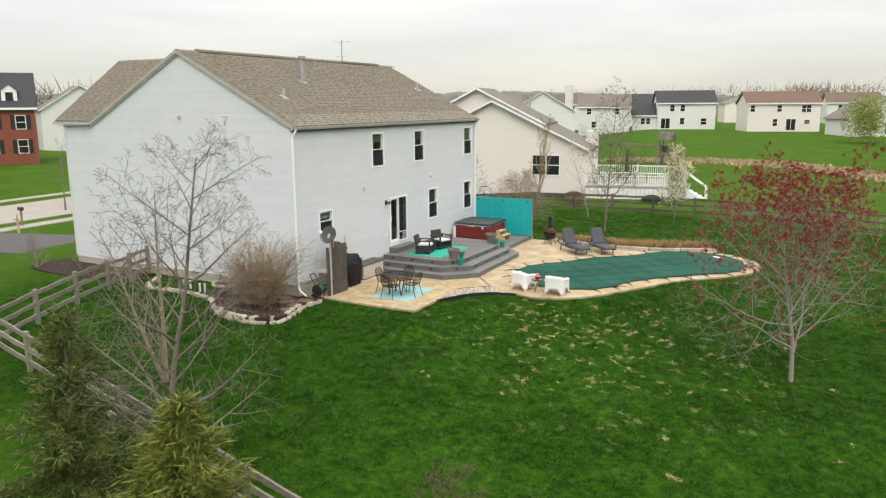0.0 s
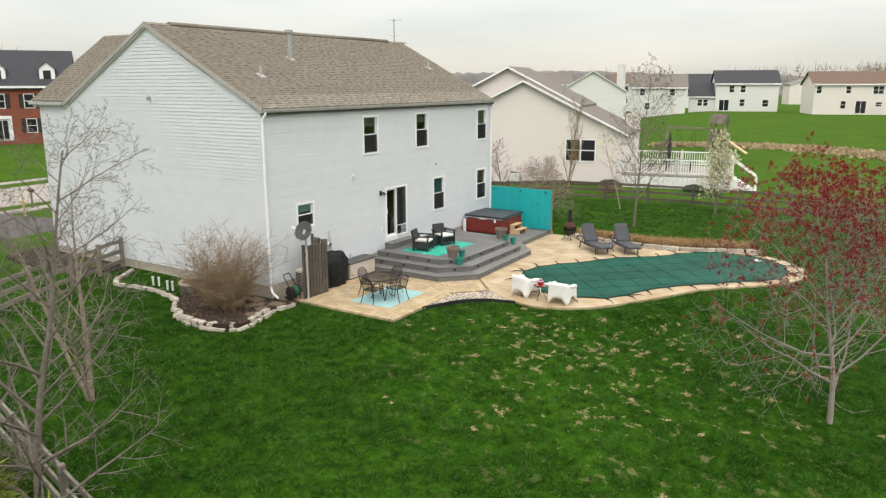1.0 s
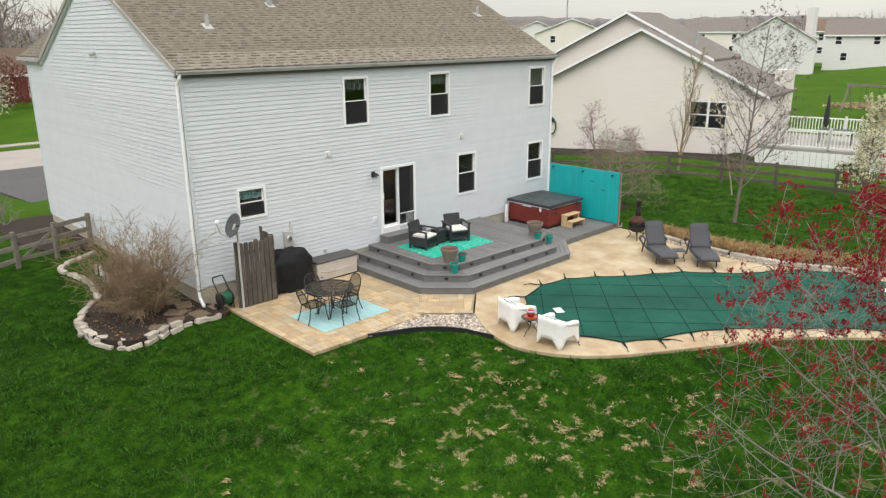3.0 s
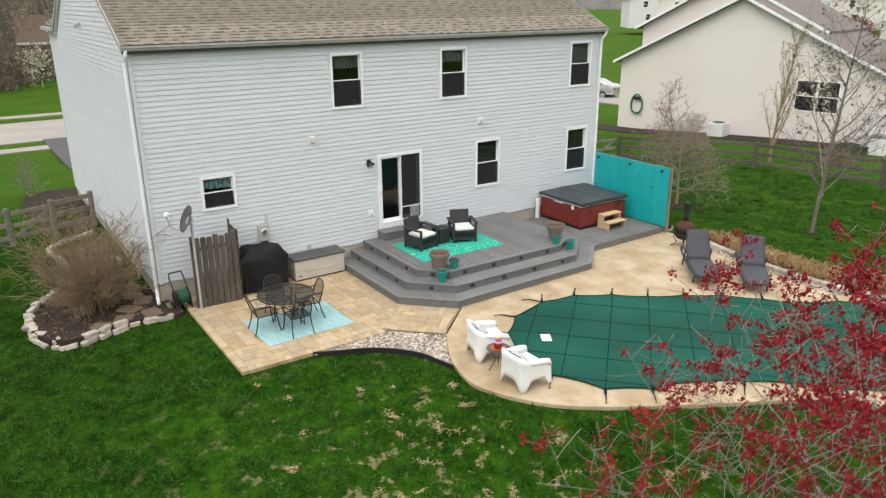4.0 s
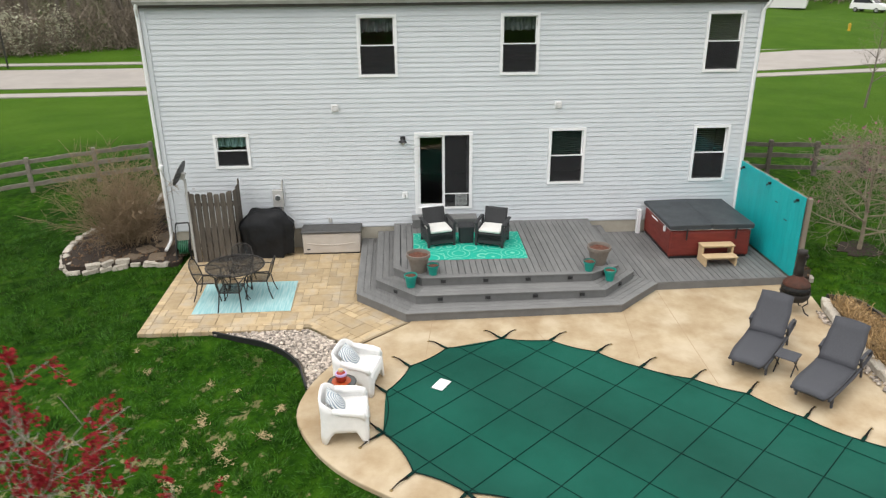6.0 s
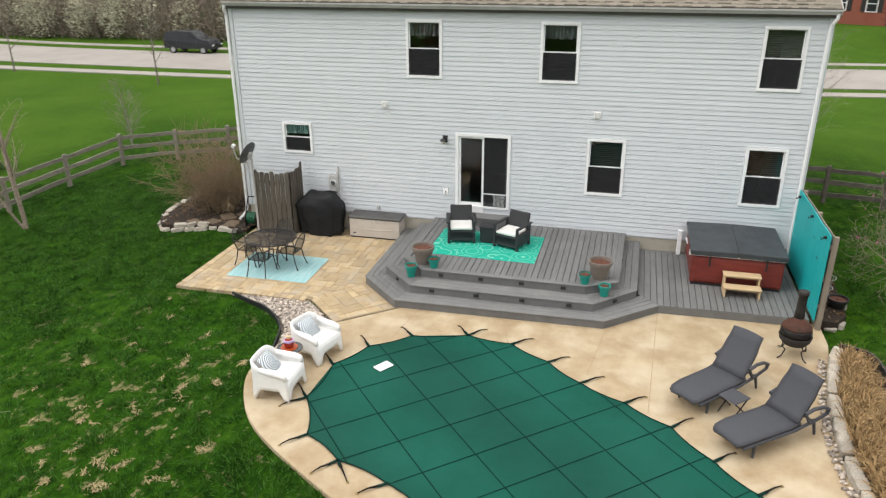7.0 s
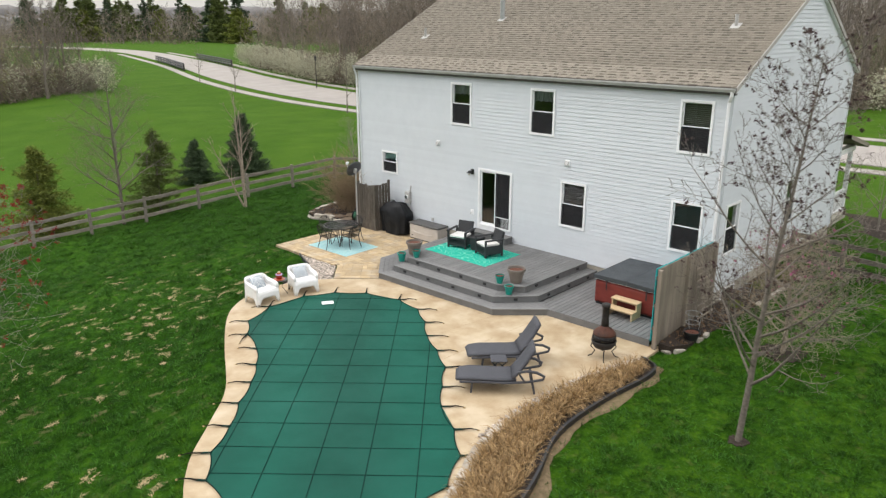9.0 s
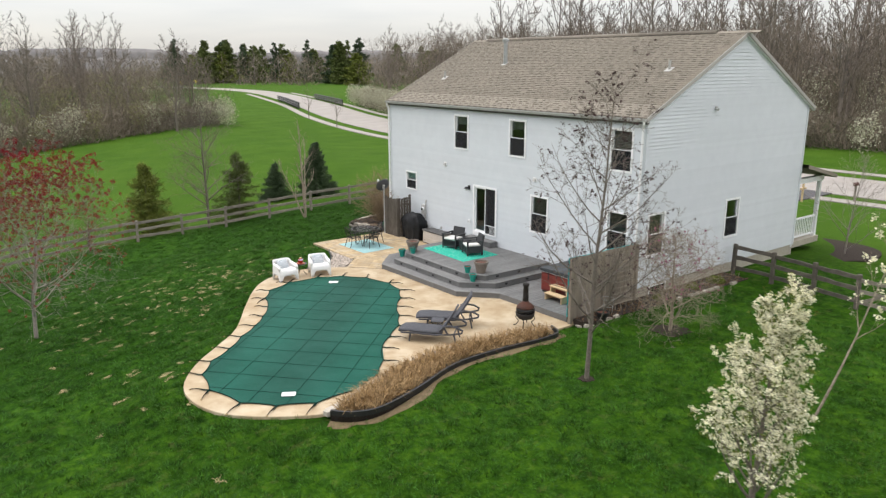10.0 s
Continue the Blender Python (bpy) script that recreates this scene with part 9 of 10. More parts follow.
part("canopy", Geo().lathe([(0.06, 0.7), (0.17, 0.9), (0.14, 1.6), (0.05, 2.4), (0.01, 2.5)], n=10), BLACK, umb)
pt = thing("patio_table", "dark patio table on the neighbouring deck", "table", pose(3.6, 35.2, 1.0, 0, 0, 12))
part("tabletop", Geo().box(-0.9, 0.9, -0.5, 0.5, 0.7, 0.74), BLACK, pt, bevel=0.01)
for x in (-0.8, 0.8):
    for y in (-0.42, 0.42):
        part("leg", Geo().tube([(x, y, 0), (x, y, 0.7)], 0.03, 6), BLACK, pt)
for x, y, r in ((0.2, 31.0, 0.8), (5.6, 31.7, 0.7)):
    rs = np.random.RandomState(int(x * 10))
    d = rs.normal(size=(1500, 3))
    d /= np.linalg.norm(d, axis=1)[:, None]
    d[:, 2] = np.abs(d[:, 2]) * 0.6
    bsh = thing("bush", "low rounded dark green evergreen bush", "bush", pose(x, y, gz(x, y)))
    part("foliage", clump_mesh("foliage", d * r * (0.75 + 0.3 * rs.rand(1500, 1)), 0.07, NEEDLE, 3), None, bsh)

# ---- play set ----
ps = thing("play_set", "weathered wooden swing set with tower and slide", "play set", pose(-4.6, 62.0, gz(-4, 62), 0, 0, -12))
for x in (0.0, 4.6):
    for s in (-1, 1):
        part("leg", Geo().tube([(x, s * 0.9, 0), (x, 0, 2.3)], 0.07, 6), RAIL_WOOD, ps)
part("beam", Geo().box(-0.2, 4.8, -0.08, 0.08, 2.2, 2.4), RAIL_WOOD, ps)
for x in (1.3, 2.8):
    part("swing", Geo().tube([(x - 0.2, 0, 2.2), (x - 0.2, 0, 0.5)], 0.015, 4).tube([(x + 0.2, 0, 2.2), (x + 0.2, 0, 0.5)], 0.015, 4).box(x - 0.24, x + 0.24, -0.1, 0.1, 0.46, 0.5), BLACK, ps)
for x in (4.8, 6.0):
    for y in (-0.6, 0.6):
        part("tower_post", Geo().box(x - 0.06, x + 0.06, y - 0.06, y + 0.06, 0, 3.0), RAIL_WOOD, ps)
part("tower_floor", Geo().box(4.7, 6.1, -0.7, 0.7, 1.4, 1.5), RAIL_WOOD, ps)
part("tower_wall", Geo().box(4.75, 6.05, 0.6, 0.66, 1.5, 2.2).box(4.75, 4.8, -0.6, 0.6, 1.5, 2.2), RAIL_WOOD, ps)
part("tower_roof", Geo().add([(4.6, -0.8, 2.9), (6.2, -0.8, 2.9), (6.2, 0.8, 2.9), (4.6, 0.8, 2.9), (4.6, 0, 3.8), (6.2, 0, 3.8)], [(0, 1, 5, 4), (2, 3, 4, 5), (1, 2, 5), (3, 0, 4)]), WOOD_GREY, ps)
part("slide", Geo().add([(6.05, -0.3, 1.5), (6.05, 0.3, 1.5), (8.4, 0.3, 0.1), (8.4, -0.3, 0.1), (6.05, -0.3, 1.4), (6.05, 0.3, 1.4), (8.4, 0.3, 0.0), (8.4, -0.3, 0.0)], [(0, 1, 2, 3), (7, 6, 5, 4), (0, 4, 5, 1), (1, 5, 6, 2), (2, 6, 7, 3), (3, 7, 4, 0)]), PINE, ps)

# ---- houses across the green ----
far_house("white two-storey house with a charcoal roof", (-17.4, 141.3), (-6.2, 145.1), 9, 1.45, 5.5, 2.6, WHITE_WALL, ROOF_DARK,
          [(0.25, 3.7, 0.9, 1.3), (0.43, 3.7, 0.9, 1.3), (0.43, 1.0, 0.9, 1.3), (0.8, 0.9, 1.1, 1.3), (0.14, 0.1, 1.8, 2.1, 1)])
far_house("low white wing with a charcoal roof", (-22.4, 140.6), (-17.5, 141.9), 8, 1.45, 2.9, 2.6, WHITE_WALL, ROOF_DARK, [(0.4, 1.0, 0.8, 1.2), (0.62, 1.0, 0.8, 1.2)])
far_house("cream two-storey house with a rust-brown roof", (1.3, 133.8), (13.7, 138.3), 9, 1.45, 5.4, 2.2, CREAM, ROOF_RUST,
          [(0.06, 3.7, 0.8, 1.2), (0.43, 3.7, 0.8, 1.2), (0.8, 3.6, 1.7, 1.3), (0.38, 1.0, 0.8, 1.3), (0.6, 0.2, 1.7, 2.1, 1), (0.82, 1.4, 1.0, 0.7)])
far_house("grey-white house with a grey roof beside the green", (18.3, 118.1), (27.5, 122.0), 9, 1.35, 3.0, 3.2, WHITE_WALL, ROOF_GREY, [(0.4, 1.0, 1.0, 1.2), (0.7, 0.3, 2.6, 2.0, 1)], gable_front=True)
far_house("white two-storey house with a brown roof", (-43.0, 152.0), (-33.6, 155.5), 9, 1.4, 5.4, 2.4, WHITE_WALL, ROOF_BROWN, [(0.3, 3.6, 0.9, 1.2), (0.75, 3.6, 0.9, 1.2), (0.3, 1.0, 0.9, 1.2)])
wh, _, _ = far_house("white gabled house with a tall white chimney", (-39.0, 112.0), (-27.5, 116.0), 12, 1.0, 4.6, 3.6, WHITE_WALL, ROOF_BROWN, gable_front=True)
part("chimney", Geo().box(-30.6, -29.4, 119.2, 120.6, 4, 10.4), WHITE_WALL, wh)
far_house("white two-storey house with a grey-brown roof behind the green", (-31.5, 131.0), (-21.5, 134.0), 9, 1.0, 5.2, 2.6, WHITE_WALL, ROOF_GREY, [(0.2, 3.6, 0.9, 1.2), (0.75, 3.6, 0.9, 1.2), (0.3, 0.9, 0.9, 1.2)])
rnd = random.Random(77)
for k, (x, y, r) in enumerate(((-60, 150, 15), (-75, 170, 30), (-28, 185, 10), (-5, 205, 5), (20, 200, -5), (-50, 200, 12), (45, 175, -12), (-95, 130, 40), (38, 215, 0), (-70, 110, 25), (-105, 95, 35), (60, 140, -25))):
    w = 12 + 3 * rnd.random()
    c_, s_ = math.cos(radians(r + 14)), math.sin(radians(r + 14))
    far_house("pale distant two-storey house with a grey-brown roof", (x - w / 2 * c_, y - w / 2 * s_), (x + w / 2 * c_, y + w / 2 * s_), 9, 1.4, 5.4, 2.6, WHITE_WALL if k % 3 else CREAM,
              (ROOF_GREY, ROOF_BROWN, ROOF_DARK)[k % 3], [(0.25, 3.6, 0.9, 1.2), (0.7, 3.6, 0.9, 1.2), (0.3, 0.9, 0.9, 1.2), (0.7, 0.2, 1.7, 2.1, 1)], gable_front=k % 2 == 1)


# ---- brick houses across the street ----
def brick_house(p1, p2, base):
    h, F, w = far_house("red brick colonial house with white trim, black shutters and dormers", p1, p2, 10, base, 6.2, 4.1, BRICK, ROOF_DARK)
    for k, uu in enumerate((0.1, 0.3, 0.5, 0.7, 0.9)):
        for zz in (0.9, 3.7):
            if k == 2 and zz < 2:
                continue
            house_window(h, F, uu * w, zz, 0.95, 1.5)
            for s in (-1, 1):
                g = Geo()
                F.block(g, uu * w + s * 0.82 - 0.22, uu * w + s * 0.82 + 0.22, 0.0, 0.05, zz - 0.05, zz + 1.55)
                part("shutter", g, BLACK, h)
    house_window(h, F, 0.5 * w, 0.1, 1.1, 2.2, door=True)
    g = Geo()
    F.block(g, 0.5 * w - 1.0, 0.5 * w + 1.0, 0.0, 0.12, 2.45, 2.8)
    F.block(g, 0.5 * w - 1.0, 0.5 * w - 0.65, 0.0, 0.12, 0.0, 2.45)
    F.block(g, 0.5 * w + 0.65, 0.5 * w + 1.0, 0.0, 0.12, 0.0, 2.45)
    part("door_surround", g, TRIM, h)
    for uu in (0.16, 0.5, 0.84):
        g = Geo()
        F.block(g, uu * w - 0.8, uu * w + 0.8, -3.6, -0.9, 6.5, 8.1)
        g.add([F.p(uu * w - 0.8, -0.9, 8.1), F.p(uu * w + 0.8, -0.9, 8.1), F.p(uu * w, -0.9, 8.8)], [(0, 1, 2)])
        d_ = part("dormer", g, TRIM, h)
        g = Geo()
        for s in (-1, 1):
            g.add([F.p(uu * w + s * 0.95, -0.75, 8.0), F.p(uu * w, -0.75, 8.85), F.p(uu * w, -4.2, 8.85), F.p(uu * w + s * 0.95, -4.2, 8.0)], [(0, 1, 2, 3)])
        part("dormer_roof", g, ROOF_DARK, d_)
        g = Geo()
        F.block(g, uu * w - 0.4, uu * w + 0.4, -0.9, -0.87, 6.7, 7.9)
        part("pane", g, DARK_GLASS, d_)
    return h


brick_house((-75.2, 22.0), (-67.0, 34.4), 0.6)
far_house("low red brick house across the street with a brown roof", (-72.0, 4.0), (-70.5, 17.5), 8, -0.2, 3.3, 2.6, BRICK, ROOF_BROWN, [(0.2, 0.9, 1.1, 1.5), (0.55, 0.9, 1.1, 1.5), (0.88, 0.9, 1.1, 1.5)])
far_house("white gabled house across the street with a grey roof", (-97.0, 55.0), (-91.0, 65.5), 12, 0.2, 6.2, 3.9, WHITE_WALL, ROOF_GREY, [(0.3, 3.6, 0.9, 1.2), (0.7, 3.6, 0.9, 1.2)], gable_front=True)
far_house("white gabled house behind the brick house", (-124.0, 58.5), (-119.5, 67.0), 12, 0.4, 7.6, 3.4, WHITE_WALL, ROOF_GREY, [(0.5, 3.6, 0.9, 1.2)], gable_front=True)


# ---- parked vehicles ----
def car(label, x, y, rot, paint, kind="sedan", z=None):
    c = thing("van" if kind == "van" else "car", label, "van" if kind == "van" else "car", pose(x, y, (gz(x, y) if z is None else z) + 0.09, 0, 0, rot))
    L, H, hw = (5.4, 2.4, 1.0) if kind == "van" else (4.7, 1.45, 0.9) if kind == "sedan" else (4.7, 1.75, 0.93)
    if kind == "van":
        prof = [(-2.7, 0.35), (-2.7, 2.25), (-2.5, 2.4), (1.2, 2.4), (1.9, 1.55), (2.6, 1.3), (2.7, 0.9), (2.7, 0.35)]
        glass = [(1.05, 1.5), (1.05, 2.1), (1.3, 2.1), (1.75, 1.55)]
    elif kind == "sedan":
        prof = [(-2.35, 0.3), (-2.35, 0.85), (-2.2, 1.02), (-1.55, 1.08), (-0.85, 1.42), (0.35, 1.44), (1.15, 1.02), (2.15, 0.88), (2.35, 0.65), (2.35, 0.3)]
        glass = [(-1.4, 1.08), (-0.8, 1.36), (0.3, 1.38), (0.95, 1.05)]
    else:
        prof = [(-2.35, 0.35), (-2.35, 1.0), (-2.15, 1.65), (-1.7, 1.75), (0.4, 1.74), (1.15, 1.15), (2.15, 1.0), (2.35, 0.75), (2.35, 0.35)]
        glass = [(-2.0, 1.15), (-1.85, 1.6), (0.35, 1.62), (0.95, 1.17)]
    def loft(pr, w0, taper):
        rows = []
        zmax = max(z_ for _, z_ in pr)
        for yy in (-1, -0.9, 0.9, 1):
            k = 1.0 if abs(yy) < 1 else 0.97
            rows.append([(x_ * k, yy * w0 * (1 - taper * max(0, (z_ - 0.9) / zmax)), z_) for x_, z_ in pr + pr[:1]])
        gg = Geo().grid(rows)
        n_ = len(pr)
        gg.add(rows[0][:-1], [tuple(range(n_ - 1, -1, -1))])
        gg.add(rows[-1][:-1], [tuple(range(n_))])
        return gg
    part("body", loft(prof, hw, 0.25), paint, c)
    zmax = max(z_ for _, z_ in prof)
    for s in (-1, 1):
        q = [(x_, s * (hw * (1 - 0.25 * max(0, (z_ - 0.9) / zmax)) + 0.006), z_) for x_, z_ in glass]
        part("side_window", Geo().add(q, [(0, 1, 2, 3)]), DARK_GLASS, c)
    xa, za = prof[3] if kind == "van" else prof[5] if kind == "sedan" else prof[4]
    xb, zb = prof[4] if kind == "van" else prof[6] if kind == "sedan" else prof[5]
    part("windscreen", Geo().add([(xa + 0.02, -hw * 0.72, za), (xa + 0.02, hw * 0.72, za), (xb + 0.02, hw * 0.85, zb + 0.02), (xb + 0.02, -hw * 0.85, zb + 0.02)], [(0, 1, 2, 3)]), DARK_GLASS, c)
    for xx in (-1.45, 1.45):
        for s in (-1, 1):
            wl_ = part("wheel", Geo().tube([(xx, s * (hw - 0.2), 0.24), (xx, s * (hw + 0.01), 0.24)], 0.33, 18), BLACK, c)
            part("rim", Geo().tube([(xx, s * (hw + 0.01), 0.24), (xx, s * (hw + 0.02), 0.24)], 0.2, 14), METAL_GREY, wl_)
    for s in (-1, 1):
        part("headlight", Geo().box(prof[-2][0] - 0.08, prof[-2][0] + 0.005, s * hw * 0.75 - 0.15, s * hw * 0.75 + 0.15, 0.6, 0.72), TRIM, c)
        part("tail_light", Geo().box(-prof[-1][0] - 0.01, -prof[-1][0] + 0.05, s * hw * 0.78 - 0.12, s * hw * 0.78 + 0.12, 0.7, 0.9), mat("red_lamp_glass", (0.3, 0.01, 0.01), scale=4, rough=0.2), c)
    return c


SILVER = mat("silver_car_paint", (0.52, 0.53, 0.53), (0.50, 0.51, 0.51), scale=2, rough=0.25, metal=0.5, bump=0)
WHITE_PAINT = mat("white_van_paint", (0.78, 0.78, 0.78), (0.76, 0.76, 0.76), scale=2, rough=0.3, bump=0)
DARK_PAINT = mat("dark_grey_car_paint", (0.04, 0.042, 0.05), (0.035, 0.037, 0.043), scale=2, rough=0.25, metal=0.4, bump=0)
strip("driveway", [(-17.5, 40.5), (-24, 41.2), (-31, 42)], 5.0, 0.07, ROADC, label="pale concrete driveway next door", category="driveway")
car("silver saloon car parked on the driveway next door", -27.0, 41.5, 200, SILVER)
van = car("white delivery van parked at the kerb", -60.5, 15.6, 258, WHITE_PAINT, "van")
for zz, w_, c_ in ((1.75, 1.3, (0.05, 0.08, 0.16)), (1.45, 0.9, (0.4, 0.03, 0.03))):
    for s in (-1, 1):
        part("lettering_bar", Geo().box(-1.6, -1.6 + w_, s * 0.93 - 0.012, s * 0.93 + 0.012, zz, zz + 0.13), mat("van_stripe_%d" % int(zz * 100), c_, scale=4, rough=0.4, bump=0), van)
car("white estate car parked beside the cream house", 17.4, 134.0, 5, WHITE_PAINT, "suv", 1.5)
car("dark grey estate car standing on the street", -40.0, -27.0, 90, DARK_PAINT, "suv")
car("white estate car parked on a far driveway", -86.0, 72.0, 30, WHITE_PAINT, "suv")

# mailbox, hydrant, street lamps, sign, bridge rails
mb_ = thing("mailbox", "brown mailbox on a wooden post at the kerb", "mailbox", pose(-30.0, 8.6, gz(-30, 8.6)))
part("post", Geo().box(-0.05, 0.05, -0.05, 0.05, 0, 1.05), RAIL_WOOD, mb_)
part("box", Geo().box(-0.25, 0.25, -0.1, 0.1, 1.05, 1.28), mat("brown_mailbox_paint", (0.10, 0.03, 0.02), scale=5, rough=0.5), mb_, bevel=0.05)
mb_ = thing("mailbox", "bare wooden mailbox post with a crosspiece", "mailbox", pose(-27.2, 6.6, gz(-27.2, 6.6)))
part("post", Geo().box(-0.05, 0.05, -0.05, 0.05, 0, 1.25), PINE, mb_)
part("crosspiece", Geo().box(-0.35, 0.3, -0.05, 0.05, 0.85, 0.95), PINE, mb_)
hyd = thing("fire_hydrant", "yellow fire hydrant on the verge", "hydrant", pose(-54.0, 50.0, gz(-54, 50.0)))
part("barrel", Geo().lathe([(0.15, 0), (0.13, 0.1), (0.12, 0.5), (0.15, 0.52), (0.12, 0.65), (0.03, 0.75)], n=12), mat("yellow_hydrant_paint", (0.6, 0.36, 0.02), scale=6, rough=0.5), hyd)
for x, y in ((-41.8, -58), (-41.0, -24)):
    sl = thing("street_lamp", "thin dark street lamp post on the verge", "street lamp", pose(x, y, gz(x, y)), "street lamps")
    part("post", Geo().tube([(0, 0, 0), (0, 0, 3.6)], [0.07, 0.045], 8), BLACK, sl)
    part("lantern", Geo().lathe([(0.06, 3.6), (0.16, 3.7), (0.13, 4.05), (0.18, 4.08), (0.02, 4.3)], n=10), BLACK, sl)
for x, y in ((-72.0, -232.0), (-58.0, -205.0)):
    sg = thing("road_sign", "yellow diamond road sign on a post", "road sign", pose(x, y, -1.2, 0, 0, 25))
    part("post", Geo().tube([(0, 0, 0), (0, 0, 3.2)], 0.05, 6), METAL_GREY, sg)
    part("plate", Geo().add([(0, -0.05, 2.2), (0.9, -0.05, 3.1), (0, -0.05, 4.0), (-0.9, -0.05, 3.1), (0, 0, 2.2), (0.9, 0, 3.1), (0, 0, 4.0), (-0.9, 0, 3.1)], [(0, 1, 2, 3), (7, 6, 5, 4), (0, 4, 5, 1), (1, 5, 6, 2), (2, 6, 7, 3), (3, 7, 4, 0)]), mat("yellow_sign_face", (0.75, 0.62, 0.02), scale=3, rough=0.4), sg)
for line in ([(-47.3, -104), (-50.4, -113), (-54.2, -124), (-57.8, -136)], [(-59.4, -108), (-62.5, -117), (-66.0, -128), (-69.2, -139)]):
    bf = thing("bridge_rail", "black metal guard rail along the street bridge", "guard rail", group="bridge rails")
    for i in range(len(line) - 1):
        a, b_ = Vector((*line[i], -0.75)), Vector((*line[i + 1], -0.75))
        for h_ in (0.35, 0.75, 1.15):
            part("rail", Geo().tube([a + Vector((0, 0, h_)), b_ + Vector((0, 0, h_))], 0.15, 5), BLACK, bf)
        for k in range(4):
            p = a.lerp(b_, k / 4)
            part("post", Geo().box(p.x - 0.1, p.x + 0.1, p.y - 0.1, p.y + 0.1, p.z - 0.4, p.z + 1.25), BLACK, bf)
for x, y, h_ in ((-330, 150, 62), (60, 820, 70), (-188, 265, 36)):
    mast = thing("radio_mast", "thin distant lattice radio mast", "mast", pose(x, y, 0))
    part("mast", Geo().tube([(0, 0, 0), (0, 0, h_)], [0.4, 0.25], 5), METAL_GREY, mast)
    for f_, w_ in ((0.985, 3.2), (0.8, 2.2), (0.62, 1.4)):
        part("cross_arm", Geo().tube([(-w_, -w_ * 0.6, h_ * f_), (0, 0, h_ * f_ - 0.3), (w_, w_ * 0.6, h_ * f_)], 0.1, 5), METAL_GREY, mast)

# dry grass along the ditch on the green
rs = np.random.RandomState(8)
n = 9000
t_ = rs.rand(n)
px = -6 + 40 * t_ + rs.normal(size=n) * 0.8
py = 66 - 14 * t_ + 6 * np.sin(t_ * 4) + rs.normal(size=n) * (0.7 + 1.4 * t_)
pz = ground_height(px, py)
dr = new("dry_grass", clump_mesh("dry_grass", np.stack([px, py, pz + 0.05 + 0.15 * rs.rand(n)], -1), 0.2, leafy("ditch_straw", (0.44, 0.35, 0.22), (0.33, 0.26, 0.15), 0.25), 4))
tagged(dr, "tall dry straw-coloured grass along a ditch", "dry grass", kind="stuff")

# ---- woods ----
WOOD_BARK = mat("bare_wood_bark", (0.235, 0.198, 0.165), (0.145, 0.125, 0.105), scale=2, rough=1.0, bump=0.0, vary=0.3, per_island=True)


def segments_to_arrays(segs, sides):
    a = np.array([s[0] for s in segs])
    b = np.array([s[1] for s in segs])
    ra, rb = np.array([s[2] for s in segs]), np.array([s[3] for s in segs])
    d = b - a
    d /= np.linalg.norm(d, axis=1)[:, None] + 1e-9
    s = np.cross(d, np.array([[0.3, 0.9, 0.2]]))
    s /= np.linalg.norm(s, axis=1)[:, None]
    u = np.cross(d, s)
    ang_ = np.arange(sides) * 2 * math.pi / sides
    ring = s[:, None, :] * np.cos(ang_)[None, :, None] + u[:, None, :] * np.sin(ang_)[None, :, None]
    v = np.concatenate([a[:, None] + ring * ra[:, None, None], b[:, None] + ring * rb[:, None, None]], 1).reshape(-1, 3)
    j = np.arange(sides)
    f = np.arange(len(segs))[:, None, None] * 2 * sides + np.stack([j, (j + 1) % sides, sides + (j + 1) % sides, sides + j], -1)[None]
    return v, f.reshape(-1, 4)


def slivers(a, b, width, rs):
    """One long thin triangle for each twig."""
    d = b - a
    side = np.cross(d, rs.normal(size=a.shape))
    side *= (width / 2 / (np.linalg.norm(side, axis=1) + 1e-9))[:, None]
    n = len(a)
    return np.stack([a - side, a + side, b], 1).reshape(-1, 3), np.arange(3 * n).reshape(n, 3)


def wood_tree(seed, twigs, height=11.0):
    """Limbs as three-sided prisms, twigs as slivers; triangles only."""
    rs = np.random.RandomState(seed)
    segs = grow(200 + seed, height, 0.17, first=0.28, levels=4, spread=36, branches=(13, 6, twigs), ratio=0.42, upward=0.7, wander=0.09, trunk_steps=7)
    v1, f1 = segments_to_arrays([(a, b, max(ra, 0.03), max(rb, 0.022), lv) for a, b, ra, rb, lv in segs if lv < 2], 3)
    f1 = np.concatenate([f1[:, [0, 1, 2]], f1[:, [0, 2, 3]]])
    mid = [s_ for s_ in segs if s_[4] == 2]
    last = [s_ for s_ in segs if s_[4] == 3]
    a = np.array([s_[0] for s_ in mid] + [last[k][0] for k in range(0, len(last), 3)])
    b = np.array([s_[1] for s_ in mid] + [last[k + 2][1] for k in range(0, len(last) - 2, 3)])
    w = np.array([0.05] * len(mid) + [0.045] * (len(a) - len(mid)))
    v2, f2 = slivers(a, b + (b - a) * 0.12, w, rs)
    return np.concatenate([v1, v2]), np.concatenate([f1, f2 + len(v1)])


TEMPLATES = [wood_tree(k, 6) for k in range(6)]


def forest(name, label, spots, seed, material=None):
    rs = np.random.RandomState(seed)
    vs, fs, k = [], [], 0
    zs = ground_height(np.array([q[0] for q in spots]), np.array([q[1] for q in spots]))
    for (x, y, s), z in zip(spots, zs):
        v, f = TEMPLATES[rs.randint(len(TEMPLATES))]
        a = rs.rand() * 6.283
        w = np.stack([(v[:, 0] * math.cos(a) - v[:, 1] * math.sin(a)) * s, (v[:, 0] * math.sin(a) + v[:, 1] * math.cos(a)) * s, v[:, 2] * s * (0.9 + 0.2 * rs.rand())], -1)
        vs.append(w + np.array([x, y, z]))
        fs.append(f + k)
        k += len(v)
    ob = new(name, raw_mesh(name, np.concatenate(vs), np.concatenate(fs), material or WOOD_BARK))
    return tagged(ob, label, "woods", kind="stuff")


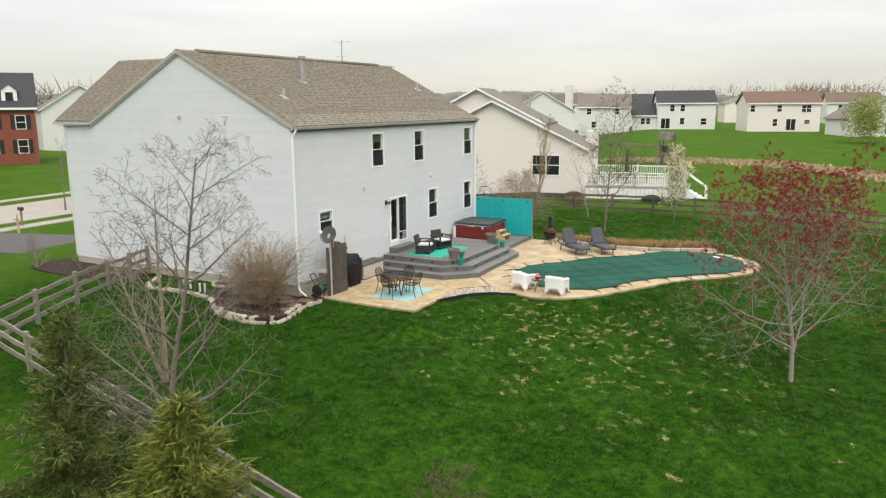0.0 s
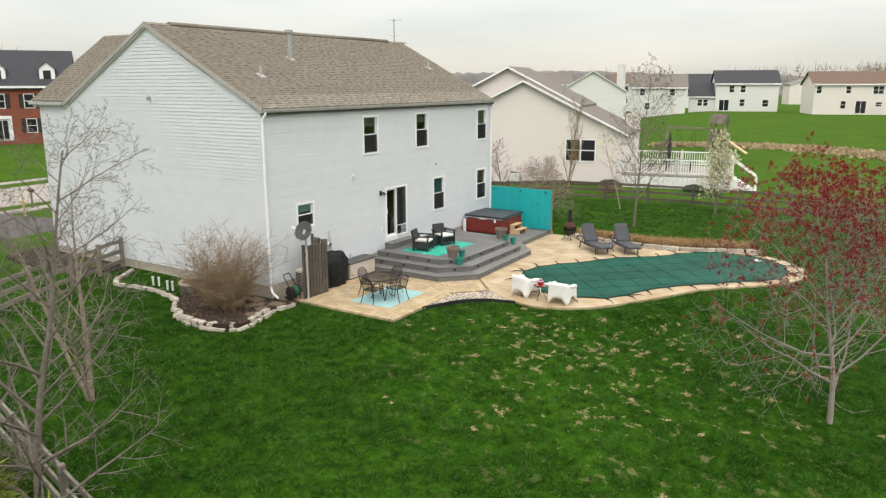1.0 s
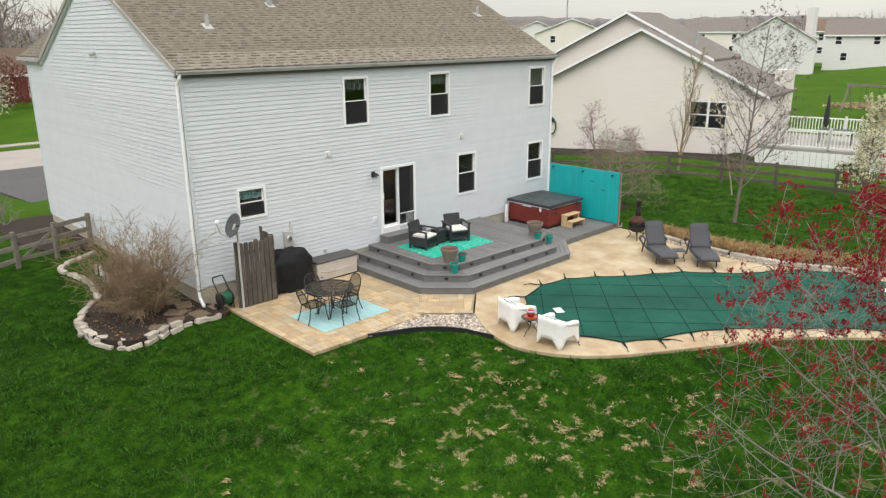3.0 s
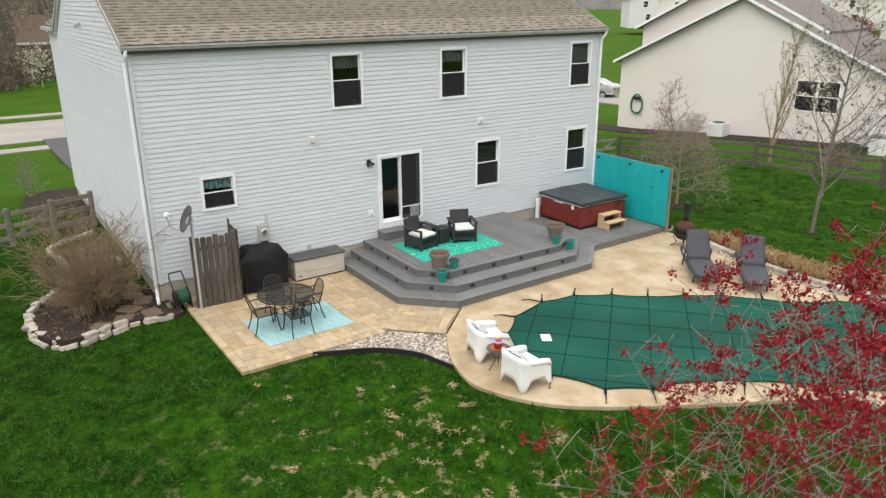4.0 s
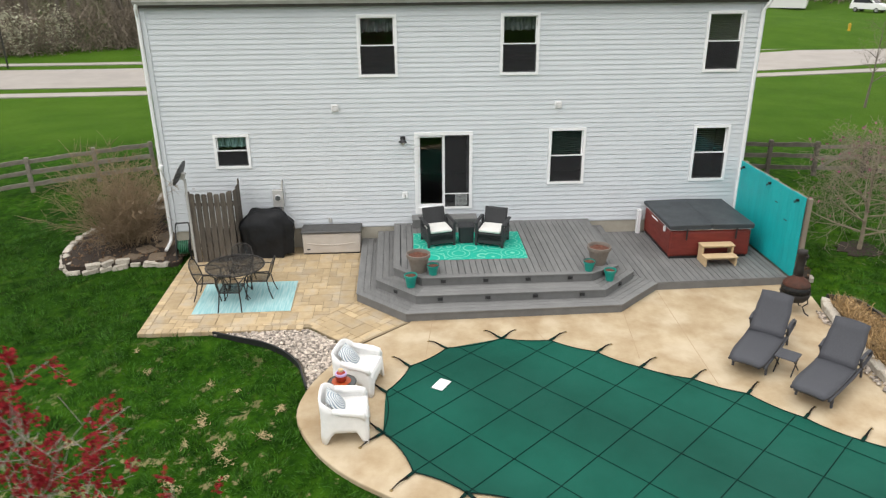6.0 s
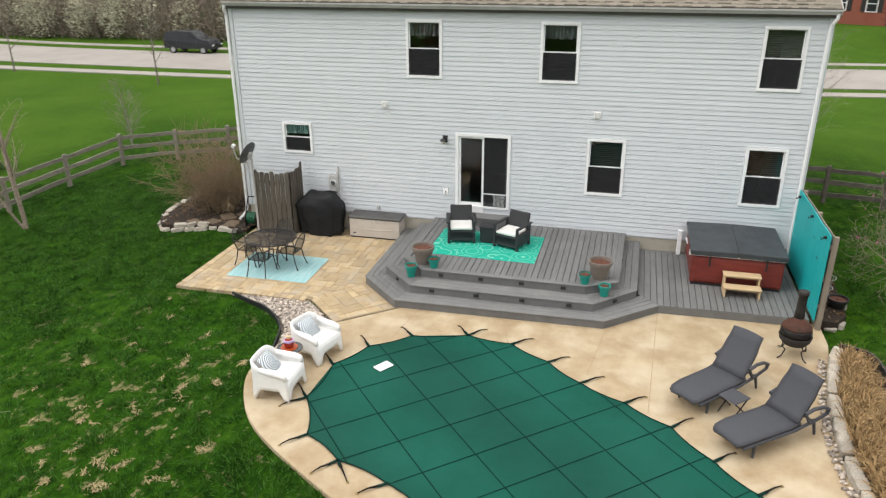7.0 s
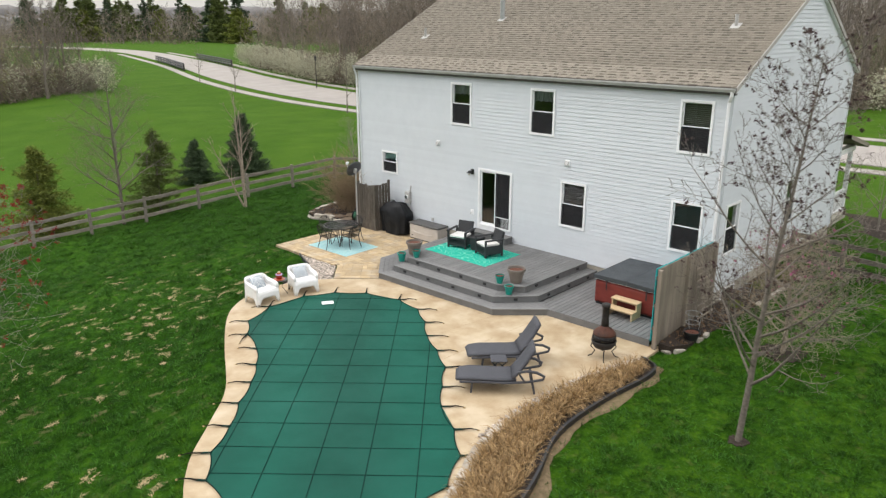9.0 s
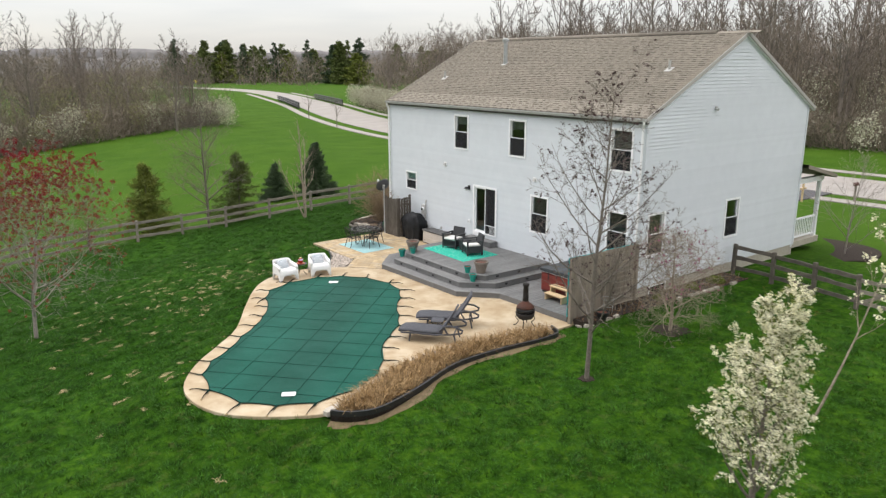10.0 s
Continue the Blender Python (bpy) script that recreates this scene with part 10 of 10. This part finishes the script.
def scatter(seed, n, fn):
    rs = np.random.RandomState(seed)
    out = []
    while len(out) < n:
        q = fn(rs)
        if q:
            out.append(q)
    return out


def west_edge(y):
    if y < -62:
        return -49 - (-62 - y) * 0.37
    return -49 if y < -28 else -49 - (y + 28) * 0.55


west = scatter(1, 210, lambda r: (lambda x, y: (x, y, (0.95 + 0.42 * r.rand()) * (1.0 if y < -50 else 1.32)) if x < west_edge(y) and not (x > -90 and y < -100) else None)(-49 - 60 * r.rand() ** 1.3, -112 + 130 * r.rand()))
forest("west_woods", "bare grey-brown spring woods across the street", west, 2)
south = scatter(3, 150, lambda r: (lambda x, y: (x, y, 0.58 + 0.5 * r.rand() ** 1.8) if y < -70 - max(0, -x) * 0.45 else None)(-21 + 81 * r.rand(), -70 - 60 * r.rand() ** 1.2))
south += [(18, -66, 1.1), (20.5, -68, 1.0), (-17, -82, 1.05), (-19, -84, 1.0), (-8, -76, 1.0)]
south += scatter(23, 26, lambda r: (-20 + 55 * r.rand(), -80 - 30 * r.rand(), 0.95 + 0.45 * r.rand()))
forest("south_woods", "bare grey-brown spring woods beyond the field", south, 4)
faraway = scatter(5, 130, lambda r: (-230 + 330 * r.rand(), -165 - 130 * r.rand(), 0.95 + 0.4 * r.rand()))
faraway = [(x, y, s) for x, y, s in faraway if abs(x + 79) > 13 and (x > -66 or y < -250 or x < -125)]
forest("far_woods", "distant bare spring woods along the street", faraway, 6)
northw = scatter(7, 48, lambda r: (-160 + 60 * r.rand(), -60 + 150 * r.rand(), 0.6 + 0.2 * r.rand()))
forest("far_woods", "distant bare trees behind the brick house", northw, 8)
northe = scatter(9, 40, lambda r: (-120 + 260 * r.rand(), 225 + 120 * r.rand(), 0.5 + 0.2 * r.rand()))
forest("far_woods", "distant bare trees behind the houses", northe, 10)

# brush, blossom and evergreens at the edges of the woods
BRUSH = leafy("brown_brush", (0.24, 0.195, 0.15), (0.15, 0.125, 0.098), 0.5)


def brushwood(name, label, centres, per, radius, low, high, length, width, seed, material=None):
    """Masses of thin upright twigs."""
    rs = np.random.RandomState(seed)
    c = np.array(centres)
    idx = np.repeat(np.arange(len(c)), per)
    n = len(idx)
    a = rs.rand(n) * 6.283
    r = np.sqrt(rs.rand(n)) * radius
    z = ground_height(c[:, 0], c[:, 1])[idx] + low + (high - low) * rs.rand(n) ** 1.6
    p = np.stack([c[idx, 0] + np.cos(a) * r, c[idx, 1] + np.sin(a) * r, z], -1)
    d = rs.normal(size=(n, 3)) * 0.62 + np.array([0, 0, 0.9])
    d *= (length * (0.5 + rs.rand(n)) / np.linalg.norm(d, axis=1))[:, None]
    v, f = slivers(p, p + d, np.full(n, width), rs)
    return tagged(new(name, raw_mesh(name, v, f, material or BRUSH)), label, "thicket", kind="stuff")


def thicket(name, label, centres, per, radius, height, size, material, seed):
    rs = np.random.RandomState(seed)
    c = np.array(centres)
    idx = np.repeat(np.arange(len(c)), per)
    n = len(idx)
    d = rs.normal(size=(n, 3))
    d /= np.linalg.norm(d, axis=1)[:, None]
    r = rs.rand(n) ** 0.45
    p = np.stack([c[idx, 0] + d[:, 0] * radius * r, c[idx, 1] + d[:, 1] * radius * r, height * (0.5 + 0.5 * d[:, 2] * r)], -1)
    p[:, 2] += ground_height(c[:, 0], c[:, 1])[idx]
    ob = new(name, clump_mesh(name, p, size, material, seed))
    return tagged(ob, label, "thicket", kind="stuff")


wedge = [(west_edge(y) + 0.5 - r * 2, y) for y, r in zip(np.arange(-110, 14, 2.2), np.random.RandomState(1).rand(80))]
sedge = [(x, -69 - max(0, -x) * 0.45 - 2 * r) for x, r in zip(np.arange(-20, 60, 2.0), np.random.RandomState(2).rand(80))]
brushwood("brush", "brown leafless brush along the woods", [(x, y) for x, y in wedge + sedge for _ in range(2)], 260, 2.6, 0.0, 3.2, 1.3, 0.07, 11)
brushwood("understorey", "grey-brown twiggy understorey inside the woods", [(x, y) for x, y, s in west], 900, 4.8, 0.0, 13.0, 1.2, 0.045, 12)
brushwood("understorey", "grey-brown twiggy understorey inside the woods", [(x, y) for x, y, s in south], 700, 4.5, 0.0, 7.6, 1.1, 0.045, 17)
brushwood("understorey", "hazy twiggy understorey of the distant woods", [(x, y) for x, y, s in faraway + northw + northe] + [(-84 - 5.5 * k, -352 - 9 * (k % 3)) for k in range(32)], 260, 8.0, 0.0, 10.5, 3.0, 0.2, 18)
rs = np.random.RandomState(21)
blooms = [(x + 0.8, y) for x, y in wedge if y < -24 and rs.rand() < 0.75] + [(x, y + 0.6) for x, y in sedge if rs.rand() < 0.7] + [(x + 2 * rs.rand(), y - 4 - 8 * rs.rand()) for x, y in sedge if rs.rand() < 0.35] + [(-21, -74), (-22, -78), (-23.5, -82), (-58, -3), (-61, 4), (-57, 9)]
thicket("blossom_shrubs", "white-flowering wild pear shrubs at the edge of the woods", blooms, 520, 1.6, 4.4, 0.09, leafy("wild_pear_blossom", (0.56, 0.54, 0.42), (0.40, 0.40, 0.28), 0.3), 13)
thicket("blossom_shrubs", "yellow-green budding shrubs at the edge of the woods", [(sedge[k][0], sedge[k][1] + 0.3) for k in (3, 6, 9, 12, 16, 20, 22, 25, 28, 31, 35, 38)], 560, 1.7, 4.4, 0.09, PALE_BUD, 14)
rs = np.random.RandomState(27)
thicket("budding_trees", "taller yellow-green budding trees within the woods", [(x + 2 * rs.rand(), y - 3 - 9 * rs.rand()) for x, y in sedge for _ in range(2) if rs.rand() < 0.55], 420, 1.9, 9.0, 0.075, PALE_BUD, 28)
thicket("blossom_trees", "pale blossoming trees within the woods across the street", [(x - 3 - 9 * rs.rand(), y) for x, y in wedge if y > -40 and rs.rand() < 0.3], 700, 2.0, 9.0, 0.08, MATS["wild_pear_blossom"], 29)
thicket("red_shrubs", "dark red budding trees across the street", [(-64, 12), (-55, 33), (-66, 9), (-48, 60), (-36, 100), (-38, 103)], 2200, 2.4, 5.0, 0.08, leafy("dull_red_bud", (0.20, 0.05, 0.05), (0.13, 0.035, 0.035), 0.3), 15)
thicket("willow_crown", "pale yellow-green willow on the green", [(19.5, 100), (21.0, 101.5)], 3000, 2.6, 7.0, 0.1, leafy("willow_green", (0.32, 0.36, 0.10), (0.24, 0.28, 0.08), 0.2), 16)
rs = np.random.RandomState(34)
row = [(-46.6 - (0 if y > -64 else (-64 - y) * 0.36), y) for y in np.arange(-112, -38, 3.6) + rs.normal(size=21) * 0.8]
thicket("blossom_shrubs", "row of white-flowering wild pears behind the far sidewalk", row, 700, 1.35, 4.6, 0.085, MATS["wild_pear_blossom"], 19)
rs = np.random.RandomState(33)
for k in range(34):
    x, y = (-167 + 74 * rs.rand(), -298 - 45 * rs.rand()) if k < 24 else (-195 + 60 * rs.rand(), -220 - 50 * rs.rand())
    spruce("distant dark green conifer by the street" if k % 4 else "distant yellow-green conifer by the street", x, y, (15 if k % 4 else 11) + 5 * rs.rand(), 5.2 + 3.0 * rs.rand(), 300 + k, (NEEDLE_YELLOW, NEEDLE_OLIVE, NEEDLE, NEEDLE_OLIVE)[k % 4], count=2400, loose=0.5, blade=0.26)


def horizon():
    """Low wooded hills all round, far off."""
    rs = np.random.RandomState(44)
    vs, fs = [], []
    for ring, (radius, hgt) in enumerate(((520, 10.0), (760, 20.0))):
        n = 900
        a = np.arange(n) * 2 * math.pi / n
        h = hgt * (0.75 + 0.25 * np.sin(a * 3 + ring) + 0.10 * np.sin(a * 17)) + 2.2 * rs.rand(n)
        r = radius + 12 * np.sin(a * 11) + 8 * rs.rand(n)
        k = len(vs) and sum(len(v) for v in vs)
        for rr, zz in ((r, np.full(n, -3.0)), (r + 10, h * 0.8), (r + 30, h), (r + 90, h * 0.4)):
            vs.append(np.stack([rr * np.cos(a), rr * np.sin(a), zz], -1))
        for b_ in range(3):
            i0 = k + b_ * n + np.arange(n)
            i1 = k + b_ * n + (np.arange(n) + 1) % n
            fs.append(np.stack([i0, i1, i1 + n, i0 + n], -1))
    m = mat("hazy_far_woods", (0.175, 0.165, 0.16), (0.115, 0.11, 0.11), scale=0.12, rough=1.0, bump=0.0, stain=(0.20, 0.19, 0.17), stain_scale=0.02)
    return raw_mesh("backdrop", np.concatenate(vs), np.concatenate(fs), m)


tagged(new("backdrop", horizon()), "low hazy wooded hills along the horizon", "far woods", kind="structure")

for x, y, h_, sd in ((9.5, -65.0, 14.5, 401), (12.5, -69.0, 13.0, 405), (4.5, -70.0, 12.0, 406), (-13.0, -72.0, 9.5, 402), (27.0, -68.0, 10.5, 403), (-18.0, -79.0, 10.0, 404)):
    s = grow(sd, h_, 0.2, first=0.25, levels=5, spread=42, branches=(15, 6, 4, 2), ratio=0.42, upward=0.6, wander=0.1)
    s = [(a, b, max(ra, 0.014), max(rb, 0.012), lv) for a, b, ra, rb, lv in s]
    tree("tall bare tree at the edge of the woods", x, y, s, BARK)
